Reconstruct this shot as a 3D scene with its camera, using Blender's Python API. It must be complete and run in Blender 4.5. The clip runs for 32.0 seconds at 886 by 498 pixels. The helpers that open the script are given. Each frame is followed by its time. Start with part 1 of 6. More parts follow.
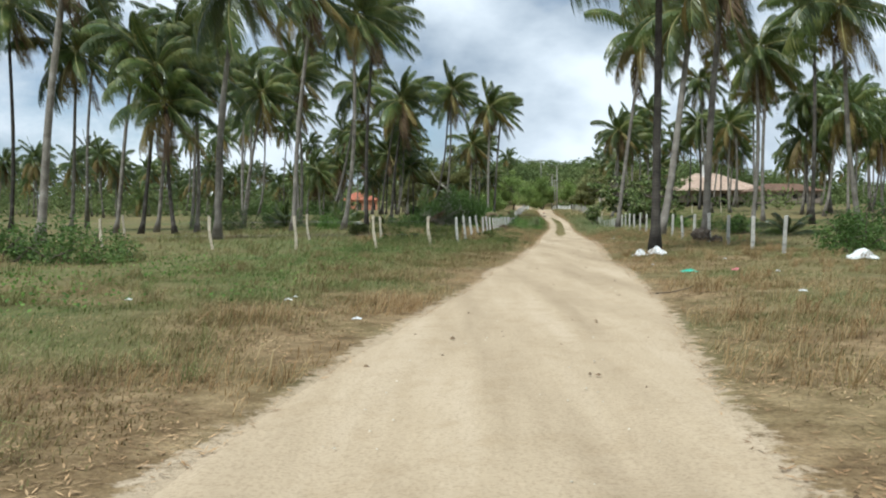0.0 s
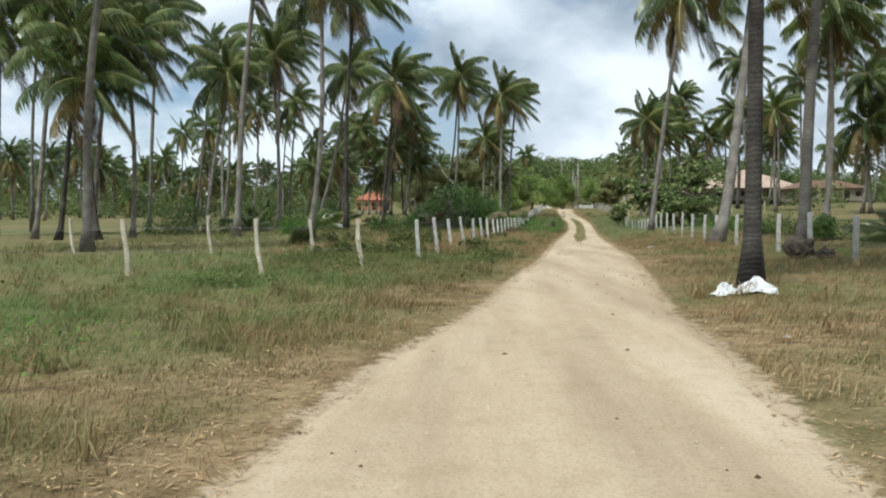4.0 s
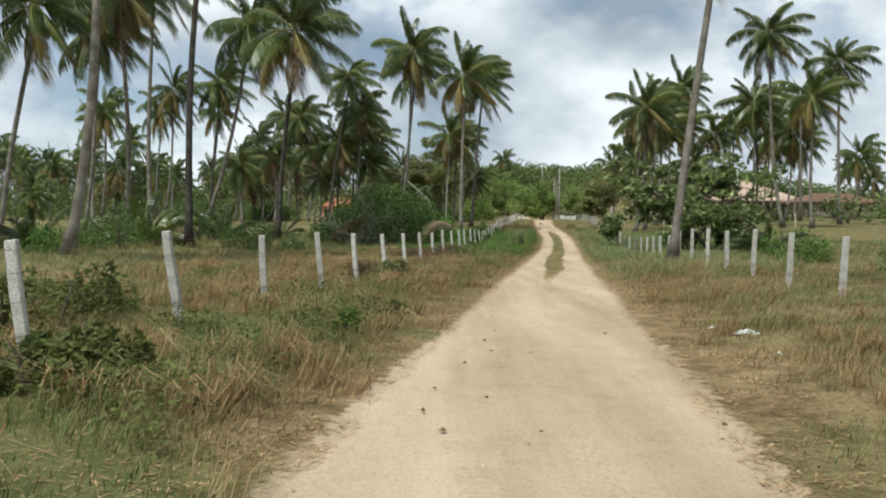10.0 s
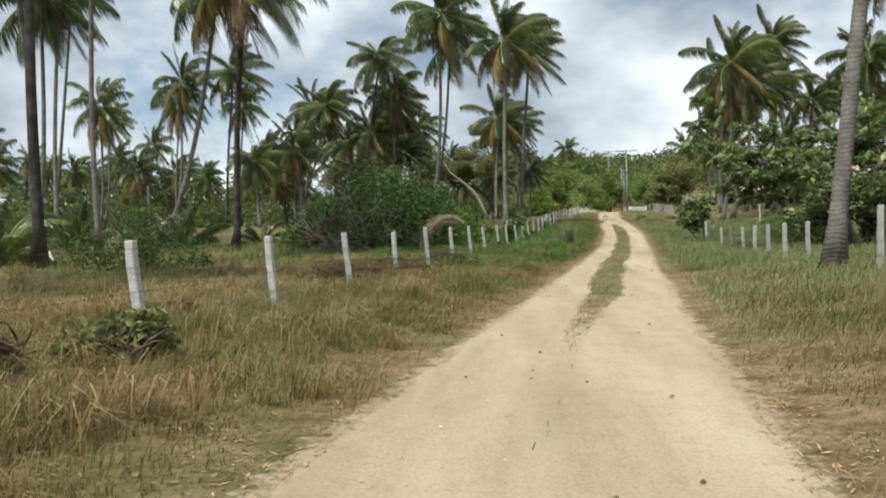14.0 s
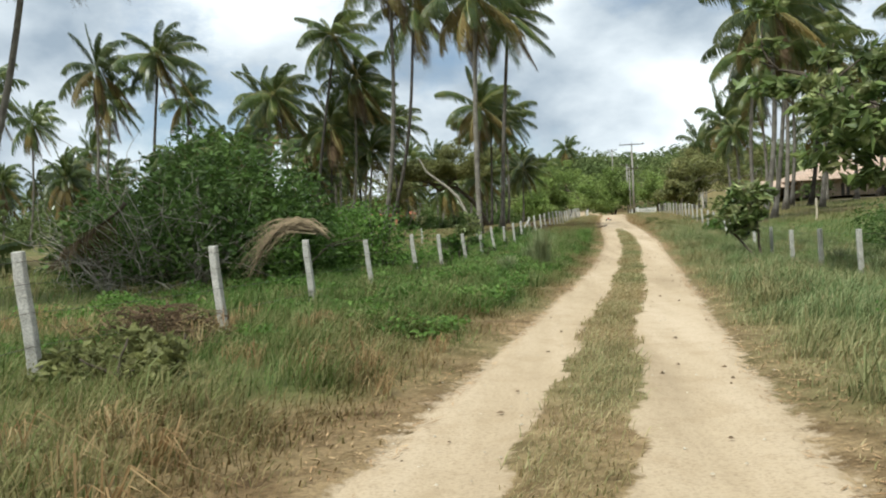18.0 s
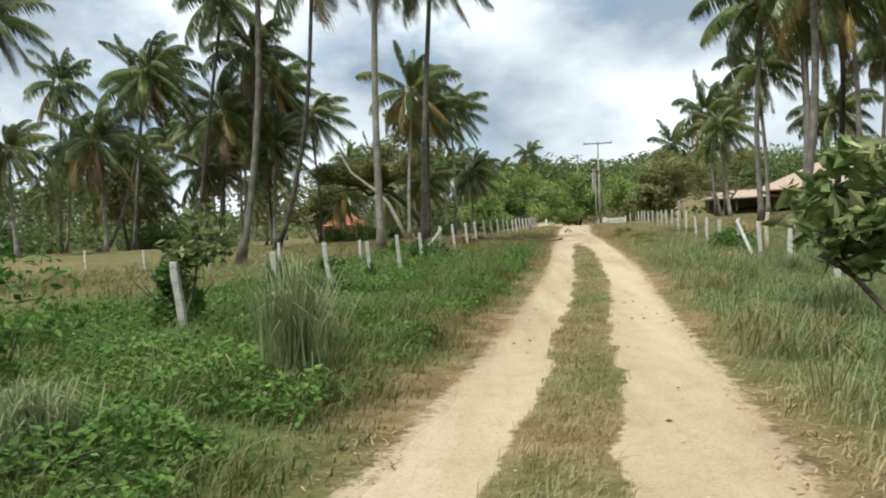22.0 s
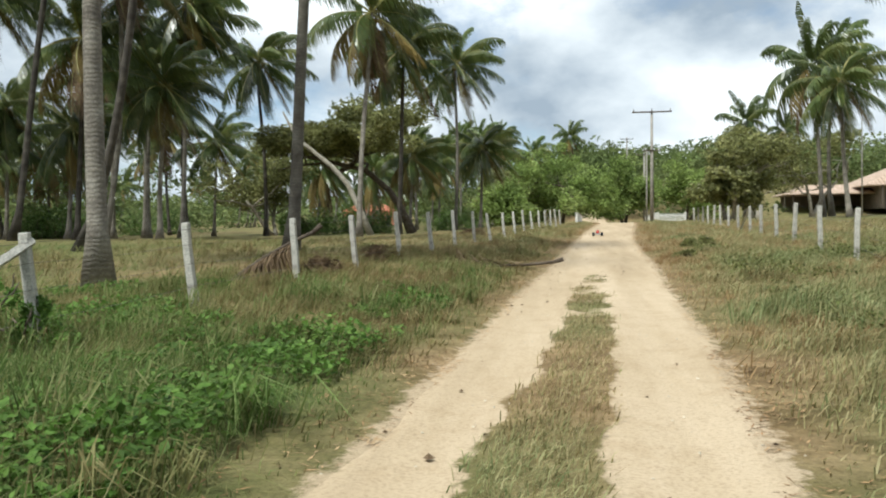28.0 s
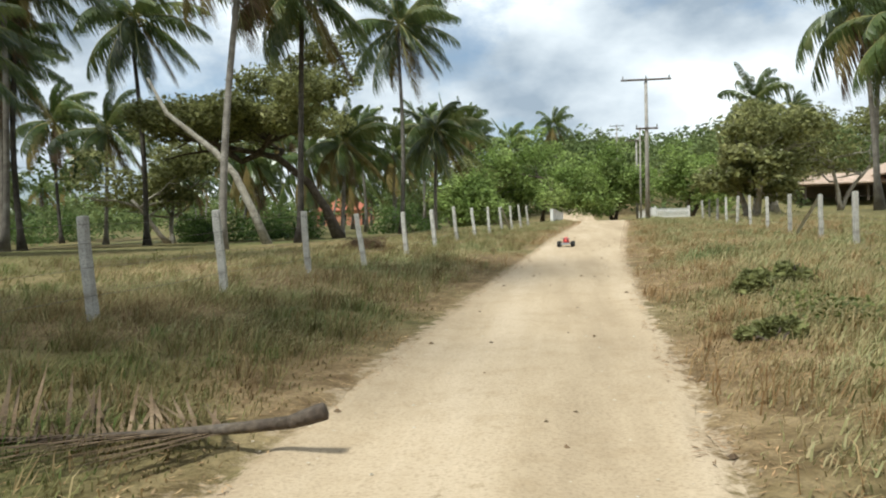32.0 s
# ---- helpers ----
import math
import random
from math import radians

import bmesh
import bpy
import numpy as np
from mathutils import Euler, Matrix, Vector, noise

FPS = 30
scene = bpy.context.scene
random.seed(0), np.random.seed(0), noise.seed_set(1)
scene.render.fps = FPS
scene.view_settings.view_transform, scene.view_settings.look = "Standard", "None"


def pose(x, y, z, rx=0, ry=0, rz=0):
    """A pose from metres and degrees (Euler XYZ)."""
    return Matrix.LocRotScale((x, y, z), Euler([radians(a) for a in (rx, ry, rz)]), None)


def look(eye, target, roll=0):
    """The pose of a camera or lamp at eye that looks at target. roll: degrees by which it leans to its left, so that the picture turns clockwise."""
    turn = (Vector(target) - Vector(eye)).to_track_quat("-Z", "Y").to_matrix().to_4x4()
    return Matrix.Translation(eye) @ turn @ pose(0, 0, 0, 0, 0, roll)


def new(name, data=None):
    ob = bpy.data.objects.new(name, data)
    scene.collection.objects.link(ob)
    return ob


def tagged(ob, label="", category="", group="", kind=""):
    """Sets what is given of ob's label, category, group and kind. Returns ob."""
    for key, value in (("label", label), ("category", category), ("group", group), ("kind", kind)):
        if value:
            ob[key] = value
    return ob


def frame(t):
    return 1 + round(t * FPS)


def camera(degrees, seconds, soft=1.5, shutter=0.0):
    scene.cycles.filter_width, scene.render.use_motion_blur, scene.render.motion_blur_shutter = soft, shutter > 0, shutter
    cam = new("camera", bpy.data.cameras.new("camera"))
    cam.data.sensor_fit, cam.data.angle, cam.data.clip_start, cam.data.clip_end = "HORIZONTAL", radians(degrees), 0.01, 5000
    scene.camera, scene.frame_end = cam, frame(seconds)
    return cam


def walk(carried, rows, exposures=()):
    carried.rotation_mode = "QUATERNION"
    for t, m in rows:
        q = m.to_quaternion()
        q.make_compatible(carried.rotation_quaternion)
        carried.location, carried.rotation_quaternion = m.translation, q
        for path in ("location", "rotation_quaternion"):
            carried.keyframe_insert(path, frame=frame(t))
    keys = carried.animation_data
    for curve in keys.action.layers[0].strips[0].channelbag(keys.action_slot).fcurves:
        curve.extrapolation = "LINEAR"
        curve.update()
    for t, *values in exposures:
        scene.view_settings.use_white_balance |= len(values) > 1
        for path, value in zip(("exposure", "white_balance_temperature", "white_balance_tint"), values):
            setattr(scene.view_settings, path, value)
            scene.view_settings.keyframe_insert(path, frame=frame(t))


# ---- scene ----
# the camera and its way: driven along the track at about 4 m/s, eye 1.45 m over the sand
cam = camera(56.0, 32.0, soft=2.0)
PATH = [
    (0, (1.085, -0.676, 1.581), (1.056, 1.322, 1.500), -0.43),
    (0.5, (1.221, 0.807, 1.593), (1.252, 2.806, 1.514), -0.37),
    (1, (1.416, 2.412, 1.587), (1.466, 4.411, 1.535), 0.86),
    (1.5, (1.661, 3.994, 1.607), (1.706, 5.993, 1.562), 1.67),
    (2, (1.940, 5.672, 1.573), (1.957, 7.670, 1.499), 1.66),
    (2.5, (2.206, 7.423, 1.573), (2.107, 9.419, 1.504), 2.13),
    (3, (2.450, 8.980, 1.569), (2.386, 10.977, 1.484), 1.08),
    (3.5, (2.729, 10.696, 1.595), (2.642, 12.693, 1.516), -0.49),
    (5.5, (3.350, 16.447, 1.625), (3.288, 18.443, 1.513), -0.40),
    (6, (3.617, 18.126, 1.640), (3.556, 20.122, 1.514), -0.09),
    (6.5, (3.870, 19.902, 1.639), (3.784, 21.899, 1.562), 0.20),
    (7, (4.227, 22.105, 1.656), (4.200, 24.101, 1.538), -0.27),
    (7.5, (4.547, 24.281, 1.627), (4.473, 26.275, 1.501), 0.63),
    (8, (4.881, 26.411, 1.660), (4.728, 28.404, 1.618), 1.75),
    (8.5, (5.224, 28.697, 1.662), (5.148, 30.691, 1.517), -0.34),
    (9, (5.483, 30.921, 1.643), (5.375, 32.918, 1.627), 0.20),
    (9.5, (5.779, 33.087, 1.662), (5.693, 35.085, 1.643), -0.49),
    (10, (6.088, 35.228, 1.670), (6.048, 37.226, 1.611), 0.53),
    (10.5, (6.339, 37.221, 1.649), (6.315, 39.219, 1.559), -1.61),
    (11, (6.651, 39.107, 1.655), (6.623, 41.105, 1.579), -1.18),
    (11.5, (6.926, 41.063, 1.623), (6.814, 43.059, 1.546), -1.74),
    (12, (7.217, 42.874, 1.609), (7.127, 44.871, 1.538), -0.29),
    (12.5, (7.509, 44.744, 1.592), (7.403, 46.741, 1.542), -0.22),
    (13, (7.740, 46.668, 1.589), (7.587, 48.661, 1.518), -0.47),
    (13.5, (8.029, 48.563, 1.507), (7.841, 50.553, 1.444), -1.03),
    (15.5, (9.063, 56.653, 1.426), (8.838, 58.640, 1.371), -2.31),
    (16, (9.308, 58.756, 1.417), (9.110, 60.746, 1.370), -2.44),
    (16.5, (9.514, 60.913, 1.434), (9.324, 62.903, 1.391), -2.01),
    (17, (9.692, 63.093, 1.399), (9.413, 65.073, 1.341), -2.82),
    (17.5, (9.923, 65.288, 1.387), (9.630, 67.265, 1.323), -2.89),
    (18, (10.128, 67.456, 1.377), (9.905, 69.444, 1.337), -2.83),
    (18.5, (10.347, 69.692, 1.390), (10.107, 71.677, 1.340), -3.32),
    (19, (10.578, 71.873, 1.379), (10.361, 73.861, 1.325), -3.21),
    (19.5, (10.836, 74.069, 1.379), (10.651, 76.060, 1.352), -3.47),
    (20, (11.107, 76.278, 1.379), (10.913, 78.268, 1.351), -3.07),
    (20.5, (11.403, 78.553, 1.388), (11.229, 80.545, 1.365), -3.05),
    (21, (11.700, 80.881, 1.395), (11.519, 82.872, 1.362), -3.11),
    (21.5, (11.996, 83.208, 1.403), (11.848, 85.203, 1.386), -2.56),
    (22, (12.319, 85.523, 1.409), (12.172, 87.518, 1.392), -2.59),
    (22.5, (12.615, 87.850, 1.403), (12.463, 89.844, 1.398), -2.10),
    (23, (12.913, 90.034, 1.429), (12.755, 92.028, 1.423), -2.16),
    (23.5, (13.184, 92.217, 1.430), (12.998, 94.208, 1.427), -1.10),
    (24, (13.442, 94.413, 1.443), (13.188, 96.396, 1.418), -1.82),
    (24.5, (13.660, 96.634, 1.431), (13.467, 98.623, 1.357), -2.59),
    (25, (13.961, 98.702, 1.513), (13.763, 100.691, 1.567), -1.07),
    (25.5, (14.195, 100.794, 1.558), (13.935, 102.777, 1.567), -2.33),
    (27.5, (15.036, 109.180, 1.949), (14.749, 111.159, 1.912), -0.68),
    (28, (15.274, 111.094, 2.008), (15.012, 113.077, 1.967), -0.64),
    (28.5, (15.484, 113.104, 2.036), (15.231, 115.087, 2.008), -0.85),
    (29, (15.708, 115.142, 2.090), (15.475, 117.128, 2.073), -0.58),
    (29.5, (15.876, 117.151, 2.118), (15.632, 119.136, 2.083), -1.26),
    (30, (16.086, 119.092, 2.163), (15.882, 121.081, 2.148), -0.42),
    (30.5, (16.282, 121.074, 2.205), (16.074, 123.062, 2.160), -0.53),
    (31, (16.492, 123.070, 2.248), (16.245, 125.054, 2.198), -1.34),
    (31.5, (16.661, 124.998, 2.321), (16.341, 126.971, 2.255), -2.77),
    (32, (16.830, 126.938, 2.365), (16.585, 128.923, 2.317), -1.47),
]
walk(cam, [(t, look(eye, target, roll)) for t, eye, target, roll in PATH], [(0.0, -0.12, 5650.0, 4.0), (3.5, -0.12, 5700.0, 4.0), (6.0, 0.05, 5900.0, 4.0), (9.0, -0.05, 6000.0, 4.0), (10.5, -0.20, 6000.0, 4.0), (12.5, -0.16, 6000.0, 4.0), (16.0, 0.0, 6000.0, 4.0), (20.0, 0.06, 6000.0, 4.0), (24.0, 0.06, 6050.0, 4.0), (29.0, 0.12, 6000.0, 4.0), (32.0, 0.10, 6000.0, 4.0)])

# ---- world and sun ----
SUN_ELEV, SUN_AZ = 58.0, 212.0
world = bpy.data.worlds.new("sky_world")
scene.world = world
world.use_nodes = True
wn, wl = world.node_tree.nodes, world.node_tree.links
wn.clear()
w_out = wn.new("ShaderNodeOutputWorld")
w_sky = wn.new("ShaderNodeTexSky")
w_sky.sky_type = "NISHITA"
w_sky.sun_disc = False
w_sky.sun_elevation, w_sky.sun_rotation = radians(SUN_ELEV), radians(SUN_AZ)
w_bg = wn.new("ShaderNodeBackground")
w_bg.inputs[1].default_value = 0.11
wl.new(w_sky.outputs[0], w_bg.inputs[0])
w_tc = wn.new("ShaderNodeTexCoord")
w_map = wn.new("ShaderNodeMapping")
w_map.inputs["Scale"].default_value = (1.0, 1.0, 1.7)
w_map.inputs["Location"].default_value = (0.35, 0.1, 0.0)
wl.new(w_tc.outputs["Generated"], w_map.inputs[0])
w_n1 = wn.new("ShaderNodeTexNoise")
w_n1.inputs["Scale"].default_value, w_n1.inputs["Detail"].default_value, w_n1.inputs["Roughness"].default_value = 2.6, 10.0, 0.6
wl.new(w_map.outputs[0], w_n1.inputs[0])
w_cover = wn.new("ShaderNodeValToRGB")
w_cover.color_ramp.elements[0].position, w_cover.color_ramp.elements[1].position = 0.33, 0.47
wl.new(w_n1.outputs[0], w_cover.inputs[0])
w_n2 = wn.new("ShaderNodeTexNoise")
w_n2.inputs["Scale"].default_value, w_n2.inputs["Detail"].default_value = 4.6, 7.0
wl.new(w_map.outputs[0], w_n2.inputs[0])
w_tone = wn.new("ShaderNodeValToRGB")
w_tone.color_ramp.elements[0].position, w_tone.color_ramp.elements[0].color = 0.36, (0.36, 0.41, 0.47, 1)
w_tone.color_ramp.elements[1].position, w_tone.color_ramp.elements[1].color = 0.64, (1.0, 1.0, 0.99, 1)
wl.new(w_n2.outputs[0], w_tone.inputs[0])
w_cbg = wn.new("ShaderNodeBackground")
w_cbg.inputs[1].default_value = 1.12
wl.new(w_tone.outputs[0], w_cbg.inputs[0])
w_mix = wn.new("ShaderNodeMixShader")
wl.new(w_cover.outputs[0], w_mix.inputs[0])
wl.new(w_bg.outputs[0], w_mix.inputs[1])
wl.new(w_cbg.outputs[0], w_mix.inputs[2])
wl.new(w_mix.outputs[0], w_out.inputs[0])

sun_data = bpy.data.lights.new("sun", "SUN")
sun_data.energy, sun_data.angle, sun_data.color = 4.3, radians(9.0), (1.0, 0.95, 0.86)
sun = new("sun", sun_data)
_az, _el = radians(SUN_AZ), radians(SUN_ELEV)
sun.matrix_world = look((0, 0, 60), (-60 * math.sin(_az) * math.cos(_el), -60 * math.cos(_az) * math.cos(_el), 60 - 60 * math.sin(_el)))

# ---- materials ----
def material(name, stops, scale=6.0, rough=0.85, bump=0.0, bump_scale=40.0, fine=0.35, random_by="", spread=0.25, detail=6.0, space="Object", through_light=0.0):
    """A procedural surface: coarse noise over colour stops, a fine grain over it, optional tint by object or island, and bump."""
    m = bpy.data.materials.new(name)
    m.use_nodes = True
    n, l = m.node_tree.nodes, m.node_tree.links
    b = n["Principled BSDF"]
    b.inputs["Roughness"].default_value = rough
    b.inputs["Specular IOR Level"].default_value = 0.25
    tc = n.new("ShaderNodeTexCoord")
    noi = n.new("ShaderNodeTexNoise")
    noi.inputs["Scale"].default_value, noi.inputs["Detail"].default_value = scale, detail
    l.new(tc.outputs[space], noi.inputs["Vector"])
    ramp = n.new("ShaderNodeValToRGB")
    r = ramp.color_ramp
    while len(r.elements) < len(stops):
        r.elements.new(0.5)
    for e, (p, c) in zip(r.elements, stops):
        e.position, e.color = p, (*c, 1)
    l.new(noi.outputs[0], ramp.inputs[0])
    colour = ramp.outputs[0]
    if fine:
        g = n.new("ShaderNodeTexNoise")
        g.inputs["Scale"].default_value, g.inputs["Detail"].default_value = bump_scale, 3.0
        l.new(tc.outputs[space], g.inputs["Vector"])
        gm = n.new("ShaderNodeMapRange")
        gm.inputs["From Min"].default_value, gm.inputs["From Max"].default_value = 0.3, 0.7
        gm.inputs["To Min"].default_value, gm.inputs["To Max"].default_value = 1 - fine, 1 + fine
        l.new(g.outputs[0], gm.inputs[0])
        mul = n.new("ShaderNodeMix")
        mul.data_type, mul.blend_type = "RGBA", "MULTIPLY"
        mul.inputs[0].default_value = 1.0
        l.new(colour, mul.inputs[6])
        l.new(gm.outputs[0], mul.inputs[7])
        colour = mul.outputs[2]
    if random_by:
        if random_by == "object":
            src = n.new("ShaderNodeObjectInfo").outputs["Random"]
        else:
            src = n.new("ShaderNodeNewGeometry").outputs["Random Per Island"]
        rm = n.new("ShaderNodeMapRange")
        rm.inputs["To Min"].default_value, rm.inputs["To Max"].default_value = 1 - spread, 1 + spread
        l.new(src, rm.inputs[0])
        mul2 = n.new("ShaderNodeMix")
        mul2.data_type, mul2.blend_type = "RGBA", "MULTIPLY"
        mul2.inputs[0].default_value = 1.0
        l.new(colour, mul2.inputs[6])
        l.new(rm.outputs[0], mul2.inputs[7])
        colour = mul2.outputs[2]
    l.new(colour, b.inputs["Base Color"])
    if bump:
        bn = n.new("ShaderNodeTexNoise")
        bn.inputs["Scale"].default_value, bn.inputs["Detail"].default_value = bump_scale, 5.0
        l.new(tc.outputs[space], bn.inputs["Vector"])
        bu = n.new("ShaderNodeBump")
        bu.inputs["Strength"].default_value, bu.inputs["Distance"].default_value = bump, 0.02
        l.new(bn.outputs[0], bu.inputs["Height"])
        l.new(bu.outputs[0], b.inputs["Normal"])
    if through_light:
        tr = n.new("ShaderNodeBsdfTranslucent")
        l.new(colour, tr.inputs[0])
        ms = n.new("ShaderNodeMixShader")
        ms.inputs[0].default_value = through_light
        l.new(b.outputs[0], ms.inputs[1])
        l.new(tr.outputs[0], ms.inputs[2])
        l.new(ms.outputs[0], n["Material Output"].inputs[0])
    return m


def ground_material(name, sandy):
    """Sand and dry or green turf by the 'green' and 'bare' attributes of the mesh, with grain, litter and stains."""
    m = bpy.data.materials.new(name)
    m.use_nodes = True
    n, l = m.node_tree.nodes, m.node_tree.links
    b = n["Principled BSDF"]
    b.inputs["Roughness"].default_value = 0.95
    b.inputs["Specular IOR Level"].default_value = 0.1
    tc = n.new("ShaderNodeTexCoord")

    along = n.new("ShaderNodeMapping")
    along.inputs["Scale"].default_value = (1.5, 0.16, 1.0)
    along.inputs["Rotation"].default_value = (0, 0, 0.11)
    l.new(tc.outputs["Object"], along.inputs[0])

    def noise_of(scale, detail=6.0, rough=0.6, drawn=False):
        k = n.new("ShaderNodeTexNoise")
        k.inputs["Scale"].default_value, k.inputs["Detail"].default_value, k.inputs["Roughness"].default_value = scale, detail, rough
        l.new(along.outputs[0] if drawn else tc.outputs["Object"], k.inputs["Vector"])
        return k.outputs[0]

    def ramp_of(src, stops):
        k = n.new("ShaderNodeValToRGB")
        while len(k.color_ramp.elements) < len(stops):
            k.color_ramp.elements.new(0.5)
        for e, (p, c) in zip(k.color_ramp.elements, stops):
            e.position, e.color = p, (*c, 1)
        l.new(src, k.inputs[0])
        return k.outputs[0]

    def mix_of(kind, fac, a, c):
        k = n.new("ShaderNodeMix")
        k.data_type, k.blend_type = "RGBA", kind
        if isinstance(fac, float):
            k.inputs[0].default_value = fac
        else:
            l.new(fac, k.inputs[0])
        l.new(a, k.inputs[6])
        l.new(c, k.inputs[7])
        return k.outputs[2]

    sand = ramp_of(noise_of(0.7, 9.0, 0.6, True), [(0.3, (0.36, 0.275, 0.178)), (0.5, (0.465, 0.362, 0.24)), (0.7, (0.55, 0.44, 0.31))])
    sand = mix_of("MULTIPLY", 0.75, sand, ramp_of(noise_of(38.0, 4.0), [(0.25, (0.62, 0.58, 0.54)), (0.5, (1, 1, 1)), (0.8, (1.1, 1.1, 1.1))]))
    sand = mix_of("MULTIPLY", 0.6, sand, ramp_of(noise_of(2.6, 7.0, 0.7), [(0.34, (0.86, 0.83, 0.78)), (0.5, (1, 1, 1)), (0.75, (1.05, 1.05, 1.04))]))
    dry = ramp_of(noise_of(2.2, 9.0, 0.7), [(0.3, (0.095, 0.06, 0.03)), (0.46, (0.20, 0.138, 0.07)), (0.62, (0.33, 0.24, 0.13))])
    lush = ramp_of(noise_of(3.0, 9.0, 0.7), [(0.3, (0.042, 0.07, 0.02)), (0.5, (0.085, 0.12, 0.036)), (0.7, (0.165, 0.17, 0.065))])
    ag = n.new("ShaderNodeAttribute")
    ag.attribute_name = "green"
    turf = mix_of("MIX", ag.outputs["Fac"], dry, lush)
    turf = mix_of("MULTIPLY", 0.8, turf, ramp_of(noise_of(26.0, 5.0, 0.75), [(0.3, (0.45, 0.42, 0.4)), (0.5, (1, 1, 1)), (0.75, (1.35, 1.3, 1.2))]))
    ab = n.new("ShaderNodeAttribute")
    ab.attribute_name = "bare"
    cut = n.new("ShaderNodeMath")
    cut.operation = "ADD"
    l.new(ab.outputs["Fac"], cut.inputs[0])
    sub = n.new("ShaderNodeMapRange")
    sub.inputs["To Min"].default_value, sub.inputs["To Max"].default_value = -0.62, 0.62
    l.new(noise_of(5.0, 8.0, 0.72), sub.inputs[0])
    l.new(sub.outputs[0], cut.inputs[1])
    edge = ramp_of(cut.outputs[0], [(0.42, (0, 0, 0)), (0.58, (1, 1, 1))])
    l.new(mix_of("MIX", edge, turf, sand), b.inputs["Base Color"])
    bu = n.new("ShaderNodeBump")
    bu.inputs["Strength"].default_value, bu.inputs["Distance"].default_value = (0.5 if sandy else 0.9), 0.03
    l.new(noise_of(14.0, 8.0, 0.7), bu.inputs["Height"])
    l.new(bu.outputs[0], b.inputs["Normal"])
    return m


def blade_material(name, dry_stops, lush_stops):
    m = bpy.data.materials.new(name)
    m.use_nodes = True
    n, l = m.node_tree.nodes, m.node_tree.links
    b = n["Principled BSDF"]
    b.inputs["Roughness"].default_value = 0.7
    b.inputs["Specular IOR Level"].default_value = 0.2
    ra = n.new("ShaderNodeNewGeometry").outputs["Random Per Island"]
    outs = []
    for stops in (dry_stops, lush_stops):
        k = n.new("ShaderNodeValToRGB")
        while len(k.color_ramp.elements) < len(stops):
            k.color_ramp.elements.new(0.5)
        for e, (p, c) in zip(k.color_ramp.elements, stops):
            e.position, e.color = p, (*c, 1)
        l.new(ra, k.inputs[0])
        outs.append(k.outputs[0])
    ag = n.new("ShaderNodeAttribute")
    ag.attribute_name = "green"
    mx = n.new("ShaderNodeMix")
    mx.data_type = "RGBA"
    l.new(ag.outputs["Fac"], mx.inputs[0])
    l.new(outs[0], mx.inputs[6])
    l.new(outs[1], mx.inputs[7])
    tc = n.new("ShaderNodeTexCoord")
    no = n.new("ShaderNodeTexNoise")
    no.inputs["Scale"].default_value, no.inputs["Detail"].default_value, no.inputs["Roughness"].default_value = 0.9, 6.0, 0.7
    l.new(tc.outputs["Object"], no.inputs["Vector"])
    rp = n.new("ShaderNodeValToRGB")
    rp.color_ramp.elements[0].position, rp.color_ramp.elements[0].color = 0.36, (0.66, 0.60, 0.54, 1)
    rp.color_ramp.elements[1].position, rp.color_ramp.elements[1].color = 0.58, (1.05, 1.05, 1.05, 1)
    l.new(no.outputs[0], rp.inputs[0])
    mu = n.new("ShaderNodeMix")
    mu.data_type, mu.blend_type = "RGBA", "MULTIPLY"
    mu.inputs[0].default_value = 1.0
    l.new(mx.outputs[2], mu.inputs[6])
    l.new(rp.outputs[0], mu.inputs[7])
    l.new(mu.outputs[2], b.inputs["Base Color"])
    tr = n.new("ShaderNodeBsdfTranslucent")
    l.new(mu.outputs[2], tr.inputs[0])
    ms = n.new("ShaderNodeMixShader")
    ms.inputs[0].default_value = 0.4
    l.new(b.outputs[0], ms.inputs[1])
    l.new(tr.outputs[0], ms.inputs[2])
    l.new(ms.outputs[0], n["Material Output"].inputs[0])
    return m


M_GROUND = ground_material("turf_and_soil", False)
M_ROAD = ground_material("pale_sand", True)
M_GRASS = blade_material("grass_blades",
    [(0.0, (0.16, 0.105, 0.05)), (0.4, (0.29, 0.215, 0.105)), (0.75, (0.43, 0.335, 0.175)), (1.0, (0.19, 0.205, 0.075))],
    [(0.0, (0.065, 0.125, 0.028)), (0.4, (0.125, 0.205, 0.05)), (0.8, (0.215, 0.285, 0.095)), (1.0, (0.38, 0.36, 0.18))])
M_TALL_GRASS = blade_material("tall_grass_blades",
    [(0.0, (0.30, 0.23, 0.11)), (0.4, (0.45, 0.365, 0.19)), (0.75, (0.57, 0.48, 0.275)), (1.0, (0.34, 0.345, 0.145))],
    [(0.0, (0.10, 0.165, 0.06)), (0.4, (0.175, 0.255, 0.095)), (0.8, (0.28, 0.355, 0.155)), (1.0, (0.45, 0.45, 0.24))])
M_LONG_BLADES = blade_material("long_blades",
    [(0.0, (0.30, 0.29, 0.15)), (0.4, (0.38, 0.38, 0.20)), (0.75, (0.46, 0.45, 0.26)), (1.0, (0.40, 0.34, 0.18))],
    [(0.0, (0.17, 0.25, 0.11)), (0.4, (0.25, 0.335, 0.16)), (0.8, (0.33, 0.42, 0.22)), (1.0, (0.42, 0.45, 0.26))])
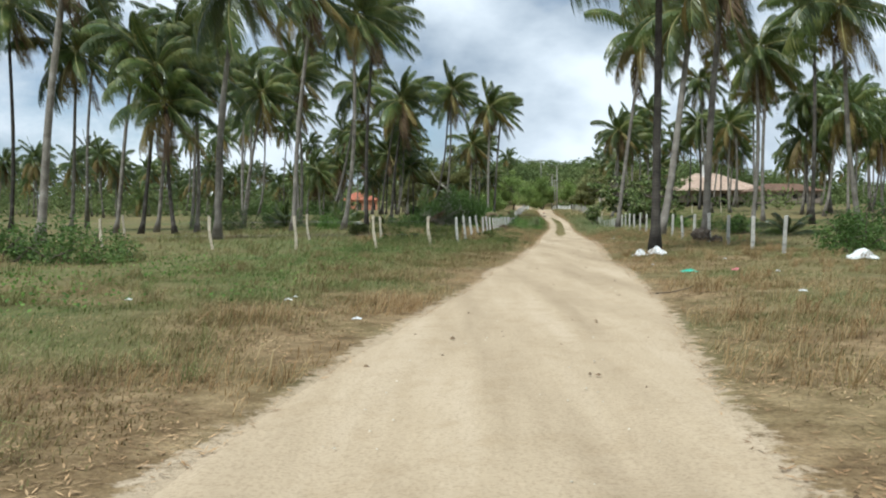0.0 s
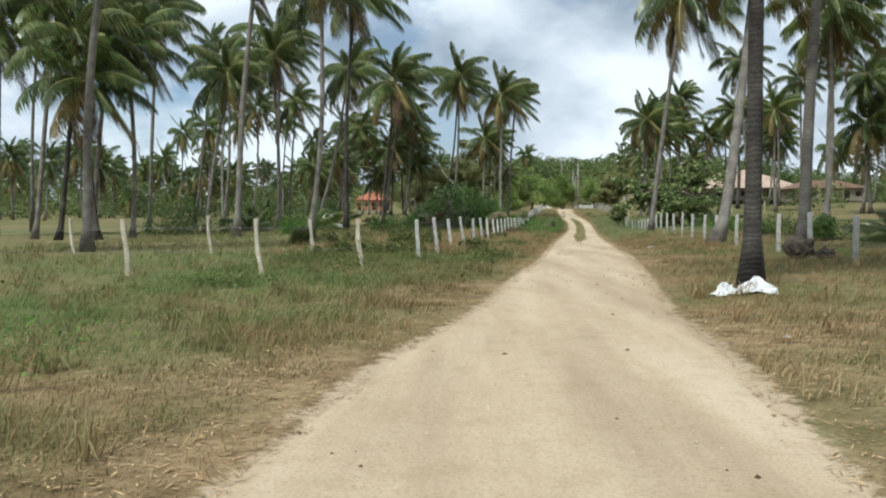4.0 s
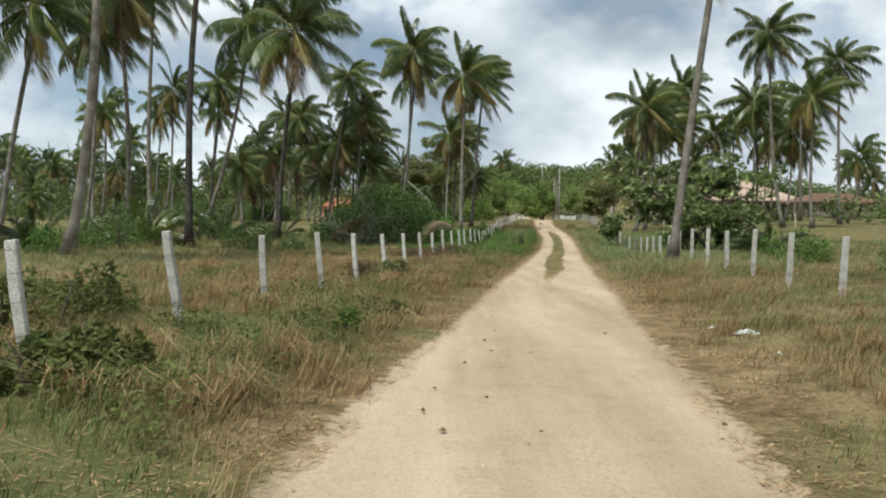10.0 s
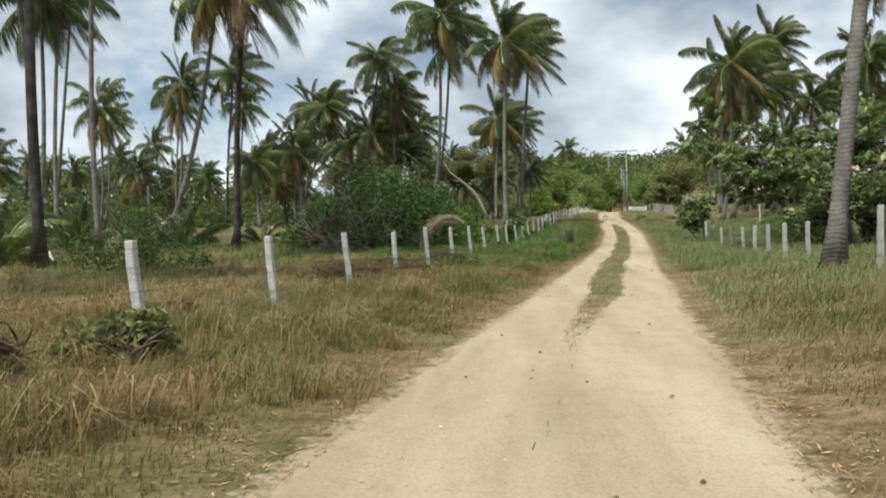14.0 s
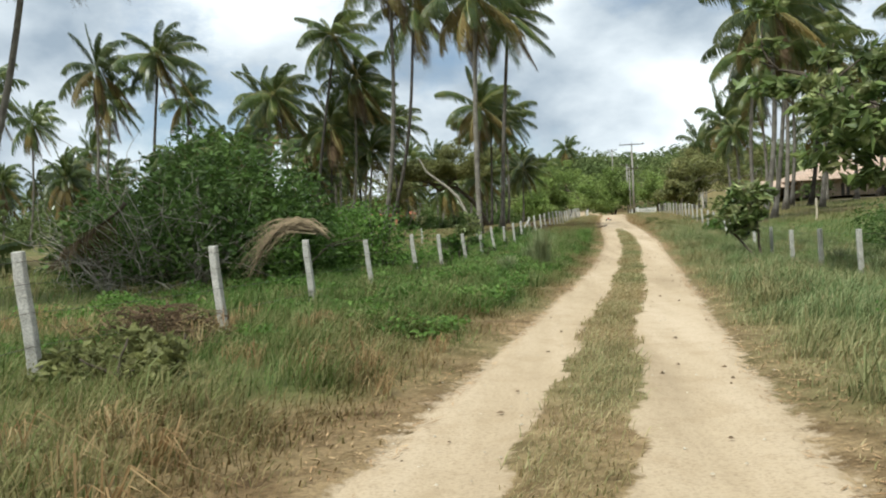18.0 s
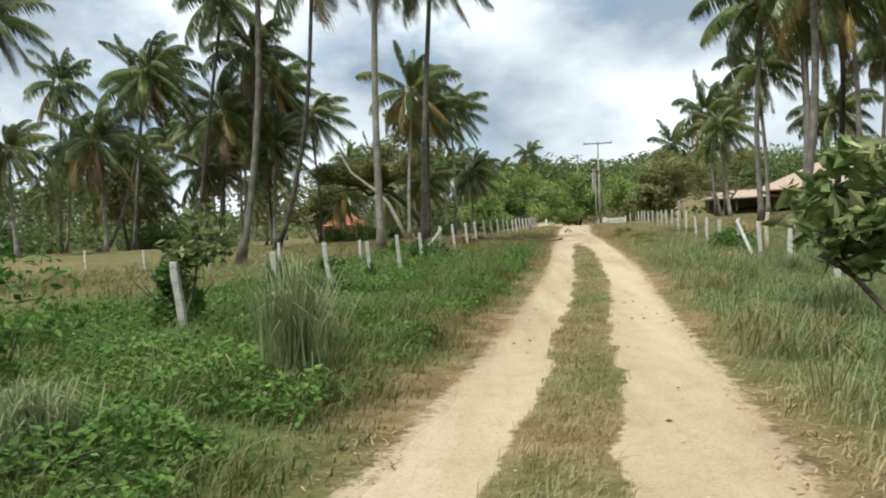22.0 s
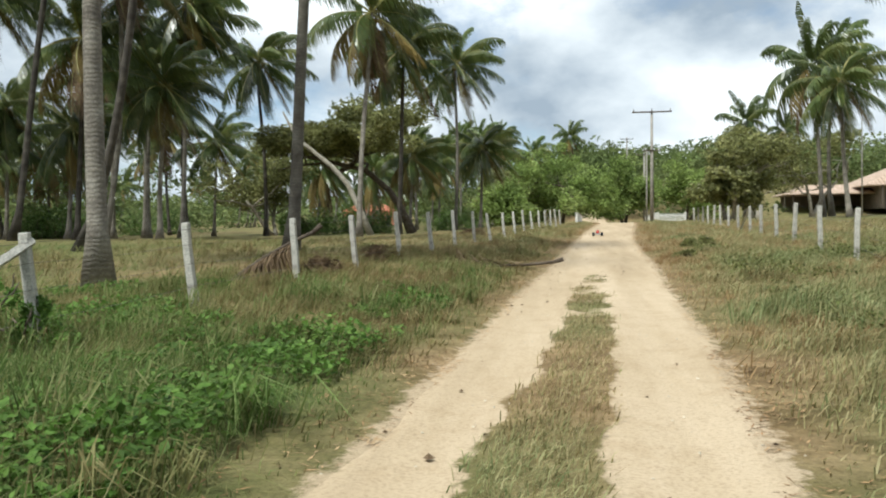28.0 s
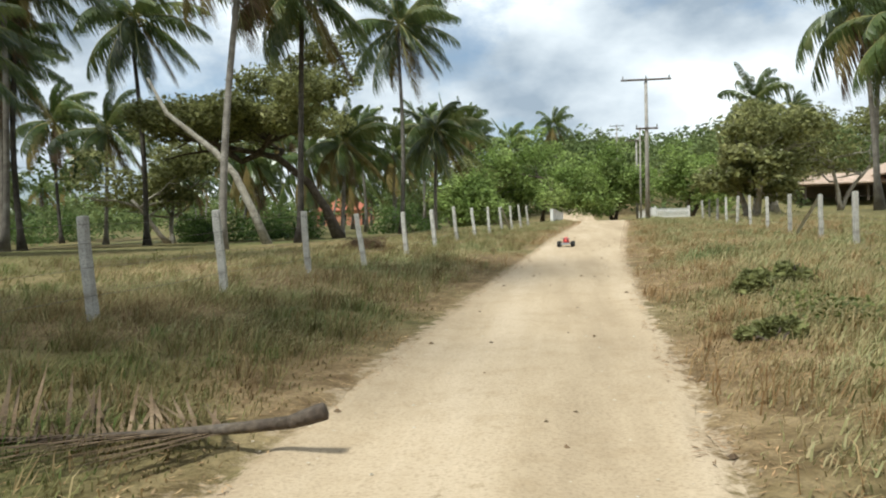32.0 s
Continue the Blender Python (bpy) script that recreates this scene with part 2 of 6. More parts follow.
M_STRAW_BLADES = blade_material("straw_blades",
    [(0.0, (0.26, 0.16, 0.075)), (0.4, (0.41, 0.275, 0.135)), (0.75, (0.53, 0.395, 0.21)), (1.0, (0.34, 0.225, 0.11))],
    [(0.0, (0.30, 0.24, 0.11)), (0.4, (0.40, 0.33, 0.17)), (0.8, (0.46, 0.40, 0.22)), (1.0, (0.28, 0.30, 0.12))])
M_LITTER = material("dry_leaf_litter", [(0.3, (0.2, 0.115, 0.055)), (0.5, (0.36, 0.23, 0.115)), (0.7, (0.50, 0.36, 0.2))], 0.8, 0.9, random_by="island", spread=0.45, fine=0.2)
M_WEED = material("weed_leaves", [(0.35, (0.075, 0.145, 0.025)), (0.55, (0.13, 0.225, 0.045)), (0.75, (0.22, 0.32, 0.085))], 1.2, 0.6, random_by="island", spread=0.45, fine=0.15, through_light=0.4)
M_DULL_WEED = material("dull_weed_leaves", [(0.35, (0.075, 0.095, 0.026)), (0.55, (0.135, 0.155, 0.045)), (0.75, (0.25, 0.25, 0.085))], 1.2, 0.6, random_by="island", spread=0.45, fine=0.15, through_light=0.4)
M_BUSH = material("bush_leaves", [(0.35, (0.055, 0.10, 0.022)), (0.55, (0.105, 0.17, 0.042)), (0.75, (0.20, 0.27, 0.085))], 0.9, 0.55, random_by="island", spread=0.5, fine=0.15, through_light=0.38)
M_OLIVE = material("olive_leaves", [(0.35, (0.16, 0.17, 0.065)), (0.55, (0.255, 0.26, 0.10)), (0.75, (0.36, 0.345, 0.16))], 0.5, 0.6, random_by="island", spread=0.5, fine=0.15, through_light=0.42)
M_ALMOND = material("broad_leaves", [(0.3, (0.06, 0.10, 0.03)), (0.5, (0.15, 0.195, 0.06)), (0.68, (0.42, 0.43, 0.21))], 1.6, 0.42, random_by="island", spread=0.6, fine=0.15, through_light=0.35)
M_DOME = material("bright_tree_leaves", [(0.35, (0.16, 0.225, 0.055)), (0.55, (0.26, 0.335, 0.095)), (0.75, (0.37, 0.43, 0.16))], 0.35, 0.6, random_by="island", spread=0.45, fine=0.15, through_light=0.42)
M_WOODS = material("far_woods_leaves", [(0.3, (0.08, 0.108, 0.036)), (0.5, (0.13, 0.17, 0.058)), (0.7, (0.21, 0.24, 0.09))], 0.045, 0.8, random_by="island", spread=0.4, fine=0.2, bump_scale=2.0, through_light=0.3)
M_FROND = material("frond_leaflets", [(0.3, (0.045, 0.072, 0.018)), (0.52, (0.10, 0.135, 0.036)), (0.78, (0.25, 0.245, 0.08))], 0.7, 0.3, random_by="object", spread=0.4, fine=0.25, bump_scale=8.0, through_light=0.34)
M_FROND.node_tree.nodes["Principled BSDF"].inputs["Specular IOR Level"].default_value = 0.55
M_FROND_OLD = material("yellowing_leaflets", [(0.3, (0.12, 0.10, 0.03)), (0.55, (0.19, 0.14, 0.045)), (0.8, (0.26, 0.19, 0.07))], 0.7, 0.6, random_by="object", spread=0.3, fine=0.2, bump_scale=8.0, through_light=0.25)
M_FROND_DEAD = material("dead_leaflets", [(0.3, (0.085, 0.055, 0.032)), (0.55, (0.155, 0.105, 0.06)), (0.8, (0.26, 0.19, 0.12))], 1.5, 0.8, random_by="island", spread=0.35, fine=0.3, through_light=0.15)
M_STRAW = material("straw_leaflets", [(0.3, (0.17, 0.125, 0.07)), (0.55, (0.29, 0.225, 0.135)), (0.8, (0.42, 0.35, 0.225))], 1.5, 0.8, random_by="island", spread=0.3, fine=0.3)
M_RACHIS = material("frond_midrib", [(0.3, (0.20, 0.20, 0.065)), (0.7, (0.36, 0.32, 0.13))], 3.0, 0.5)
M_COCONUT = material("coconut_husk", [(0.3, (0.10, 0.10, 0.03)), (0.7, (0.22, 0.15, 0.05))], 3.0, 0.5)
M_BARK = material("tree_bark", [(0.3, (0.06, 0.045, 0.035)), (0.6, (0.12, 0.095, 0.07)), (0.8, (0.2, 0.17, 0.14))], 4.0, 0.9, 0.7, 22.0)
M_PALE_BARK = material("pale_bark", [(0.3, (0.22, 0.19, 0.15)), (0.6, (0.36, 0.33, 0.27))], 4.0, 0.9, 0.5, 22.0)
M_CONCRETE = material("weathered_concrete", [(0.25, (0.25, 0.235, 0.205)), (0.5, (0.45, 0.43, 0.385)), (0.75, (0.56, 0.54, 0.49))], 5.0, 0.9, 0.5, 60.0, random_by="object", spread=0.12)
M_WOODPOST = material("grey_fence_wood", [(0.3, (0.40, 0.335, 0.25)), (0.6, (0.58, 0.51, 0.39)), (0.8, (0.68, 0.61, 0.49))], 6.0, 0.9, 0.6, 50.0, random_by="object", spread=0.15)
M_WIRE = material("rusty_wire", [(0.3, (0.10, 0.085, 0.075)), (0.7, (0.2, 0.18, 0.165))], 20.0, 0.6)
M_TILE = material("pale_clay_tile", [(0.3, (0.31, 0.225, 0.165)), (0.6, (0.43, 0.32, 0.245)), (0.8, (0.52, 0.405, 0.315))], 1.2, 0.85, 0.3, 18.0, random_by="object", spread=0.15)
# pale house walls, with the shade under the eaves put into a brown colour
M_SHADED_WALL = material("shaded_plaster", [(0.3, (0.17, 0.14, 0.11)), (0.7, (0.27, 0.22, 0.175))], 0.8, 0.9)
M_RED_TILE = material("orange_clay_tile", [(0.3, (0.30, 0.10, 0.06)), (0.7, (0.46, 0.17, 0.10))], 1.0, 0.8, 0.3, 18.0, random_by="object", spread=0.12)
M_RED_WALL = material("terracotta_wall", [(0.3, (0.40, 0.17, 0.10)), (0.7, (0.52, 0.235, 0.145))], 0.8, 0.9)
M_WHITE = material("whitewashed_wall", [(0.3, (0.62, 0.60, 0.56)), (0.7, (0.8, 0.79, 0.76))], 1.5, 0.85, 0.2, 30.0)
M_DARK = material("dark_opening", [(0.3, (0.02, 0.018, 0.016)), (0.7, (0.05, 0.045, 0.04))], 2.0, 0.5)
M_BAG = material("white_plastic_sheet", [(0.3, (0.55, 0.55, 0.53)), (0.7, (0.82, 0.82, 0.80))], 9.0, 0.4, 0.6, 30.0)
M_GREENBAG = material("green_plastic_sheet", [(0.3, (0.05, 0.35, 0.22)), (0.7, (0.12, 0.5, 0.35))], 9.0, 0.4)
M_PINKBAG = material("pink_plastic_sheet", [(0.3, (0.6, 0.12, 0.16)), (0.7, (0.75, 0.3, 0.32))], 9.0, 0.4)
M_POLE = material("concrete_pole", [(0.3, (0.24, 0.22, 0.19)), (0.7, (0.40, 0.37, 0.33))], 2.0, 0.9, 0.3, 30.0)
M_STEEL = material("galvanised_steel", [(0.3, (0.25, 0.25, 0.25)), (0.7, (0.4, 0.4, 0.4))], 6.0, 0.5)
M_RUBBER = material("black_rubber", [(0.3, (0.012, 0.012, 0.012)), (0.7, (0.03, 0.03, 0.03))], 20.0, 0.8)
M_REDPAINT = material("red_plastic_shell", [(0.3, (0.45, 0.03, 0.02)), (0.7, (0.6, 0.06, 0.04))], 12.0, 0.35)
M_GREYPLASTIC = material("grey_plastic", [(0.3, (0.06, 0.06, 0.065)), (0.7, (0.12, 0.12, 0.125))], 12.0, 0.5)


def trunk_material(name, stops):
    m = material(name, stops, 2.4, 0.9, random_by="object", spread=0.3)
    n, l = m.node_tree.nodes, m.node_tree.links
    tc = n.new("ShaderNodeTexCoord")
    wv = n.new("ShaderNodeTexWave")
    wv.bands_direction = "Z"
    wv.inputs["Scale"].default_value, wv.inputs["Distortion"].default_value, wv.inputs["Detail"].default_value = 3.2, 9.0, 5.0
    l.new(tc.outputs["Object"], wv.inputs["Vector"])
    bu = n.new("ShaderNodeBump")
    bu.inputs["Strength"].default_value, bu.inputs["Distance"].default_value = 0.3, 0.02
    l.new(wv.outputs[1], bu.inputs["Height"])
    b = n["Principled BSDF"]
    l.new(bu.outputs[0], b.inputs["Normal"])
    old = b.inputs["Base Color"].links[0].from_socket
    rr = n.new("ShaderNodeMapRange")
    rr.inputs["To Min"].default_value, rr.inputs["To Max"].default_value = 0.88, 1.05
    l.new(wv.outputs[1], rr.inputs[0])
    mul = n.new("ShaderNodeMix")
    mul.data_type, mul.blend_type = "RGBA", "MULTIPLY"
    mul.inputs[0].default_value = 1.0
    l.new(old, mul.inputs[6])
    l.new(rr.outputs[0], mul.inputs[7])
    l.new(mul.outputs[2], b.inputs["Base Color"])
    return m


M_TRUNK = trunk_material("palm_bark", [(0.3, (0.115, 0.10, 0.085)), (0.55, (0.205, 0.185, 0.155)), (0.8, (0.30, 0.28, 0.245))])
M_DARK_TRUNK = trunk_material("dark_palm_bark", [(0.3, (0.035, 0.03, 0.026)), (0.55, (0.075, 0.066, 0.055)), (0.8, (0.15, 0.135, 0.115))])

# ---- mesh helpers ----
def soup(name, verts, faces, mat, smooth=False, attrs=None):
    """Mesh data from arrays: verts (n, 3); faces: list of (m, k) index arrays."""
    me = bpy.data.meshes.new(name)
    verts = np.asarray(verts, np.float32)
    faces = [np.asarray(f, np.int32) for f in faces if len(f)]
    me.vertices.add(len(verts))
    me.vertices.foreach_set("co", verts.ravel())
    total = sum(f.size for f in faces)
    count = sum(len(f) for f in faces)
    me.loops.add(total)
    me.polygons.add(count)
    me.loops.foreach_set("vertex_index", np.concatenate([f.ravel() for f in faces]))
    sizes = np.concatenate([np.full(len(f), f.shape[1], np.int32) for f in faces])
    me.polygons.foreach_set("loop_start", np.concatenate([[0], np.cumsum(sizes)[:-1]]).astype(np.int32))
    me.polygons.foreach_set("use_smooth", np.full(count, smooth))
    for key, vals in (attrs or {}).items():
        a = me.attributes.new(key, "FLOAT", "POINT")
        a.data.foreach_set("value", np.asarray(vals, np.float32))
    me.update(calc_edges=True)
    if isinstance(mat, (list, tuple)):
        for one in mat:
            me.materials.append(one)
    else:
        me.materials.append(mat)
    return me


def part(name, me, parent=None, label="", m=None):
    """Links mesh data as one object under a thing or part."""
    ob = new(name, me)
    if parent is not None:
        ob.parent = parent
    if m is not None:
        ob.matrix_basis = m
    if label:
        ob["label"] = label
    return ob


def from_bm(name, bm, mat, smooth=False):
    me = bpy.data.meshes.new(name)
    for f in bm.faces:
        f.smooth = smooth
    bm.to_mesh(me)
    bm.free()
    me.materials.append(mat)
    return me


def box(size, bevel=0.0, taper=1.0):
    """A bevelled, optionally tapered block standing on z = 0."""
    bm = bmesh.new()
    bmesh.ops.create_cube(bm, size=1.0)
    for v in bm.verts:
        k = taper if v.co.z > 0 else 1.0
        v.co = Vector((v.co.x * size[0] * k, v.co.y * size[1] * k, (v.co.z + 0.5) * size[2]))
    if bevel:
        bmesh.ops.bevel(bm, geom=list(bm.edges), offset=bevel, segments=1, affect="EDGES")
    return bm


def tube_arrays(points, radii, sides=8, cap=True):
    """A tapered tube along points: verts and faces."""
    pts = np.asarray(points, float)
    k = len(pts)
    tang = np.gradient(pts, axis=0)
    tang /= np.linalg.norm(tang, axis=1, keepdims=True) + 1e-9
    ref = np.array([0.0, 1.0, 0.0]) if abs(tang[0][1]) < 0.8 else np.array([1.0, 0.0, 0.0])
    verts = []
    for p, t, r in zip(pts, tang, radii):
        a = np.cross(t, ref)
        a /= np.linalg.norm(a) + 1e-9
        b = np.cross(t, a)
        ang = np.arange(sides) / sides * 2 * math.pi
        verts.append(p + r * (np.cos(ang)[:, None] * a + np.sin(ang)[:, None] * b))
    verts = np.concatenate(verts)
    i = np.arange(k - 1)[:, None] * sides
    j = np.arange(sides)[None, :]
    q = np.stack([i + j, i + (j + 1) % sides, i + sides + (j + 1) % sides, i + sides + j], -1).reshape(-1, 4)
    faces = [q]
    if cap:
        faces.append(np.array([list(range(sides))[::-1]]))
        faces.append(np.array([[(k - 1) * sides + s for s in range(sides)]]))
    return verts, faces


def join_arrays(groups):
    """Joins (verts, faces) groups into one."""
    allv, byk, off = [], {}, 0
    for v, fs in groups:
        allv.append(v)
        for f in fs:
            f = np.asarray(f)
            byk.setdefault(f.shape[1], []).append(f + off)
        off += len(v)
    return np.concatenate(allv), [np.concatenate(f) for f in byk.values()]


def leaf_arrays(rng, centres, size, aspect=0.45, up=0.35):
    """Pointed leaves (two triangles each, folded along the midrib) at centres, turned at random."""
    n = len(centres)
    d = rng.normal(size=(n, 3))
    d[:, 2] = d[:, 2] * 0.6 - 0.15
    d /= np.linalg.norm(d, axis=1, keepdims=True)
    s = np.cross(d, rng.normal(size=(n, 3)) * (1 - up) + np.array([0, 0, up * 2]))
    s /= np.linalg.norm(s, axis=1, keepdims=True) + 1e-9
    nrm = np.cross(s, d)
    ln = (size * rng.uniform(0.6, 1.35, n))[:, None]
    a = centres - d * ln * 0.5
    c = centres + d * ln * 0.5
    b1 = centres + s * ln * aspect * 0.5 + nrm * ln * 0.08
    b2 = centres - s * ln * aspect * 0.5 + nrm * ln * 0.08
    v = np.stack([a, b1, c, b2], 1).reshape(-1, 3)
    i = np.arange(n)[:, None] * 4
    return v, [np.concatenate([i + [0, 1, 2], i + [0, 2, 3]], 0)]


# ---- the lie of the land ----
PROFILE_Y = [-400, -30, 0, 20, 40, 46, 52, 58, 67, 78, 90, 96, 101, 105, 109, 115, 121, 127, 135, 143, 152, 165, 185, 230, 300, 380, 470, 600, 900]
PROFILE_Z = [0.0, 0.1, 0.13, 0.19, 0.2, 0.14, 0.03, -0.03, -0.07, -0.06, -0.02, 0.0, 0.12, 0.3, 0.48, 0.64, 0.76, 0.92, 1.16, 1.42, 1.72, 2.15, 2.65, 2.9, 3.5, 4.1, 6.5, 14.5, 20.5]
ROAD_Y = [-60, -10, 0, 5.6, 8.3, 12, 15.5, 21, 25.5, 30, 38.6, 46.5, 57, 64, 70, 76, 87.5, 93.3, 107.5, 114, 121, 127.5, 132.5, 139.3, 147.5, 158, 176, 190, 210, 225]
ROAD_X = [-3.6, -0.3, 0.7, 1.4, 1.85, 2.5, 3.1, 3.78, 4.45, 5.1, 6.36, 7.25, 8.5, 9.3, 10.1, 10.8, 12.3, 13.05, 14.6, 15.15, 15.7, 16.1, 16.5, 16.9, 17.5, 18.4, 20.1, 21.2, 21.8, 21.0]
HALF_Y = [-60, 0, 5.6, 8.3, 12, 21, 25.5, 31, 38, 46, 57, 64, 70, 76, 87, 93, 107, 114, 121, 127, 133, 139, 148, 180, 225]
HALF_W = [2.4, 1.9, 1.8, 1.85, 1.85, 1.7, 1.45, 1.5, 1.48, 1.5, 1.62, 1.55, 1.48, 1.4, 1.38, 1.36, 1.34, 1.32, 1.4, 1.38, 1.38, 1.32, 1.3, 1.5, 2.2]
# heights of the ground at set distances left and right of the track
SIDES = [
    (-60, [0, 60, 90, 110, 131, 150, 170, 200], [0.2, 0.2, 0.4, 0.5, 1.3, 1.8, 1.7, 1.8]),
    (-35, [0, 60, 90, 110, 131, 150, 170, 200], [0.2, 0.2, 0.4, 0.5, 1.2, 1.8, 1.7, 1.8]),
    (-18, [0, 30, 41, 57, 77, 90, 100, 115, 127, 136, 154, 165, 190], [0.25, 0.3, 0.4, 0.5, 0.4, 0.45, 0.45, 0.5, 0.7, 1.15, 1.6, 1.7, 1.9]),
    (-5.4, [0, 30, 40, 56, 63, 71, 86, 93, 101, 108, 112, 115, 119, 122.5, 126, 132, 139, 146, 153, 170, 190], [0.2, 0.26, 0.26, 0.23, 0.15, 0.11, 0.1, 0.06, 0.1, 0.25, 0.43, 0.59, 0.73, 0.92, 1.05, 1.26, 1.45, 1.6, 1.78, 2.2, 2.5]),
    (5.1, [0, 30, 45, 67, 76, 87, 99, 107, 111, 119, 127, 131, 139, 147, 154, 170, 190], [0.2, 0.25, 0.27, 0.3, 0.0, -0.3, -0.35, 0.1, 0.3, 0.6, 0.9, 1.2, 1.5, 1.7, 1.85, 2.3, 2.6]),
    (12, [0, 30, 62, 75, 90, 110, 125, 140, 160, 185], [0.2, 0.3, 0.35, 0.35, 0.4, 1.0, 1.4, 2.0, 2.4, 2.8]),
    (22, [0, 30, 60, 90, 120, 140, 160, 190], [0.2, 0.25, 0.5, 0.9, 1.9, 2.4, 2.8, 3.0]),
    (60, [0, 30, 60, 90, 120, 140, 160, 190], [0.2, 0.25, 0.5, 0.9, 2.0, 2.6, 3.0, 3.2]),
]


def road_x(y):
    return np.interp(y, ROAD_Y, ROAD_X)


def half_w(y):
    return np.interp(y, HALF_Y, HALF_W)


def wob(x, y, s, seed=0.0):
    """Smooth cheap noise in about -1..1."""
    return (np.sin(x * 1.7 / s + 1.3 * np.sin(y * 1.1 / s + seed) + seed) + np.sin(y * 2.1 / s + 1.7 * np.sin(x * 0.9 / s + seed * 2) + seed * 3) + np.sin((x + y) * 3.1 / s + seed * 5) * 0.5) / 2.5


def land(x, y):
    x, y = np.asarray(x, float), np.asarray(y, float)
    u = x - road_x(y)
    z = np.interp(y, PROFILE_Y, PROFILE_Z)
    off = np.clip(np.abs(u) - half_w(y), 0, None)
    ramp = np.clip(off / 1.6, 0, 1)
    z = z + ramp * (0.05 + 0.05 * wob(x, y, 2.3) + 0.03 * wob(x, y, 0.8, 2.0))
    hw = half_w(y) + 0.3
    road_z = np.interp(y, PROFILE_Y, PROFILE_Z)
    past = np.clip((y - 190) / 40, 0, 1)
    table = [(u0, np.interp(y, ys, zs) * (1 - past) + past * road_z) for u0, ys, zs in SIDES]
    knots = [(np.full_like(u, u0), zz) for u0, zz in table[:4]] + [(-hw, road_z), (hw, road_z)] + [(np.full_like(u, u0), zz) for u0, zz in table[4:]]
    side = np.where(u < 0, knots[0][1], knots[-1][1])
    for (ua, za), (ub, zb) in zip(knots[:-1], knots[1:]):
        k = (u - ua) / (ub - ua)
        k = np.where((k >= 0) & (k <= 1), k, 0)
        inside = (u >= ua) & (u < ub)
        side = np.where(inside, za + (zb - za) * (k * k * (3 - 2 * k) * 0.5 + k * 0.5), side)
    z = z + side - road_z
    far = np.clip((np.abs(u) - 40) / 160, 0, 1)
    z = z + far * 0.8 * wob(x, y, 60.0, 1.0)
    s1, s2, s3 = np.clip((y - 232) / 75, 0, 1), np.clip((x + 6) / 26, 0, 1), np.clip((150 - x) / 70, 0, 1)
    return z + 11.5 * s1 * s1 * (3 - 2 * s1) * s2 * s2 * (3 - 2 * s2) * s3


GREEN_Y = [-29.8, 0.1, 10.1, 19.7, 30, 40, 46.1, 52.7, 59.3, 65.6, 71.6, 77.6, 83.6, 103.7, 114.1, 121.5, 128.6, 136.9, 155.5, 207.3]
GREEN_L = [0.25, 0.28, 0.40, 0.62, 0.72, 0.74, 0.58, 0.30, 0.20, 0.20, 0.36, 0.80, 1.0, 1.0, 0.95, 0.55, 0.30, 0.26, 0.28, 0.35]
GREEN_R = [0.18, 0.20, 0.28, 0.38, 0.42, 0.44, 0.36, 0.30, 0.28, 0.30, 0.46, 0.70, 0.95, 1.0, 0.88, 0.68, 0.48, 0.34, 0.32, 0.35]
TALL_L = [0.14, 0.14, 0.15, 0.17, 0.24, 0.30, 0.30, 0.28, 0.34, 0.36, 0.38, 0.44, 0.46, 0.46, 0.42, 0.38, 0.28, 0.24, 0.24, 0.25]
TALL_R = [0.12, 0.12, 0.13, 0.15, 0.20, 0.24, 0.26, 0.26, 0.30, 0.36, 0.42, 0.46, 0.52, 0.55, 0.50, 0.42, 0.34, 0.30, 0.28, 0.28]


def greenness(x, y):
    u = x - road_x(y)
    g = np.where(u < 0, np.interp(y, GREEN_Y, GREEN_L), np.interp(y, GREEN_Y, GREEN_R))
    off = np.abs(u) - half_w(y)
    g = g * (0.25 + 0.75 * np.clip((off - 0.1) / np.interp(y, [0.1, 14.8, 40, 71.6], [4.5, 3.0, 1.8, 1.3]), 0, 1))
    g = np.where(np.abs(u) < half_w(y), 0.20, g)
    g = g + 0.34 * wob(x, y, 2.4, 4.0) + 0.22 * wob(x, y, 0.9, 1.0)
    wide = np.clip((np.abs(u) - 9) / 8, 0, 1)
    g = g * (1 - wide) + wide * (0.50 + 0.24 * wob(x, y, 9.0, 2.0) + 0.22 * wob(x, y, 2.8, 6.0))
    return np.clip(g, 0, 1)


def bareness(x, y):
    """1 on the wheel tracks, 0 in the grass, with the strip of grass between the tracks."""
    u = x - road_x(y)
    h = half_w(y)
    b = np.clip((h - np.abs(u)) / 0.5 + 0.42, 0, 1)
    strip = np.interp(y, [46.1, 57.2, 63.5, 71.6, 116, 123.6, 130.7, 135.9], [0.0, 0.25, 0.5, 1, 1, 0.85, 0.45, 0])
    patchy = np.interp(y, [61.4, 116, 124.6], [0.2, 0.2, 0.7])
    strip = strip * (1 - patchy * np.clip(0.1 - 0.6 * wob(x, y, 0.47, 9.0) - 0.6 * wob(x, y, 1.37, 4.0), 0, 1))
    mid = -0.1 + 0.1 * wob(x * 0, y, 3.0, 1.0)
    w = (0.42 + 0.08 * wob(x, y, 0.6, 4.0) + 0.06 * wob(x, y, 0.25, 2.0)) * np.clip(strip * 1.4, 0.3, 1)
    b = b - strip * np.clip(1.35 - (np.abs(u - mid) / w) ** 2, 0, 1)
    litter = np.clip(1 - (np.abs(u) - h) / 2.2, 0, 1) * (np.abs(u) > h) * np.interp(y, [0.1, 40, 61.4, 76.6, 114.1, 128.6, 145.2], [0.22, 0.15, 0.16, 0.05, 0.05, 0.16, 0.16])
    return np.clip(b + litter, 0, 1)


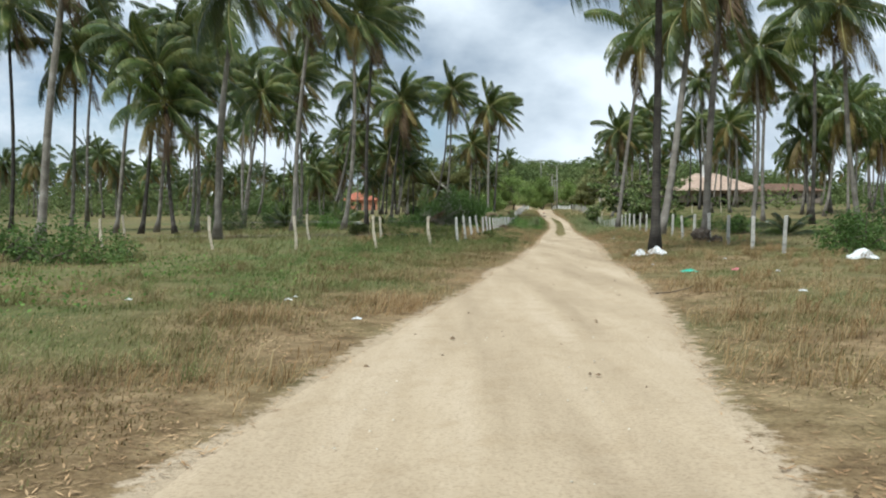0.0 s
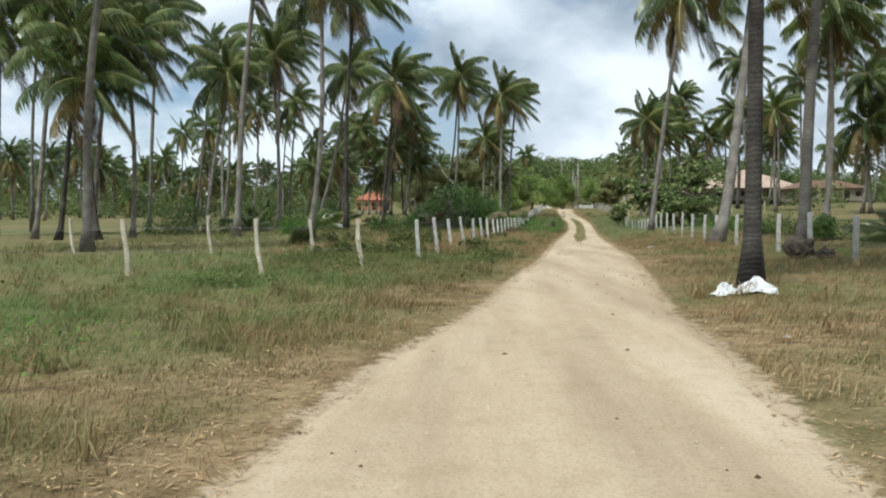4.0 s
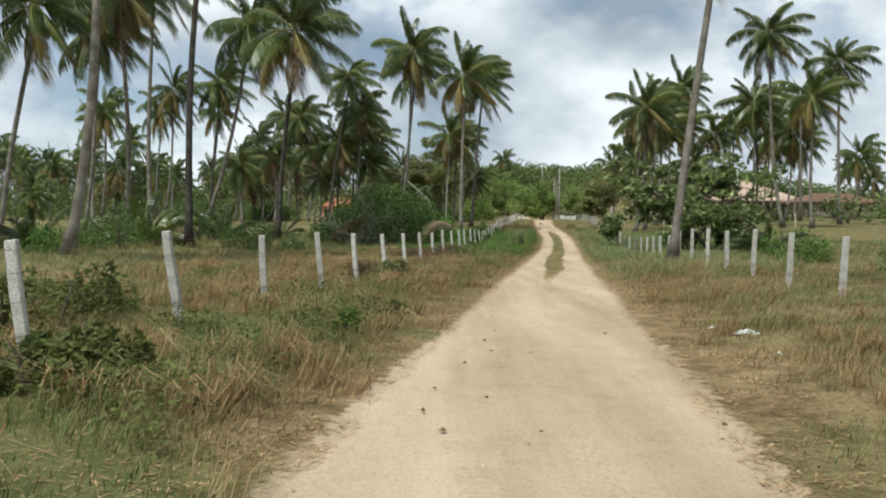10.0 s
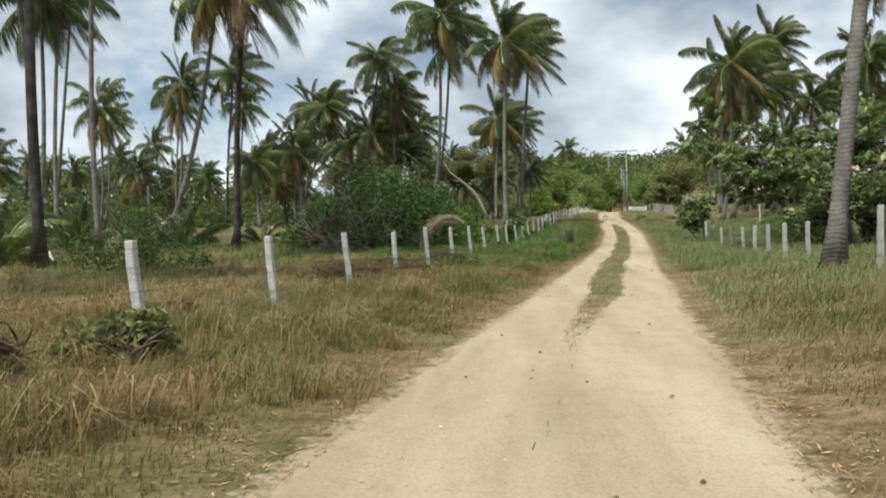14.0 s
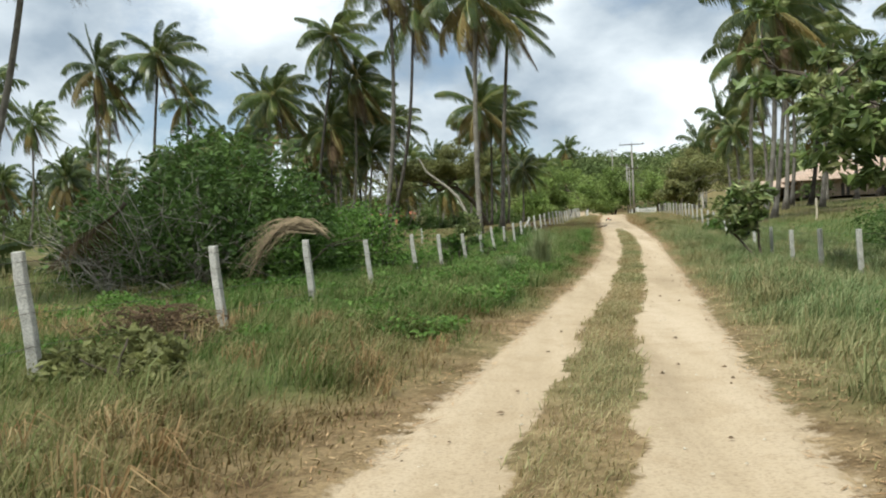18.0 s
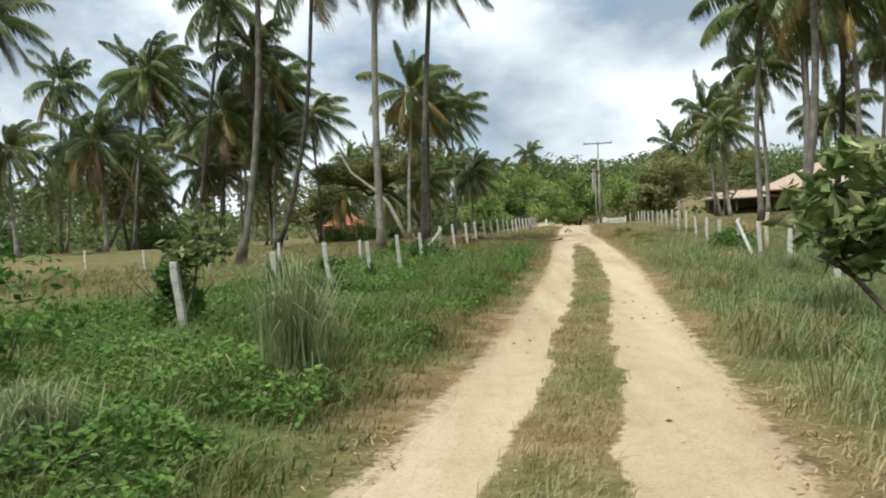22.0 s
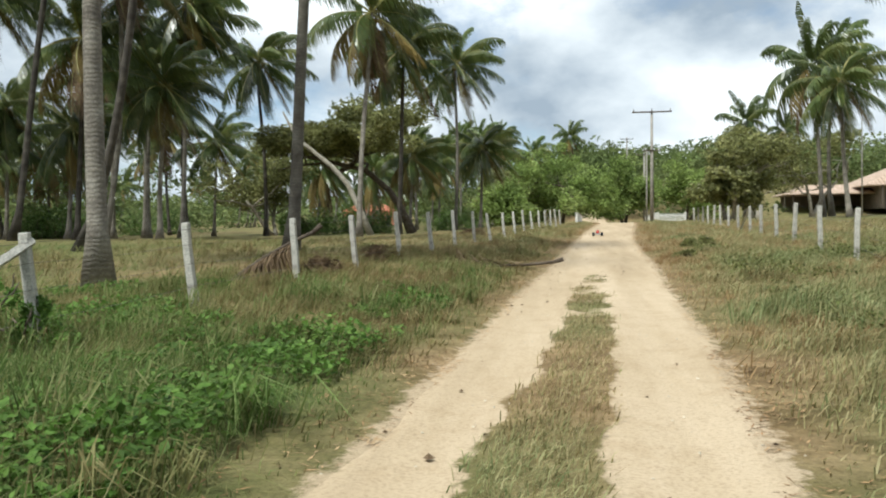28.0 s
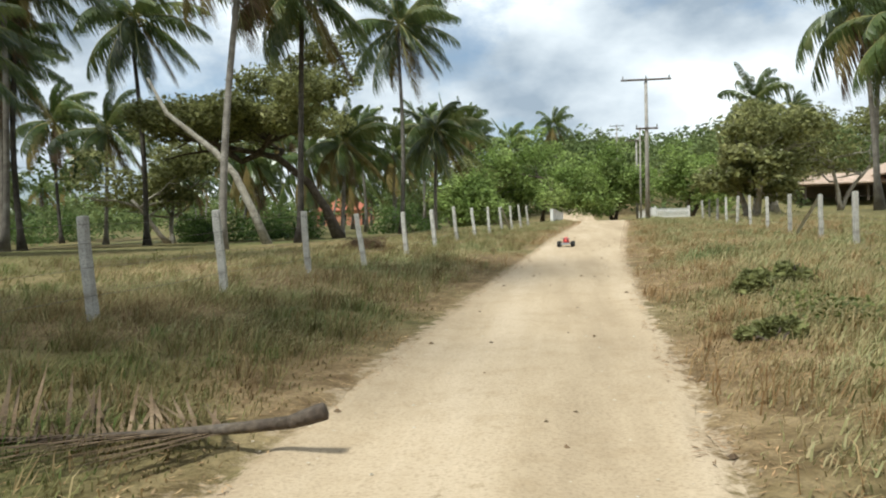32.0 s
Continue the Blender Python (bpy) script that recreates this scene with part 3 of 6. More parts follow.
def sheet(xs_rel, ys, lift, name, mat):
    """A ground sheet over columns that follow the road and rows along it."""
    yy, rr = np.meshgrid(ys, xs_rel, indexing="ij")
    xx = road_x(yy) + rr
    zz = land(xx, yy) + lift(rr, yy)
    v = np.stack([xx, yy, zz], -1).reshape(-1, 3)
    a, c = len(ys), len(xs_rel)
    i = np.arange(a - 1)[:, None] * c + np.arange(c - 1)[None, :]
    q = np.stack([i, i + 1, i + c + 1, i + c], -1).reshape(-1, 4)
    fx, fy = xx.ravel(), yy.ravel()
    return soup(name, v, [q], mat, True, {"green": greenness(fx, fy), "bare": bareness(fx, fy)})


cols = np.concatenate([-np.geomspace(9, 1800, 34)[::-1], np.arange(-8.75, 9, 0.25), np.geomspace(9, 1800, 34)])
rows_y = np.concatenate([-np.geomspace(30, 1500, 16)[::-1], np.arange(-29, 183, 0.4), np.arange(183, 300, 4.0), np.geomspace(300, 3000, 40)])
ground = new("ground", sheet(cols, rows_y, lambda u, y: np.where(np.abs(u) < half_w(y) - 0.12, -0.05, 0.0) * (y < 222) * (y > -28), "ground", M_GROUND))
tagged(ground, "uneven field of dry straw-coloured and green turf under coconut palms", "ground", kind="structure")
rcols = np.concatenate([np.linspace(-1, 1, 45)])


def road_sheet():
    ys = np.arange(-28, 222, 0.25)
    yy, ff = np.meshgrid(ys, rcols, indexing="ij")
    rr = ff * (half_w(yy) + 0.12 * wob(ff * 3, yy, 0.9, 3.0))
    xx = road_x(yy) + rr
    edge = np.clip((1 - np.abs(ff)) / 0.12, 0, 1)
    rut = -0.03 * np.exp(-((np.abs(rr) - 0.78) / 0.28) ** 2) + 0.007 * wob(xx, yy * 0.2, 0.8, 5.0) + 0.004 * wob(xx, yy * 0.4, 0.3, 2.0)
    zz = land(xx, yy) - 0.03 + edge * (0.036 + rut)
    v = np.stack([xx, yy, zz], -1).reshape(-1, 3)
    a, c = yy.shape
    i = np.arange(a - 1)[:, None] * c + np.arange(c - 1)[None, :]
    q = np.stack([i, i + 1, i + c + 1, i + c], -1).reshape(-1, 4)
    fx, fy = xx.ravel(), yy.ravel()
    return soup("road", v, [q], M_ROAD, True, {"green": greenness(fx, fy), "bare": bareness(fx, fy)})


road = new("road", road_sheet())
tagged(road, "pale sandy dirt track with two wheel ruts and a grassy strip between", "road", kind="structure")


def gz(x, y):
    return float(land(x, y))


# ---- coconut palms ----
def frond_arrays(rng, length, bend, sag, pairs, leaf=0.85, roll=0.0, wide_by=0.034):
    """A frond along +x from the origin: a bent midrib and hanging leaflets. bend: degrees that the midrib turns down on the way."""
    k = 9
    t = np.linspace(0, 1, k)
    ang = np.radians(bend) * t ** 1.25
    step = length / (k - 1)
    px = np.concatenate([[0], np.cumsum(np.cos(ang[:-1]) * step)])
    pz = np.concatenate([[0], np.cumsum(-np.sin(ang[:-1]) * step)])
    py = 0.12 * length * roll * t ** 2
    pts = np.stack([px, py, pz], 1)
    rib = tube_arrays(pts, 0.05 * (1 - 0.85 * t) * length / 4.6, 4, False)
    s = np.linspace(0.16, 0.995, pairs)
    cx, cy, cz = np.interp(s, t, px), np.interp(s, t, py), np.interp(s, t, pz)
    a = np.interp(s, t, ang)
    along = np.stack([np.cos(a), np.zeros_like(a), -np.sin(a)], 1)
    upv = np.stack([np.sin(a), np.zeros_like(a), np.cos(a)], 1)
    ll = leaf * (np.sin(np.clip(s * 0.92 + 0.1, 0, 1) * math.pi) ** 0.55) * length / 4.6
    verts, tris, quads = [], [], []
    off = 0
    for side in (-1, 1):
        n = len(s)
        jit = rng.normal(size=(n, 3)) * 0.10
        out = np.array([0, side, 0]) * 0.85 + along * 0.55 + upv * 0.1 + jit
        out /= np.linalg.norm(out, axis=1, keepdims=True)
        lens = (ll * rng.uniform(0.8, 1.15, n))[:, None]
        base = np.stack([cx, cy, cz], 1)
        mid = base + out * lens * 0.5 + np.array([0, 0, -1]) * lens * sag * 0.22
        tip = base + out * lens * (0.98 - 0.25 * sag) + np.array([0, 0, -1]) * lens * sag * (0.85 + rng.uniform(-0.1, 0.25, n)[:, None])
        wide = along * wide_by * length / 4.6 * (0.5 + 0.5 * lens / lens.max())
        v = np.stack([base - wide, base + wide, mid + wide * 1.1, mid - wide * 1.1, tip], 1).reshape(-1, 3)
        i = np.arange(n)[:, None] * 5 + off
        quads.append(i + [0, 1, 2, 3])
        tris.append(i + [3, 2, 4])
        verts.append(v)
        off += 5 * n
    lv = np.concatenate(verts)
    return rib, (lv, [np.concatenate(quads), np.concatenate(tris)])


WIND = np.array([0.95, 0.15, 0.0])


def blown_frond(rng, az, elev, length, pairs, leaf, wide_by, sag):
    """A frond of a crown whose heart is at the origin: the midrib leaves it at az and elev (degrees), weight bends it down and the wind
    carries its tip along; the leaflets hang and stream the same way."""
    k = 10
    d = np.array([math.cos(az) * math.cos(radians(elev)), math.sin(az) * math.cos(radians(elev)), math.sin(radians(elev))])
    pts, dirs = [np.zeros(3)], []
    heavy, blow = rng.uniform(1.5, 2.5), rng.uniform(0.8, 1.5)
    for i in range(k):
        t = i / k
        dirs.append(d)
        pts.append(pts[-1] + d * length / k)
        d = d + (np.array([0, 0, -1.0]) * heavy * (0.25 + t) + WIND * blow * (0.15 + t)) / k
        d = d / np.linalg.norm(d)
    dirs.append(d)
    pts, dirs = np.array(pts), np.array(dirs)
    q = np.linspace(0, 1, k + 1)
    rib = tube_arrays(pts, 0.056 * (1 - 0.88 * q) * length / 4.6, 4, False)
    s = np.linspace(0.13, 0.995, pairs)
    base = np.stack([np.interp(s, q, pts[:, c]) for c in range(3)], 1)
    along = np.stack([np.interp(s, q, dirs[:, c]) for c in range(3)], 1)
    along /= np.linalg.norm(along, axis=1, keepdims=True)
    lat = np.cross(along, np.array([0, 0, 1.0]))
    flat = np.array([-math.sin(az), math.cos(az), 0.0]) * -1
    lat = np.where(np.linalg.norm(lat, axis=1, keepdims=True) < 0.25, flat, lat)
    lat /= np.linalg.norm(lat, axis=1, keepdims=True)
    upv = np.cross(lat, along)
    ll = leaf * (0.30 + 0.70 * np.sin(np.clip(s * 0.86 + 0.14, 0, 1) * math.pi) ** 0.6) * length / 4.6
    fall = np.array([0, 0, -1.0]) * sag + WIND * 0.45
    verts, quads, tris, off = [], [], [], 0
    for side in (-1, 1):
        n = len(s)
        out = side * lat * 0.75 + along * 0.62 + upv * 0.12 + rng.normal(size=(n, 3)) * 0.12
        out /= np.linalg.norm(out, axis=1, keepdims=True)
        lens = (ll * rng.uniform(0.8, 1.15, n))[:, None]
        mid = base + out * lens * 0.38 + fall * lens * 0.30
        tip = base + out * lens * 0.46 + fall * lens * (0.88 + rng.uniform(-0.12, 0.22, n)[:, None])
        wide = along * wide_by * length / 4.6 * (0.5 + 0.5 * lens / lens.max())
        v = np.stack([base - wide * 0.8, base + wide * 0.8, mid + wide, mid - wide, tip], 1).reshape(-1, 3)
        i = np.arange(n)[:, None] * 5 + off
        quads.append(i + [0, 1, 2, 3])
        tris.append(i + [3, 2, 4])
        verts.append(v)
        off += 5 * n
    return rib, (np.concatenate(verts), [np.concatenate(quads), np.concatenate(tris)])


def frond_plan(rng, count, droop=0.0):
    """For each frond of a crown: its turn, rise, length, droop of the leaflets and age (0 green, 1 yellowing, 2 dead)."""
    res = []
    for k in range(count):
        f = (k + 0.5) / count
        az = k * 2.39996 + rng.uniform(-0.35, 0.35)
        elev = 84 - 142 * f ** 1.05 + rng.uniform(-10, 10) - droop * 10
        age = 0
        if f > 0.72 and rng.random() < 0.42:
            age = 1
        if f > 0.86 and rng.random() < 0.5:
            age, elev = 2, elev - rng.uniform(12, 30)
        length = 4.6 * rng.uniform(0.86, 1.12) * (0.78 if f < 0.12 else 1.0)
        res.append((az, elev, length, 0.85 + 0.4 * f, age))
    return res


FROND_MATS = (M_FROND, M_FROND_OLD, M_FROND_DEAD)


def near_crown(seed, count, droop):
    """The fronds of one crown as meshes of their own, from the youngest to the oldest."""
    rng = np.random.default_rng(seed)
    meshes = []
    for az, elev, length, sag, age in frond_plan(rng, count, droop):
        rib, leaf = blown_frond(rng, az, elev, length, 72, 1.22, 0.044, sag)
        v, f = join_arrays([leaf, rib])
        me = soup("frond", v, f, [FROND_MATS[age], M_RACHIS])
        first = np.array([p.vertices[0] for p in me.polygons])
        me.polygons.foreach_set("material_index", (first >= len(leaf[0])).astype(np.int32))
        meshes.append(me)
    return meshes


NEAR_CROWNS = [near_crown(300 + k, 24 + k % 4, (0.0, 0.3, 0.8, 0.1, 0.5, 1.0, 0.2)[k]) for k in range(7)]


def nut_mesh():
    bm = bmesh.new()
    bmesh.ops.create_icosphere(bm, subdivisions=1, radius=0.13)
    for v in bm.verts:
        v.co.z *= 1.25 if v.co.z > 0 else 1.1
    return from_bm("coconut", bm, M_COCONUT, True)


NUT = nut_mesh()


def crown_mesh(seed, count, pairs, droop=0.0):
    """A whole joined crown for palms that stay far off."""
    rng = np.random.default_rng(seed)
    ages = ([], [], [])
    for az, elev, length, sag, age in frond_plan(rng, count, droop):
        ages[age].append(blown_frond(rng, az, elev, length, pairs, 1.25, 0.10, sag)[1])
    groups = [join_arrays(g) for g in ages if g]
    v, f = join_arrays(groups)
    me = soup("crown", v, f, [m for m, g in zip(FROND_MATS, ages) if g])
    ends = np.cumsum([len(g[0]) for g in groups])
    first = np.array([p.vertices[0] for p in me.polygons])
    me.polygons.foreach_set("material_index", np.searchsorted(ends, first, side="right").astype(np.int32))
    return me


CROWNS = [crown_mesh(100 + k, 28, 24, 0.4 * (k % 3)) for k in range(6)]
PALM_COUNT = 0


def palm(base, top, near=True, size=1.0, bole=1.0, droop=0.0, label="", group="coconut palms in the grove", bark=None, bow_by=1.0, curve=0.72):
    """A coconut palm from its foot to the heart of its crown: a bowed ringed trunk with a swollen foot, fronds and nuts."""
    global PALM_COUNT
    PALM_COUNT += 1
    rng = np.random.default_rng(1000 + PALM_COUNT)
    bx, by = base
    bz = gz(bx, by) - 0.08
    root = new("coconut_palm")
    root.location = (bx, by, bz)
    tagged(root, label or "tall coconut palm with a grey ringed trunk and drooping wind-blown fronds", "palm tree", group)
    d = np.array(top) - np.array([bx, by, bz])
    k = 14 if near else 7
    t = np.linspace(0, 1, k)
    bow = np.array([rng.uniform(-0.3, 0.3), rng.uniform(-0.3, 0.3)]) * (d[2] / 14) * bow_by
    pts = np.stack([d[0] * t ** curve + bow[0] * np.sin(t * math.pi * 1.3), d[1] * t ** 1.25 + bow[1] * np.sin(t * math.pi), d[2] * t], 1)
    pts[-1] = d
    r = (0.168 - 0.06 * t) * bole * (0.85 + 0.15 * d[2] / 14)
    r = r + 0.15 * bole * np.exp(-t * d[2] / 0.45)
    v, f = tube_arrays(pts, r, 9 if near else 6)
    part("trunk", soup("trunk", v, f, bark or M_TRUNK, True), root)
    if near:
        heart = Matrix.Translation(Vector(pts[-1]))
        turn = heart @ Matrix.Rotation(rng.uniform(-0.45, 0.45), 4, "Z") @ Matrix.Scale(size * rng.uniform(0.96, 1.14), 4)
        for me in NEAR_CROWNS[(PALM_COUNT * 3 + int(droop > 0.3)) % 7]:
            part("frond", me, root, m=turn)
        for k in range(6):
            a = k * 1.05 + rng.uniform(-0.3, 0.3)
            part("coconut", NUT, root, m=heart @ Matrix.Translation((0.3 * math.cos(a), 0.3 * math.sin(a), -0.35 - 0.22 * rng.random())))
    else:
        part("crown", CROWNS[PALM_COUNT % 6], root, m=Matrix.Translation(Vector(pts[-1])) @ Matrix.Rotation(rng.uniform(-0.5, 0.5), 4, "Z") @ Matrix.Diagonal((0.82, 0.82, 1.05, 1.0)) @ Matrix.Scale(size * rng.uniform(0.9, 1.1), 4))
    return root


# foot x, y; heart of the crown x, y, z
palm((-33.6, 74.1), (-32.6, 74.1, 16.6), size=1.1)
palm((-23.0, 62.8), (-21.4, 62.8, 12.9), bark=M_DARK_TRUNK)
palm((-24.4, 70.1), (-22.2, 70.0, 17.2))
palm((-11.0, 41.4), (-9.8, 41.4, 14.0))
palm((-27.2, 110.1), (-26.6, 110.1, 20.4))
palm((-34.7, 121.8), (-31.8, 121.7, 23.8), False)
palm((-10.2, 57.1), (-8.8, 57.1, 17.2))
palm((-17.4, 98.1), (-17.3, 98.0, 20.5))
palm((-6.0, 89.9), (-4.3, 87.2, 13.7), droop=0.4, bark=M_DARK_TRUNK)
palm((-38.2, 87.8), (-37.0, 87.8, 23.0), False)
palm((-26.3, 66.1), (-24.5, 66.1, 15.9))
palm((-25.7, 83.8), (-24.6, 83.8, 20.0))
palm((7.7, 27.0), (7.85, 27.0, 12.4), bole=0.9, bow_by=0.0, bark=M_DARK_TRUNK, label="dark-trunked coconut palm standing straight beside the track")
palm((14.5, 68.4), (16.9, 69.5, 16.5), curve=1.1, bow_by=0.2)
palm((12.4, 45.9), (14.9, 48.6, 13.6), bole=1.3)
palm((12.0, 36.0), (12.8, 36.1, 13.4))
palm((23.4, 62.4), (23.9, 62.4, 13.9), size=0.84)
palm((30.3, 68.0), (30.4, 68.0, 18.9), bark=M_DARK_TRUNK, size=0.84)
palm((25.7, 50.1), (24.3, 50.1, 14.0), size=0.84)
palm((48.3, 105.1), (47.9, 105.1, 17.4), False)
palm((55.6, 109.7), (55.0, 109.7, 14.6), False)
palm((54.7, 100.1), (54.4, 100.0, 13.3), False)
palm((28.9, 75.0), (29.1, 75.0, 14.8), size=0.84)
palm((43.6, 100.1), (43.1, 100.1, 15.6), size=0.84)
palm((-19.7, 66.1), (-19.6, 66.1, 13.2))
palm((-20.1, 62.1), (-20.6, 62.1, 10.2), bark=M_DARK_TRUNK)
palm((-20.2, 81.9), (-17.9, 82.0, 13.9))
palm((-15.6, 89.0), (-15.3, 87.5, 16.3))
palm((-7.6, 64.0), (-6.4, 64.0, 17.2))
palm((-7.0, 75.2), (-6.3, 75.5, 19.0), bark=M_DARK_TRUNK)
palm((-14.6, 100.3), (-10.5, 101.5, 17.5))
palm((-25.8, 105.1), (-24.4, 105.1, 18.0))
palm((-0.9, 126.3), (0.9, 126.3, 20.6))
palm((-3.4, 142.0), (0.6, 141.5, 21.5), bark=M_DARK_TRUNK)
palm((6.2, 126.8), (6.5, 126.8, 18.0), bole=1.15)
palm((7.4, 135.4), (8.6, 135.0, 18.6), bole=1.1)
palm((-22.0, 160.4), (-20.2, 160.4, 17.7))
palm((-27.6, 146.5), (-26.1, 146.5, 20.3), bark=M_DARK_TRUNK)
palm((-33.4, 145.3), (-31.8, 145.3, 19.0), False)
palm((-9.6, 154.7), (-8.1, 154.7, 18.2))
palm((-52.9, 165.1), (-51.1, 164.9, 17.5), False)
palm((-25.0, 195.0), (-25.4, 195.0, 12.6), bark=M_DARK_TRUNK)
palm((-40.5, 162.1), (-39.5, 162.1, 18.8), False)
palm((-33.8, 169.4), (-33.1, 169.3, 19.8), False)
palm((-22.2, 155.1), (-16.5, 153.0, 16.7))
palm((-12.5, 151.0), (-9.5, 150.9, 22.0), bark=M_DARK_TRUNK)
palm((-20.2, 179.9), (-19.7, 179.9, 15.0))
palm((-10.3, 166.0), (-9.6, 166.0, 18.0))
palm((4.0, 158.8), (4.5, 160.9, 15.3))
palm((5.0, 166.1), (5.5, 166.1, 14.2), bark=M_DARK_TRUNK)
palm((-17.5, 170.0), (-17.6, 170.0, 13.6))
palm((-28.1, 178.6), (-28.2, 178.6, 9.3), False)
palm((-25.9, 169.4), (-25.6, 169.4, 12.0))
palm((-27.4, 171.4), (-27.5, 169.3, 9.6), bark=M_DARK_TRUNK)
palm((6.3, 187.4), (6.6, 187.4, 17.4), size=1.1)
palm((-32.8, 196.1), (-32.9, 196.2, 18.5), False)
palm((-13.4, 167.2), (-13.0, 167.2, 13.7))
palm((-10.8, 168.2), (-10.6, 168.3, 16.7), bark=M_DARK_TRUNK)
palm((-17.6, 188.9), (-17.1, 188.9, 10.9))
palm((-7.7, 176.0), (-8.27, 176.5, 16.1), bark=M_DARK_TRUNK)
palm((-4.5, 218.1), (-4.5, 218.1, 8.2), False)
palm((3.0, 222.2), (3.1, 222.2, 14.0), False)
palm((5.1, 230.5), (5.0, 230.5, 14.6), False)
palm((8.2, 224.2), (8.1, 224.2, 14.1), False)
palm((12.1, 240.8), (12.3, 240.8, 13.8), False)
palm((2.1, 207.7), (2.2, 207.7, 10.0), False)
palm((18.9, 280.2), (18.8, 280.2, 20.8), False)
palm((7.7, 245.0), (7.1, 245.0, 14.4), False)
palm((-24.6, 181.9), (-24.3, 181.9, 16.7), False)
palm((-11.8, 155.7), (-11.2, 155.7, 13.3), bark=M_DARK_TRUNK)
palm((-14.3, 169.3), (-14.3, 169.3, 13.2))
palm((25.6, 124.0), (26.9, 124.0, 12.5), size=0.84)
palm((35.9, 112.7), (34.2, 112.7, 19.5), size=0.84)
palm((38.7, 128.1), (38.4, 127.9, 15.4), bark=M_DARK_TRUNK, size=0.84)
palm((29.0, 133.2), (29.6, 133.2, 16.2), size=0.84)
palm((44.5, 120.3), (43.9, 120.2, 18.4), size=0.84)
palm((23.2, 117.6), (24.3, 117.6, 13.4), size=0.84)
palm((32.1, 137.2), (33.0, 137.2, 18.6), bark=M_DARK_TRUNK, size=0.84)
palm((32.2, 149.7), (31.7, 149.0, 13.5), size=0.84)
palm((32.5, 143.6), (33.1, 143.6, 16.6), size=0.84)
palm((34.2, 167.5), (33.6, 167.5, 11.4), size=0.84)
palm((34.3, 173.3), (33.6, 173.3, 13.6), False)
palm((37.5, 181.5), (36.6, 178.5, 15.2), False)
palm((31.4, 132.4), (31.7, 132.4, 13.5), size=0.84)
palm((39.4, 155.4), (39.5, 155.4, 10.7), size=0.84)
palm((39.1, 219.9), (39.2, 220.0, 15.4), False)
palm((51.7, 249.0), (51.6, 249.1, 17.5), False)
palm((48.7, 145.4), (49.5, 145.4, 14.1), False)
palm((38.5, 145.0), (39.2, 144.9, 13.8), size=0.84)
palm((44.4, 155.4), (45.1, 155.4, 15.9), bark=M_DARK_TRUNK, size=0.84)
palm((37.5, 110.2), (37.3, 110.2, 13.4), size=0.84)
palm((27.1, 134.5), (27.4, 134.5, 14.5), size=0.84)
palm((40.6, 134.9), (40.8, 134.8, 16.4), size=0.84)
palm((50.4, 155.5), (50.6, 155.5, 14.0), False)
palm((-21.9, 142.0), (-22.3, 142.0, 9.4), size=0.85, label="half-grown coconut palm under taller ones with hanging fronds")
palm((-19.4, 150.0), (-19.8, 150.0, 10.9), size=0.85, label="half-grown coconut palm under taller ones with hanging fronds")
palm((-15.0, 160.0), (-14.5, 160.0, 8.9), size=0.85, label="half-grown coconut palm under taller ones with hanging fronds")
palm((2.5, 184.7), (2.9, 184.7, 8.7), size=0.85, label="half-grown coconut palm under taller ones with hanging fronds")
palm((-7.9, 158.0), (-7.4, 158.0, 10.8), size=0.85, label="half-grown coconut palm under taller ones with hanging fronds")

palm((-17.9, 37.0), (-16.2, 37.0, 14.5), bole=1.15)
palm((-36.9, 70.0), (-36.3, 70.0, 19.6), bark=M_DARK_TRUNK)
palm((8.4, 190.3), (8.7, 190.3, 10.0), size=0.9)


def grove(seed, count, x0, x1, y0, y1, h0, h1, keep):
    """Palms that stand far behind, strewn with a least spacing."""
    rng = random.Random(seed)
    spots = []
    tries = 0
    while len(spots) < count and tries < 6000:
        tries += 1
        x, y = rng.uniform(x0, x1), rng.uniform(y0, y1)
        if keep(x, y) and all((x - a) ** 2 + (y - b) ** 2 > 20 for a, b in spots):
            spots.append((x, y))
            h = rng.uniform(h0, h1)
            palm((x, y), (x + rng.uniform(-0.6, 1.6), y + rng.uniform(-0.8, 0.8), gz(x, y) + h), near=False, label="distant coconut palm with a slim trunk and a ragged crown")


grove(11, 78, -150, -26, 120, 300, 7.5, 14.0, lambda x, y: x < -24 - (y - 120) * 0.05)
grove(12, 20, -40, 2, 195, 290, 6.0, 13.0, lambda x, y: abs(x - (4.0 - 0.123 * y)) > 8)
grove(15, 12, -70, -12, 165, 215, 4.5, 9.0, lambda x, y: x < -30)
grove(13, 40, 48, 130, 100, 260, 9.0, 16.0, lambda x, y: not (40 < x < 100 and y > 170))
grove(14, 12, 40, 70, 60, 110, 9.0, 14.0, lambda x, y: True)


def seedling(x, y, size, seed, label="young coconut palm with arching fronds rising from the ground"):
    """A young palm with no trunk yet: a fan of fronds out of the ground."""
    rng = np.random.default_rng(seed)
    root = new("young_palm")
    root.location = (x, y, gz(x, y) - 0.03)
    tagged(root, label, "young palm", "young palms")
    for k in range(11):
        part("frond", NEAR_CROWNS[seed % 7][k], root, m=Matrix.Rotation(seed * 0.7, 4, "Z") @ Matrix.Scale(size * rng.uniform(0.8, 1.1), 4))
    return root


seedling(-9.6, 77.05, 0.75, 1)
seedling(-7.3, 98.0, 0.5, 2)
seedling(-11.45, 96.10, 0.85, 3)
seedling(21.55, 78.07, 0.55, 4)
seedling(19.38, 45.55, 0.5, 5)
seedling(-14.02, 74.01, 0.6, 6)
seedling(-19.82, 100.09, 0.8, 7)

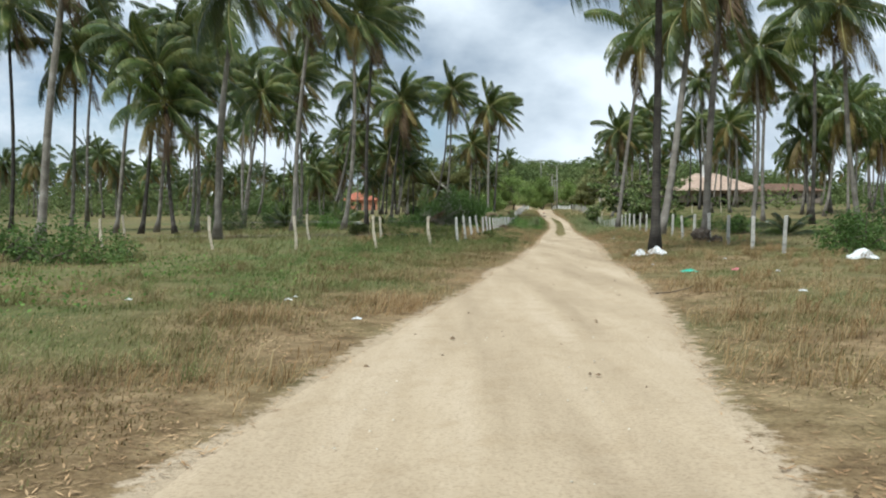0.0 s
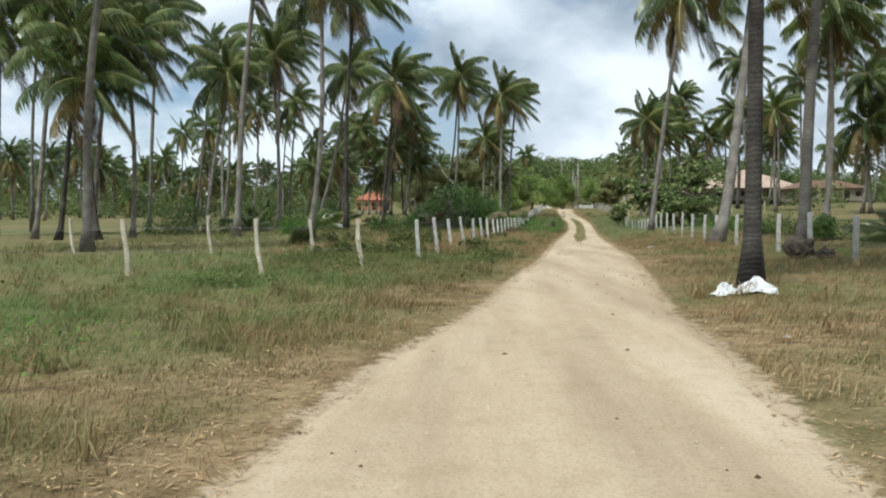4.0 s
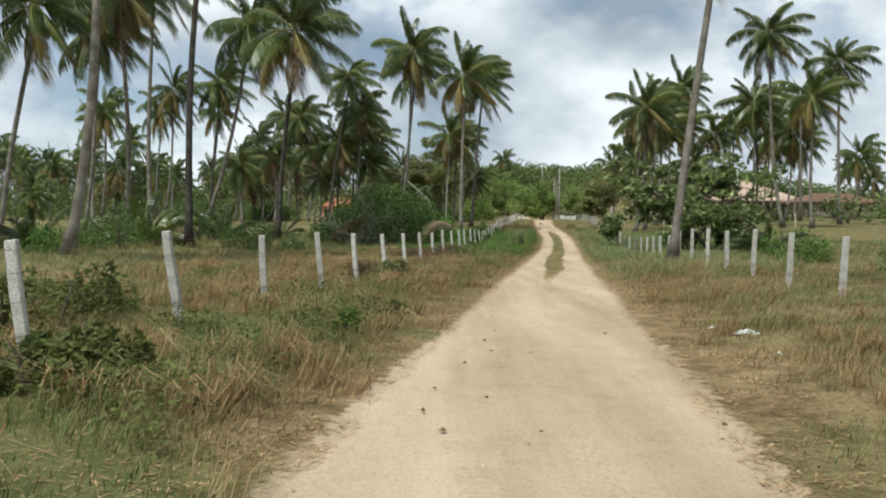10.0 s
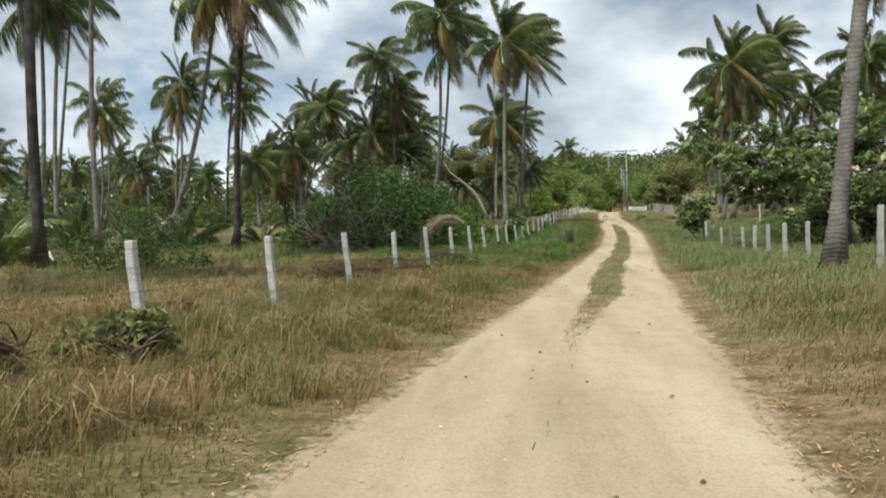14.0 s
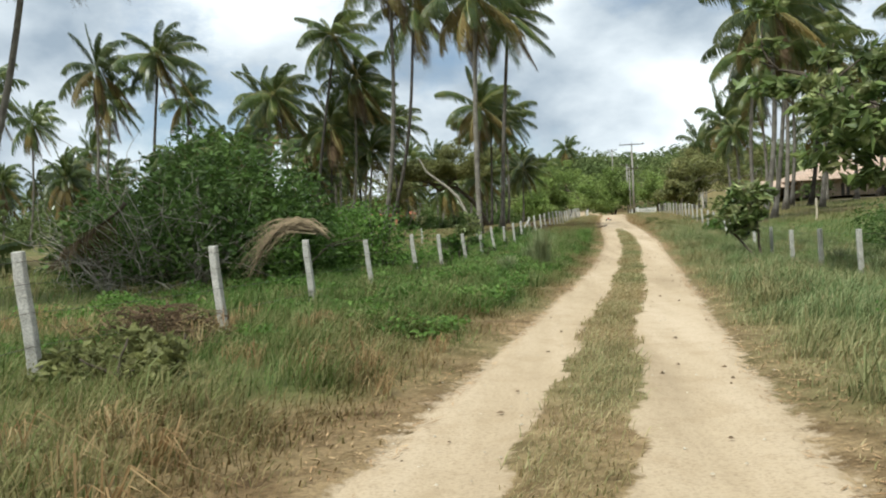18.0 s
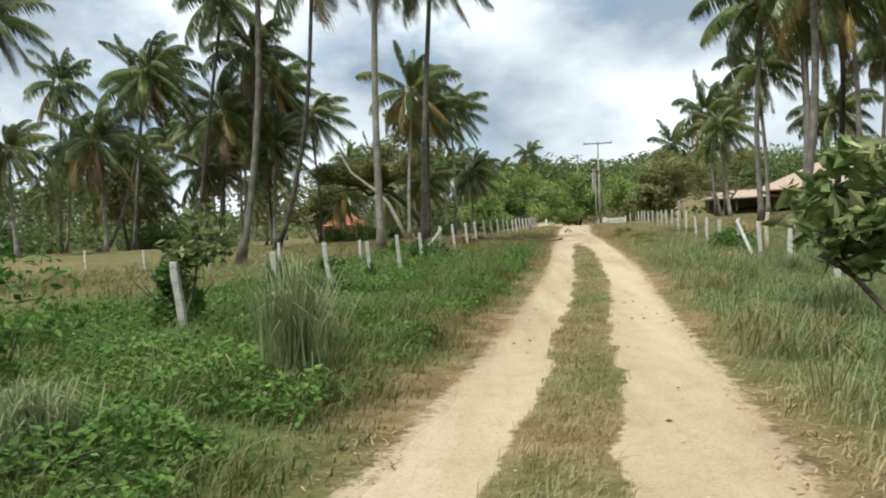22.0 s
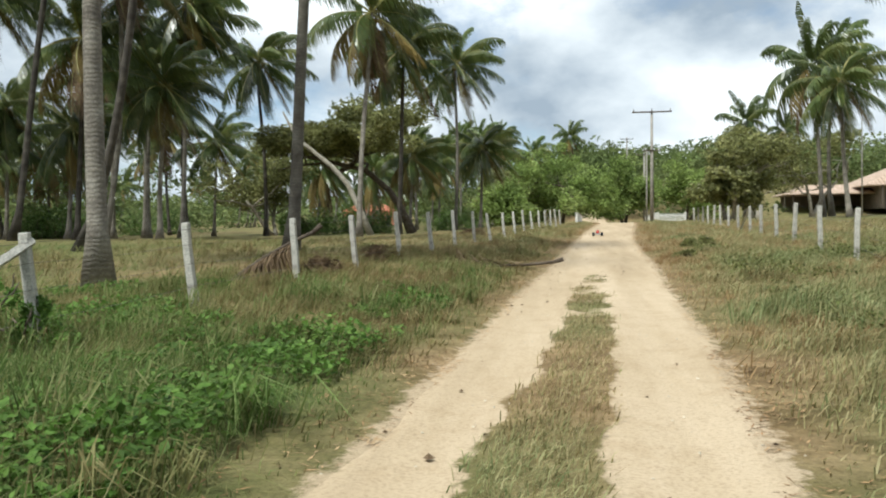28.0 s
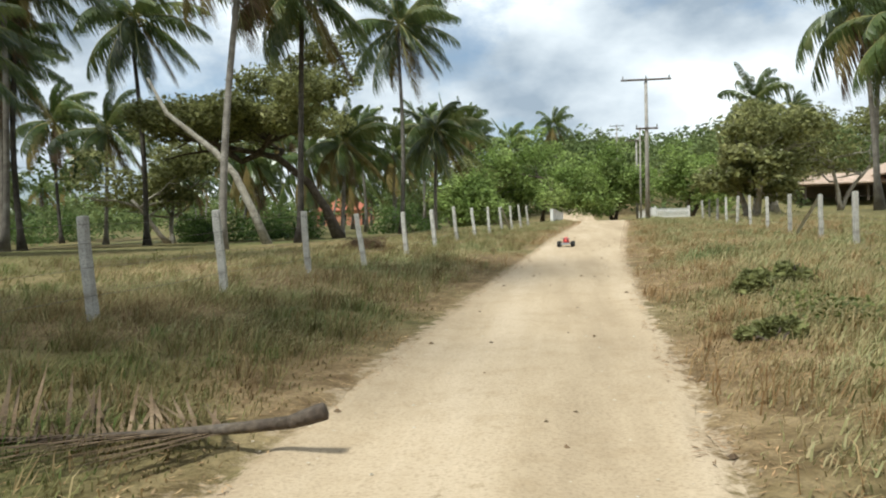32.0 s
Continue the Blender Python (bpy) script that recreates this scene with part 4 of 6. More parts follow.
# ---- fences ----
def post_mesh(seed, height, width, mat, name="post", rough=0.004, round_top=False):
    bm = box((width, width, height + 0.25), 0.012, 0.93)
    bmesh.ops.subdivide_edges(bm, edges=[e for e in bm.edges if abs(e.verts[0].co.z - e.verts[1].co.z) > 0.5], cuts=5)
    rng = random.Random(seed)
    sway = [rng.uniform(-1, 1) for _ in range(4)]
    for v in bm.verts:
        h = v.co.z / height
        v.co.x += rough * (math.sin(h * 5 + sway[0]) * 2 + rng.uniform(-1, 1))
        v.co.y += rough * (math.sin(h * 4 + sway[1]) * 2 + rng.uniform(-1, 1))
        v.co.z -= 0.25
    return from_bm(name, bm, mat)


CONCRETE_POSTS = [post_mesh(k, 1.22, 0.115, M_CONCRETE) for k in range(4)]
WOOD_POSTS = [post_mesh(20 + k, 1.25, 0.10, M_WOODPOST, rough=0.014) for k in range(3)]


def wire_mesh(points, name="wire"):
    """Sagging strands between fastenings."""
    run = []
    for a, b in zip(points[:-1], points[1:]):
        t = np.linspace(0, 1, 5)[:-1, None]
        p = np.array(a) + (np.array(b) - np.array(a)) * t
        p[:, 2] -= 0.025 * np.sin(t[:, 0] * math.pi)
        run.append(p)
    run = np.concatenate(run + [np.array([points[-1]])])
    v, f = tube_arrays(run, np.full(len(run), 0.0035), 3, False)
    return soup(name, v, f, M_WIRE)


def fence(name, label, spots, meshes, height, strands, lean, seed, braces=()):
    """A run of posts with strands of wire. spots: x, y along the run; lean: degrees towards +x."""
    rng = random.Random(seed)
    root = new(name)
    x0, y0 = spots[0]
    z0 = gz(x0, y0)
    root.location = (x0, y0, z0)
    tagged(root, label, "fence")
    tops = []
    for k, (x, y) in enumerate(spots):
        z = gz(x, y)
        tilt = Euler((radians(rng.uniform(-2.2, 2.2)), radians(lean + rng.uniform(-2.5, 2.5)), rng.uniform(-0.25, 0.25)), "XYZ").to_matrix().to_4x4()
        s = rng.uniform(0.95, 1.04)
        m = Matrix.Translation((x - x0, y - y0, z - z0)) @ tilt @ Matrix.Diagonal((1, 1, s, 1))
        part("post", meshes[k % len(meshes)], root, m=m)
        tops.append(m)
    for (xa, ya, xb, yb) in braces:
        p0, p1 = Vector((xa - x0, ya - y0, gz(xa, ya) - z0 + 1.15)), Vector((xb - x0, yb - y0, gz(xb, yb) - z0 + 0.05))
        v, f = tube_arrays(np.array([p0, (p0 + p1) / 2, p1]), [0.055, 0.055, 0.055], 4)
        part("brace", soup("brace", v, f, M_CONCRETE), root, "slanting concrete brace")
    for h in strands:
        part("wire", wire_mesh([tuple(m @ Vector((0.06, 0, h))) for m in tops]), root)
    return root


LEFT_Y = [36.8, 39.9, 43.0, 46.1, 49.2, 52.7, 55.9, 59.5, 63.4, 67.4, 71.4, 74.9, 78.7, 82.1, 85.8, 89.9, 93.3, 97.4, 101.2, 104.6, 108.2, 111.7, 115.4, 119.3, 122.5, 126.1, 129.3, 132.6, 135.9, 139.0, 142.3, 145.6, 149.3, 152.7]
LEFT_Y += [156.0 + 3.3 * k for k in range(7)]
RIGHT_Y = [25.1, 28.7, 32.2, 35.6, 38.8, 41.7, 44.7, 48.2, 51.4, 54.8, 58.0, 61.1, 64.0, 67.0, 70.3, 73.6, 77.0, 80.3, 83.6, 87.0, 91.1, 95.2, 99.0, 103.2, 107.4, 111.2, 115.0, 118.9, 122.9, 126.6, 130.9, 134.8, 138.8, 142.4, 146.4, 150.0, 154.0, 158.0]
RIGHT_Y += [161.8 + 3.8 * k for k in range(6)]


def left_x(y):
    return float(np.interp(y, [36.8, 49.2, 59.5, 71.4, 82.1, 93.3, 104.6, 115.4, 126.1, 135.9, 145.6, 152.7, 180.0], [1.2, 2.8, 3.92, 4.95, 6.08, 7.2, 8.29, 9.37, 10.53, 11.66, 12.7, 13.4, 16.3]))


def right_x(y):
    return float(np.interp(y, [25.0, 48.2, 67.0, 90.0, 110.0, 150.0, 185.0], [11.2, 13.17, 14.87, 17.7, 19.85, 24.05, 27.0]))


fence("concrete_post_fence", "weathered concrete post and barbed wire fence along the track verge", [(left_x(y), y) for y in LEFT_Y], CONCRETE_POSTS, 1.22, (0.3, 0.62, 0.9, 1.12), -4.5, 1,
      braces=((left_x(119.3), 119.3, left_x(119.3) - 0.75, 117.4), (left_x(165.9), 165.9, left_x(168.5), 168.5)))
fence("concrete_post_fence", "pale concrete post and wire fence round a grassy plot", [(right_x(y), y) for y in RIGHT_Y], CONCRETE_POSTS, 1.22, (0.3, 0.62, 0.9, 1.12), 0.3, 2,
      braces=((right_x(115.0), 115.0, right_x(112.2), 112.2), (right_x(150.0), 150.0, right_x(153.0), 153.0)))
fence("wooden_post_fence", "crooked weathered wooden post fence with slack wire", [(-21.3, 30.2), (-16.8, 30.4), (-12.2, 30.5), (-8.1, 30.6), (-4.9, 30.5), (-1.9, 30.6), (0.1, 32.5)], WOOD_POSTS, 1.25, (0.55, 1.05), -2.0, 3)
fence("wooden_post_fence", "second row of thin wooden fence posts in the grass", [(-20.2, 41.7), (-15.6, 41.1), (-11.1, 40.6), (-6.1, 40.1), (-2.5, 39.3)], WOOD_POSTS, 1.25, (0.9,), -1.0, 4)
fence("concrete_post_fence", "short weathered posts of a cross fence in the field", [(6.5, 118.9), (3.0, 119.5), (-0.6, 121.1), (-4.4, 123.2), (-8.2, 125.0)], [post_mesh(40, 0.95, 0.115, M_CONCRETE)], 0.95, (0.4, 0.8), -1.0, 6)
fence("wooden_post_fence", "cross fence of thin posts between the palms", [(21.5, 115.5), (25.7, 116.0), (29.8, 116.6), (33.5, 113.7), (37.5, 114.0)], WOOD_POSTS, 1.25, (0.5, 1.0), 1.0, 5)

# ---- trees and bushes ----
def limb(rng, start, direction, length, r0, r1, bend=0.35, k=6):
    pts = [np.array(start, float)]
    d = np.array(direction, float)
    d /= np.linalg.norm(d)
    for _ in range(k - 1):
        d = d + rng.normal(size=3) * bend * 0.5
        d /= np.linalg.norm(d)
        pts.append(pts[-1] + d * length / (k - 1))
    return np.array(pts), np.linspace(r0, r1, k)


def broad_tree(x, y, height, spread, seed, mat, leaf, count, label, bark=None, lean=(0.0, 0.0), base_h=0.4, flat=0.55, clump=0.9, name="broadleaf_tree", trunk_r=0.18, stems=1, group="", low=0.32, path=None):
    """A spreading tree: one or more stems, forking limbs and a broken crown of leaf clumps."""
    rng = np.random.default_rng(seed)
    bark = bark or M_BARK
    root = new(name)
    root.location = (x, y, gz(x, y) - 0.05)
    tagged(root, label, "tree", group)
    tips = []
    for s in range(stems):
        a = rng.uniform(0, 6.28)
        tilt = np.array([lean[0] + (0.5 * math.cos(a) if stems > 1 else 0), lean[1] + (0.5 * math.sin(a) if stems > 1 else 0), 1.0])
        pts, rad = limb(rng, (0.25 * math.cos(a) * (stems > 1), 0.25 * math.sin(a) * (stems > 1), 0), tilt, height * base_h * 1.25, trunk_r, trunk_r * 0.6, 0.22)
        if path is not None:
            pts, rad = np.array(path, float), np.linspace(trunk_r, trunk_r * 0.35, len(path))
        rad = rad.copy()
        rad[0] *= 1.35
        v, f = tube_arrays(pts, rad, 8)
        part("trunk", soup("trunk", v, f, bark, True), root)
        limbs = []
        for k in range(7 if stems == 1 else 4):
            az = k * 2.4 + rng.uniform(-0.4, 0.4) + s
            d = (math.cos(az), math.sin(az), rng.uniform(0.25, 1.0))
            src = pts[int(rng.integers(3, 6))]
            ln = spread * rng.uniform(0.6, 0.95)
            p2, r2 = limb(rng, src, d, ln, trunk_r * 0.5, trunk_r * 0.12, 0.5)
            limbs.append(tube_arrays(p2, r2, 5))
            tips += [p2[-1], p2[-2], p2[-3]]
            for _ in range(3):
                j = int(rng.integers(2, 5))
                p3, r3 = limb(rng, p2[j], (rng.normal(), rng.normal(), rng.uniform(0.1, 0.9)), ln * 0.5, trunk_r * 0.2, trunk_r * 0.05, 0.5)
                limbs.append(tube_arrays(p3, r3, 4))
                tips += [p3[-1], p3[-2]]
        v, f = join_arrays(limbs)
        part("limb_framework", soup("limb_framework", v, f, bark, True), root)
    tips = np.array(tips)
    zmax = height
    tips[:, 2] = np.clip(tips[:, 2], height * max(0.32, low), None) - height * (max(0.32, low) - low) * rng.uniform(0, 1.0, len(tips)) ** 0.7
    over = tips[:, 2].max()
    tips[:, 2] *= zmax / over * 0.95
    centres = []
    for c in tips:
        m = max(6, int(count / len(tips)))
        rad = clump * rng.uniform(0.6, 1.3)
        p = rng.normal(size=(m, 3))
        p /= np.linalg.norm(p, axis=1, keepdims=True)
        p *= rad * rng.uniform(0.3, 1.0, (m, 1)) ** 0.5
        p[:, 2] *= flat
        centres.append(c + p)
    centres = np.concatenate(centres)
    v, f = leaf_arrays(rng, centres, leaf)
    part("crown", soup("crown", v, f, mat), root)
    return root


def bush(x, y, sx, sy, h, seed, mat, leaf, count, label, name="bush", twigs=10, lumps=14):
    """A shrub: thin stems and many leaf clumps over an uneven mound."""
    rng = np.random.default_rng(seed)
    root = new(name)
    root.location = (x, y, gz(x, y) - 0.03)
    tagged(root, label, "bush")
    gr = []
    for k in range(twigs):
        az = rng.uniform(0, 6.28)
        p, r = limb(rng, (rng.uniform(-sx, sx) * 0.4, rng.uniform(-sy, sy) * 0.4, 0), (math.cos(az) * 0.7, math.sin(az) * 0.7, 1.0), h * rng.uniform(0.7, 1.05), 0.03, 0.008, 0.5)
        gr.append(tube_arrays(p, r, 4))
    v, f = join_arrays(gr)
    tagged(part("framework", soup("framework", v, f, M_BARK, True), root), "thin grey stems", "", kind="stuff")
    centres = []
    for k in range(lumps):
        a, q = rng.uniform(0, 6.28), rng.uniform(0, 1) ** 0.6
        c = np.array([sx * q * math.cos(a), sy * q * math.sin(a), 0])
        top = h * (1 - 0.55 * q ** 2) * rng.uniform(0.7, 1.08)
        m = count // lumps
        p = rng.normal(size=(m, 3))
        p /= np.linalg.norm(p, axis=1, keepdims=True)
        rr = 0.42 * min(h, max(sx, sy)) * rng.uniform(0.7, 1.3)
        p *= rr * rng.uniform(0.35, 1, (m, 1)) ** 0.5
        c[2] = top - rr * 0.75
        p = p + c
        p[:, 2] = np.abs(p[:, 2]) * np.where(rng.uniform(size=m) < 0.35, rng.uniform(0.2, 1.0, m), 1.0) + 0.04
        centres.append(p)
    v, f = leaf_arrays(rng, np.concatenate(centres), leaf)
    part("foliage", soup("foliage", v, f, mat), root)
    return root


broad_tree(19.65, 86.12, 7.2, 4.0, 31, M_ALMOND, 0.44, 5200, "sea almond tree with tiers of large pale leaves by the fence", base_h=0.5, flat=0.4, clump=0.75, trunk_r=0.16, stems=3, low=0.08, name="sea_almond_tree")
broad_tree(20.76, 83.11, 4.0, 2.0, 32, M_ALMOND, 0.34, 2600, "lower sea almond with dark broad leaves under the palms", base_h=0.45, flat=0.45, clump=0.7, trunk_r=0.12, stems=3, low=0.1, name="sea_almond_tree")
broad_tree(17.95, 97.0, 2.9, 1.0, 33, M_ALMOND, 0.44, 560, "young sea almond with whorls of big pale leaves at the fence", base_h=0.5, flat=0.45, clump=0.5, trunk_r=0.05, stems=2, name="sea_almond_tree")
broad_tree(3.76, 179.0, 15.0, 8.6, 34, M_OLIVE, 0.34, 34000, "wide old cashew tree with dark crooked trunk and umbrella crown", base_h=0.5, flat=0.5, clump=1.8, trunk_r=0.33, name="cashew_tree", low=0.5,
           path=[(0, 0, 0), (-0.85, 0, 2.0), (-1.9, 0, 3.6), (-3.85, -0.1, 5.3), (-5.0, -0.2, 5.6), (-6.2, -0.2, 5.1), (-7.4, -0.3, 6.2)])
broad_tree(7.45, 97.7, 2.0, 0.45, 35, M_ALMOND, 0.22, 260, "thin sapling with pale leaves growing up a fence post", base_h=0.6, flat=0.6, clump=0.25, trunk_r=0.025, low=0.6, name="sapling")
_pl = new("leaning_dead_trunk")
_pl.location = (2.63, 168.5, gz(2.63, 168.5) - 0.1)
tagged(_pl, "pale bare trunk leaning under the old cashew tree", "tree trunk")
_v, _f = tube_arrays(np.array([(0, 0, 0), (-0.8, 0, 1.9), (-1.67, 0, 3.75), (-2.8, 0.2, 5.0), (-5.4, 0.3, 7.1), (-6.4, 0.3, 9.0)]), [0.27, 0.21, 0.19, 0.17, 0.13, 0.06], 8)
part("trunk", soup("trunk", _v, _f, M_PALE_BARK, True), _pl)
for k, (x, y, h, s, mt) in enumerate([(16.50, 220.02, 10.5, 7.0, M_DOME), (10.18, 222.14, 8.5, 5.5, M_DOME), (24.73, 225.16, 8.5, 5.0, M_DOME), (7.54, 213.85, 7.0, 4.5, M_OLIVE),
                                      (35.48, 197.09, 9.8, 5.5, M_OLIVE), (42.0, 203.0, 9.5, 5.2, M_OLIVE), (30.88, 211.65, 7.5, 5.0, M_DOME), (38.66, 211.64, 10.0, 6.6, M_OLIVE),
                                      (28.04, 174.32, 5.0, 3.0, M_OLIVE), (31.79, 182.57, 7.0, 4.0, M_OLIVE), (-9.20, 182.79, 8.0, 5.0, M_OLIVE), (10.87, 203.36, 5.0, 3.0, M_DOME)]):
    broad_tree(x, y, h, s, 50 + k, mt, 0.42 if y > 160 else 0.24, 11000 if mt is M_DOME else 3300 if h > 9 else 5200, "rounded evergreen tree with a dense green crown" if mt is not M_OLIVE else "grey-barked cashew tree with a thin olive crown", base_h=0.4, flat=0.6, clump=1.7 if mt is M_DOME else 1.25 if h > 6 else 0.8, trunk_r=0.2, stems=2, bark=M_PALE_BARK if k % 3 == 1 or mt is M_OLIVE else M_BARK, low=0.08 if mt is M_DOME else 0.3, name="evergreen_tree" if mt is not M_OLIVE else "cashew_tree")

bush(1.4, 89.92, 3.4, 3.4, 4.3, 71, M_BUSH, 0.21, 18000, "dense dark green thicket behind the fence", name="thicket", twigs=24, lumps=26)
bush(3.6, 88.6, 1.2, 1.3, 2.2, 75, M_WEED, 0.17, 3600, "light green leafy bush before the thicket", name="thicket", twigs=10, lumps=12)
bush(-1.4, 91.60, 2.2, 2.4, 2.3, 72, M_BUSH, 0.20, 13000, "tangled olive thicket with bare twigs", name="thicket", twigs=40, lumps=20)
bush(4.45, 94.77, 1.9, 2.6, 2.6, 73, M_WEED, 0.17, 7000, "bright green leafy bush at the fence", name="thicket", twigs=14, lumps=18)
for k, (y, h) in enumerate([(89.9, 0.8), (93.3, 0.7), (101.2, 0.95), (104.6, 0.9), (108.2, 0.7), (119.3, 0.6)]):
    bush(left_x(y) + 0.06, y - 0.06, 0.2, 0.2, h, 400 + k, M_WEED, 0.09, 420, "leafy green vine climbing a concrete fence post", name="climbing_vine", twigs=5, lumps=6)
for k, (x, y, sx, h, mt) in enumerate([(-9.89, 22.72, 1.9, 1.35, M_BUSH), (-12.10, 23.39, 1.6, 1.25, M_BUSH), (13.05, 24.94, 1.0, 1.4, M_BUSH), (15.16, 27.63, 1.8, 1.7, M_BUSH), (-17.06, 70.10, 3.0, 2.6, M_BUSH), (-9.52, 72.06, 2.2, 2.0, M_BUSH),
                                       (-3.52, 74.08, 2.0, 1.5, M_BUSH), (-12.92, 81.98, 2.6, 2.4, M_BUSH), (-21.05, 76.03, 3.0, 2.8, M_BUSH), (-9.03, 66.02, 1.2, 1.2, M_WEED), (9.52, 115.86, 0.9, 0.9, M_BUSH), (7.73, 121.14, 0.7, 0.8, M_WEED),
                                       (17.71, 48.01, 1.4, 1.1, M_BUSH), (20.44, 59.00, 2.0, 1.6, M_BUSH), (18.38, 66.05, 1.5, 1.3, M_WEED), (22.13, 96.16, 1.8, 1.8, M_BUSH), (20.09, 115.50, 1.3, 1.0, M_WEED),
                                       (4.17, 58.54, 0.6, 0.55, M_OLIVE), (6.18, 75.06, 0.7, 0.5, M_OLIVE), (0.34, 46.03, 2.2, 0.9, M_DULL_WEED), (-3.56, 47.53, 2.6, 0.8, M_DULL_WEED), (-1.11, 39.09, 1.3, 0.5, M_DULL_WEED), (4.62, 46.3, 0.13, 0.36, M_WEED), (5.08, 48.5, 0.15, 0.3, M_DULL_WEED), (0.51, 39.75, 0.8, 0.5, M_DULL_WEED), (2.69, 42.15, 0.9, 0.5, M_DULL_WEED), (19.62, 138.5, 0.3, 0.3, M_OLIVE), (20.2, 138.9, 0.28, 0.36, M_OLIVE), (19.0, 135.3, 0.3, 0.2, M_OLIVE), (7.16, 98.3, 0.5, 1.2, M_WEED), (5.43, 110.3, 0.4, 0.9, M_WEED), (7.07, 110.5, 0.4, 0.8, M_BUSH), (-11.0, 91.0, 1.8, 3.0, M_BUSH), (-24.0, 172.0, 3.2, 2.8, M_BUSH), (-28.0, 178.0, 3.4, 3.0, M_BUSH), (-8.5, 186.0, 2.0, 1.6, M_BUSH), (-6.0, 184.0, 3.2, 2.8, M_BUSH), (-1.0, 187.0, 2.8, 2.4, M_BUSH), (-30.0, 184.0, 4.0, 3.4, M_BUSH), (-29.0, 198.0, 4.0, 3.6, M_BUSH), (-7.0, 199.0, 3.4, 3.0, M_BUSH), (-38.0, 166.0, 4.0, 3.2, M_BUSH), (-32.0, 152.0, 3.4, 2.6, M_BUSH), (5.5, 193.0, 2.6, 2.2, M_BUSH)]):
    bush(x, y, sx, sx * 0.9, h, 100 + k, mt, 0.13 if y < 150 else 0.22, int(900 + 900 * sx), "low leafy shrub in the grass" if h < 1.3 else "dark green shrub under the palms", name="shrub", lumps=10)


def dry_scrub(x, y, r, h, seed):
    """A shrub of bare grey twigs that fork upwards."""
    rng = np.random.default_rng(seed)
    root = new("dry_scrub")
    root.location = (x, y, gz(x, y) - 0.03)
    tagged(root, "leafless grey scrub of tangled twigs before the thicket", "bush")
    gr = []
    for k in range(46):
        az = rng.uniform(0, 6.28)
        p, q = limb(rng, (rng.normal() * r * 0.4, rng.normal() * r * 0.4, 0), (math.cos(az), math.sin(az), rng.uniform(0.4, 1.4)), h * rng.uniform(0.6, 1.1), 0.03, 0.006, 0.6)
        gr.append(tube_arrays(p, q, 4))
        for _ in range(4):
            s = p[int(rng.integers(2, 6))]
            p2, q2 = limb(rng, s, rng.normal(size=3) + (0, 0, 0.3), h * 0.35, 0.012, 0.004, 0.6, 4)
            gr.append(tube_arrays(p2, q2, 3, False))
    v, f = join_arrays(gr)
    tagged(part("brushwood", soup("brushwood", v, f, M_PALE_BARK, True), root), "bare grey twigs", "", kind="stuff")
    return root


dry_scrub(1.2, 87.2, 1.2, 3.6, 3)
dry_scrub(-0.4, 87.8, 1.1, 3.0, 5)


def scatter_stuff(name, label, seed, mat, leaf, clumps, per, rad, place):
    """Far shrubs or woods as one mass of leaf clumps."""
    rng = np.random.default_rng(seed)
    cs = []
    for _ in range(clumps):
        x, y, z, r = place(rng)
        p = rng.normal(size=(per, 3))
        p /= np.linalg.norm(p, axis=1, keepdims=True)
        p *= rad * r * rng.uniform(0.5, 1, (per, 1)) ** 0.5
        p[:, 2] *= 0.7
        cs.append(p + (x, y, z))
    v, f = leaf_arrays(rng, np.concatenate(cs), leaf)
    ob = new(name, soup(name, v, f, mat))
    return tagged(ob, label, "woods", kind="stuff")


def far_left(rng):
    x, y = rng.uniform(-170, -14), rng.uniform(150, 290)
    lo, hi = 1.5 - 41.5 * y / 350, 18.0 - 58.0 * (y - 120) / 230
    if lo - 5 < x < hi + 5 and rng.uniform() < 0.85:
        x = lo - 8 - rng.uniform(0, 60)
    return x, y, gz(x, y) + 6.5 * rng.uniform() ** 1.6 + 0.4, rng.uniform(0.7, 1.4)


def far_right(rng):
    x, y = rng.uniform(38, 170), rng.uniform(110, 285)
    if 40 < x < 98 and 150 < y:
        x += 60
    return x, y, gz(x, y) + rng.uniform(0.4, 2.8), rng.uniform(0.6, 1.2)


def hill_woods(rng):
    y = 240 + 110 * rng.uniform()
    x = rng.uniform(-8, 150)
    if 40 < x < 98 and y < 268:
        y += 34
    return x, y, gz(x, y) + rng.uniform(0.6, 5.5), rng.uniform(0.7, 1.4)


def far_ridge(rng):
    y = 420 + 260 * rng.uniform()
    x = rng.uniform(-0.7, 0.3) * y
    return x, y, gz(x, y) + rng.uniform(1.0, 9.0), rng.uniform(0.8, 1.6)


scatter_stuff("far_shrubs", "dim green shrubs far behind the palms", 5, M_WOODS, 0.7, 560, 70, 2.4, far_left)
scatter_stuff("far_shrubs", "dim green shrubs beyond the fenced plot", 6, M_WOODS, 0.65, 260, 60, 2.1, far_right)
scatter_stuff("wooded_hill", "low hill covered with dense green woods", 7, M_WOODS, 1.0, 1300, 80, 3.4, hill_woods)
scatter_stuff("far_ridge", "hazy wooded ridge on the horizon", 8, M_WOODS, 2.2, 700, 60, 6.0, far_ridge)

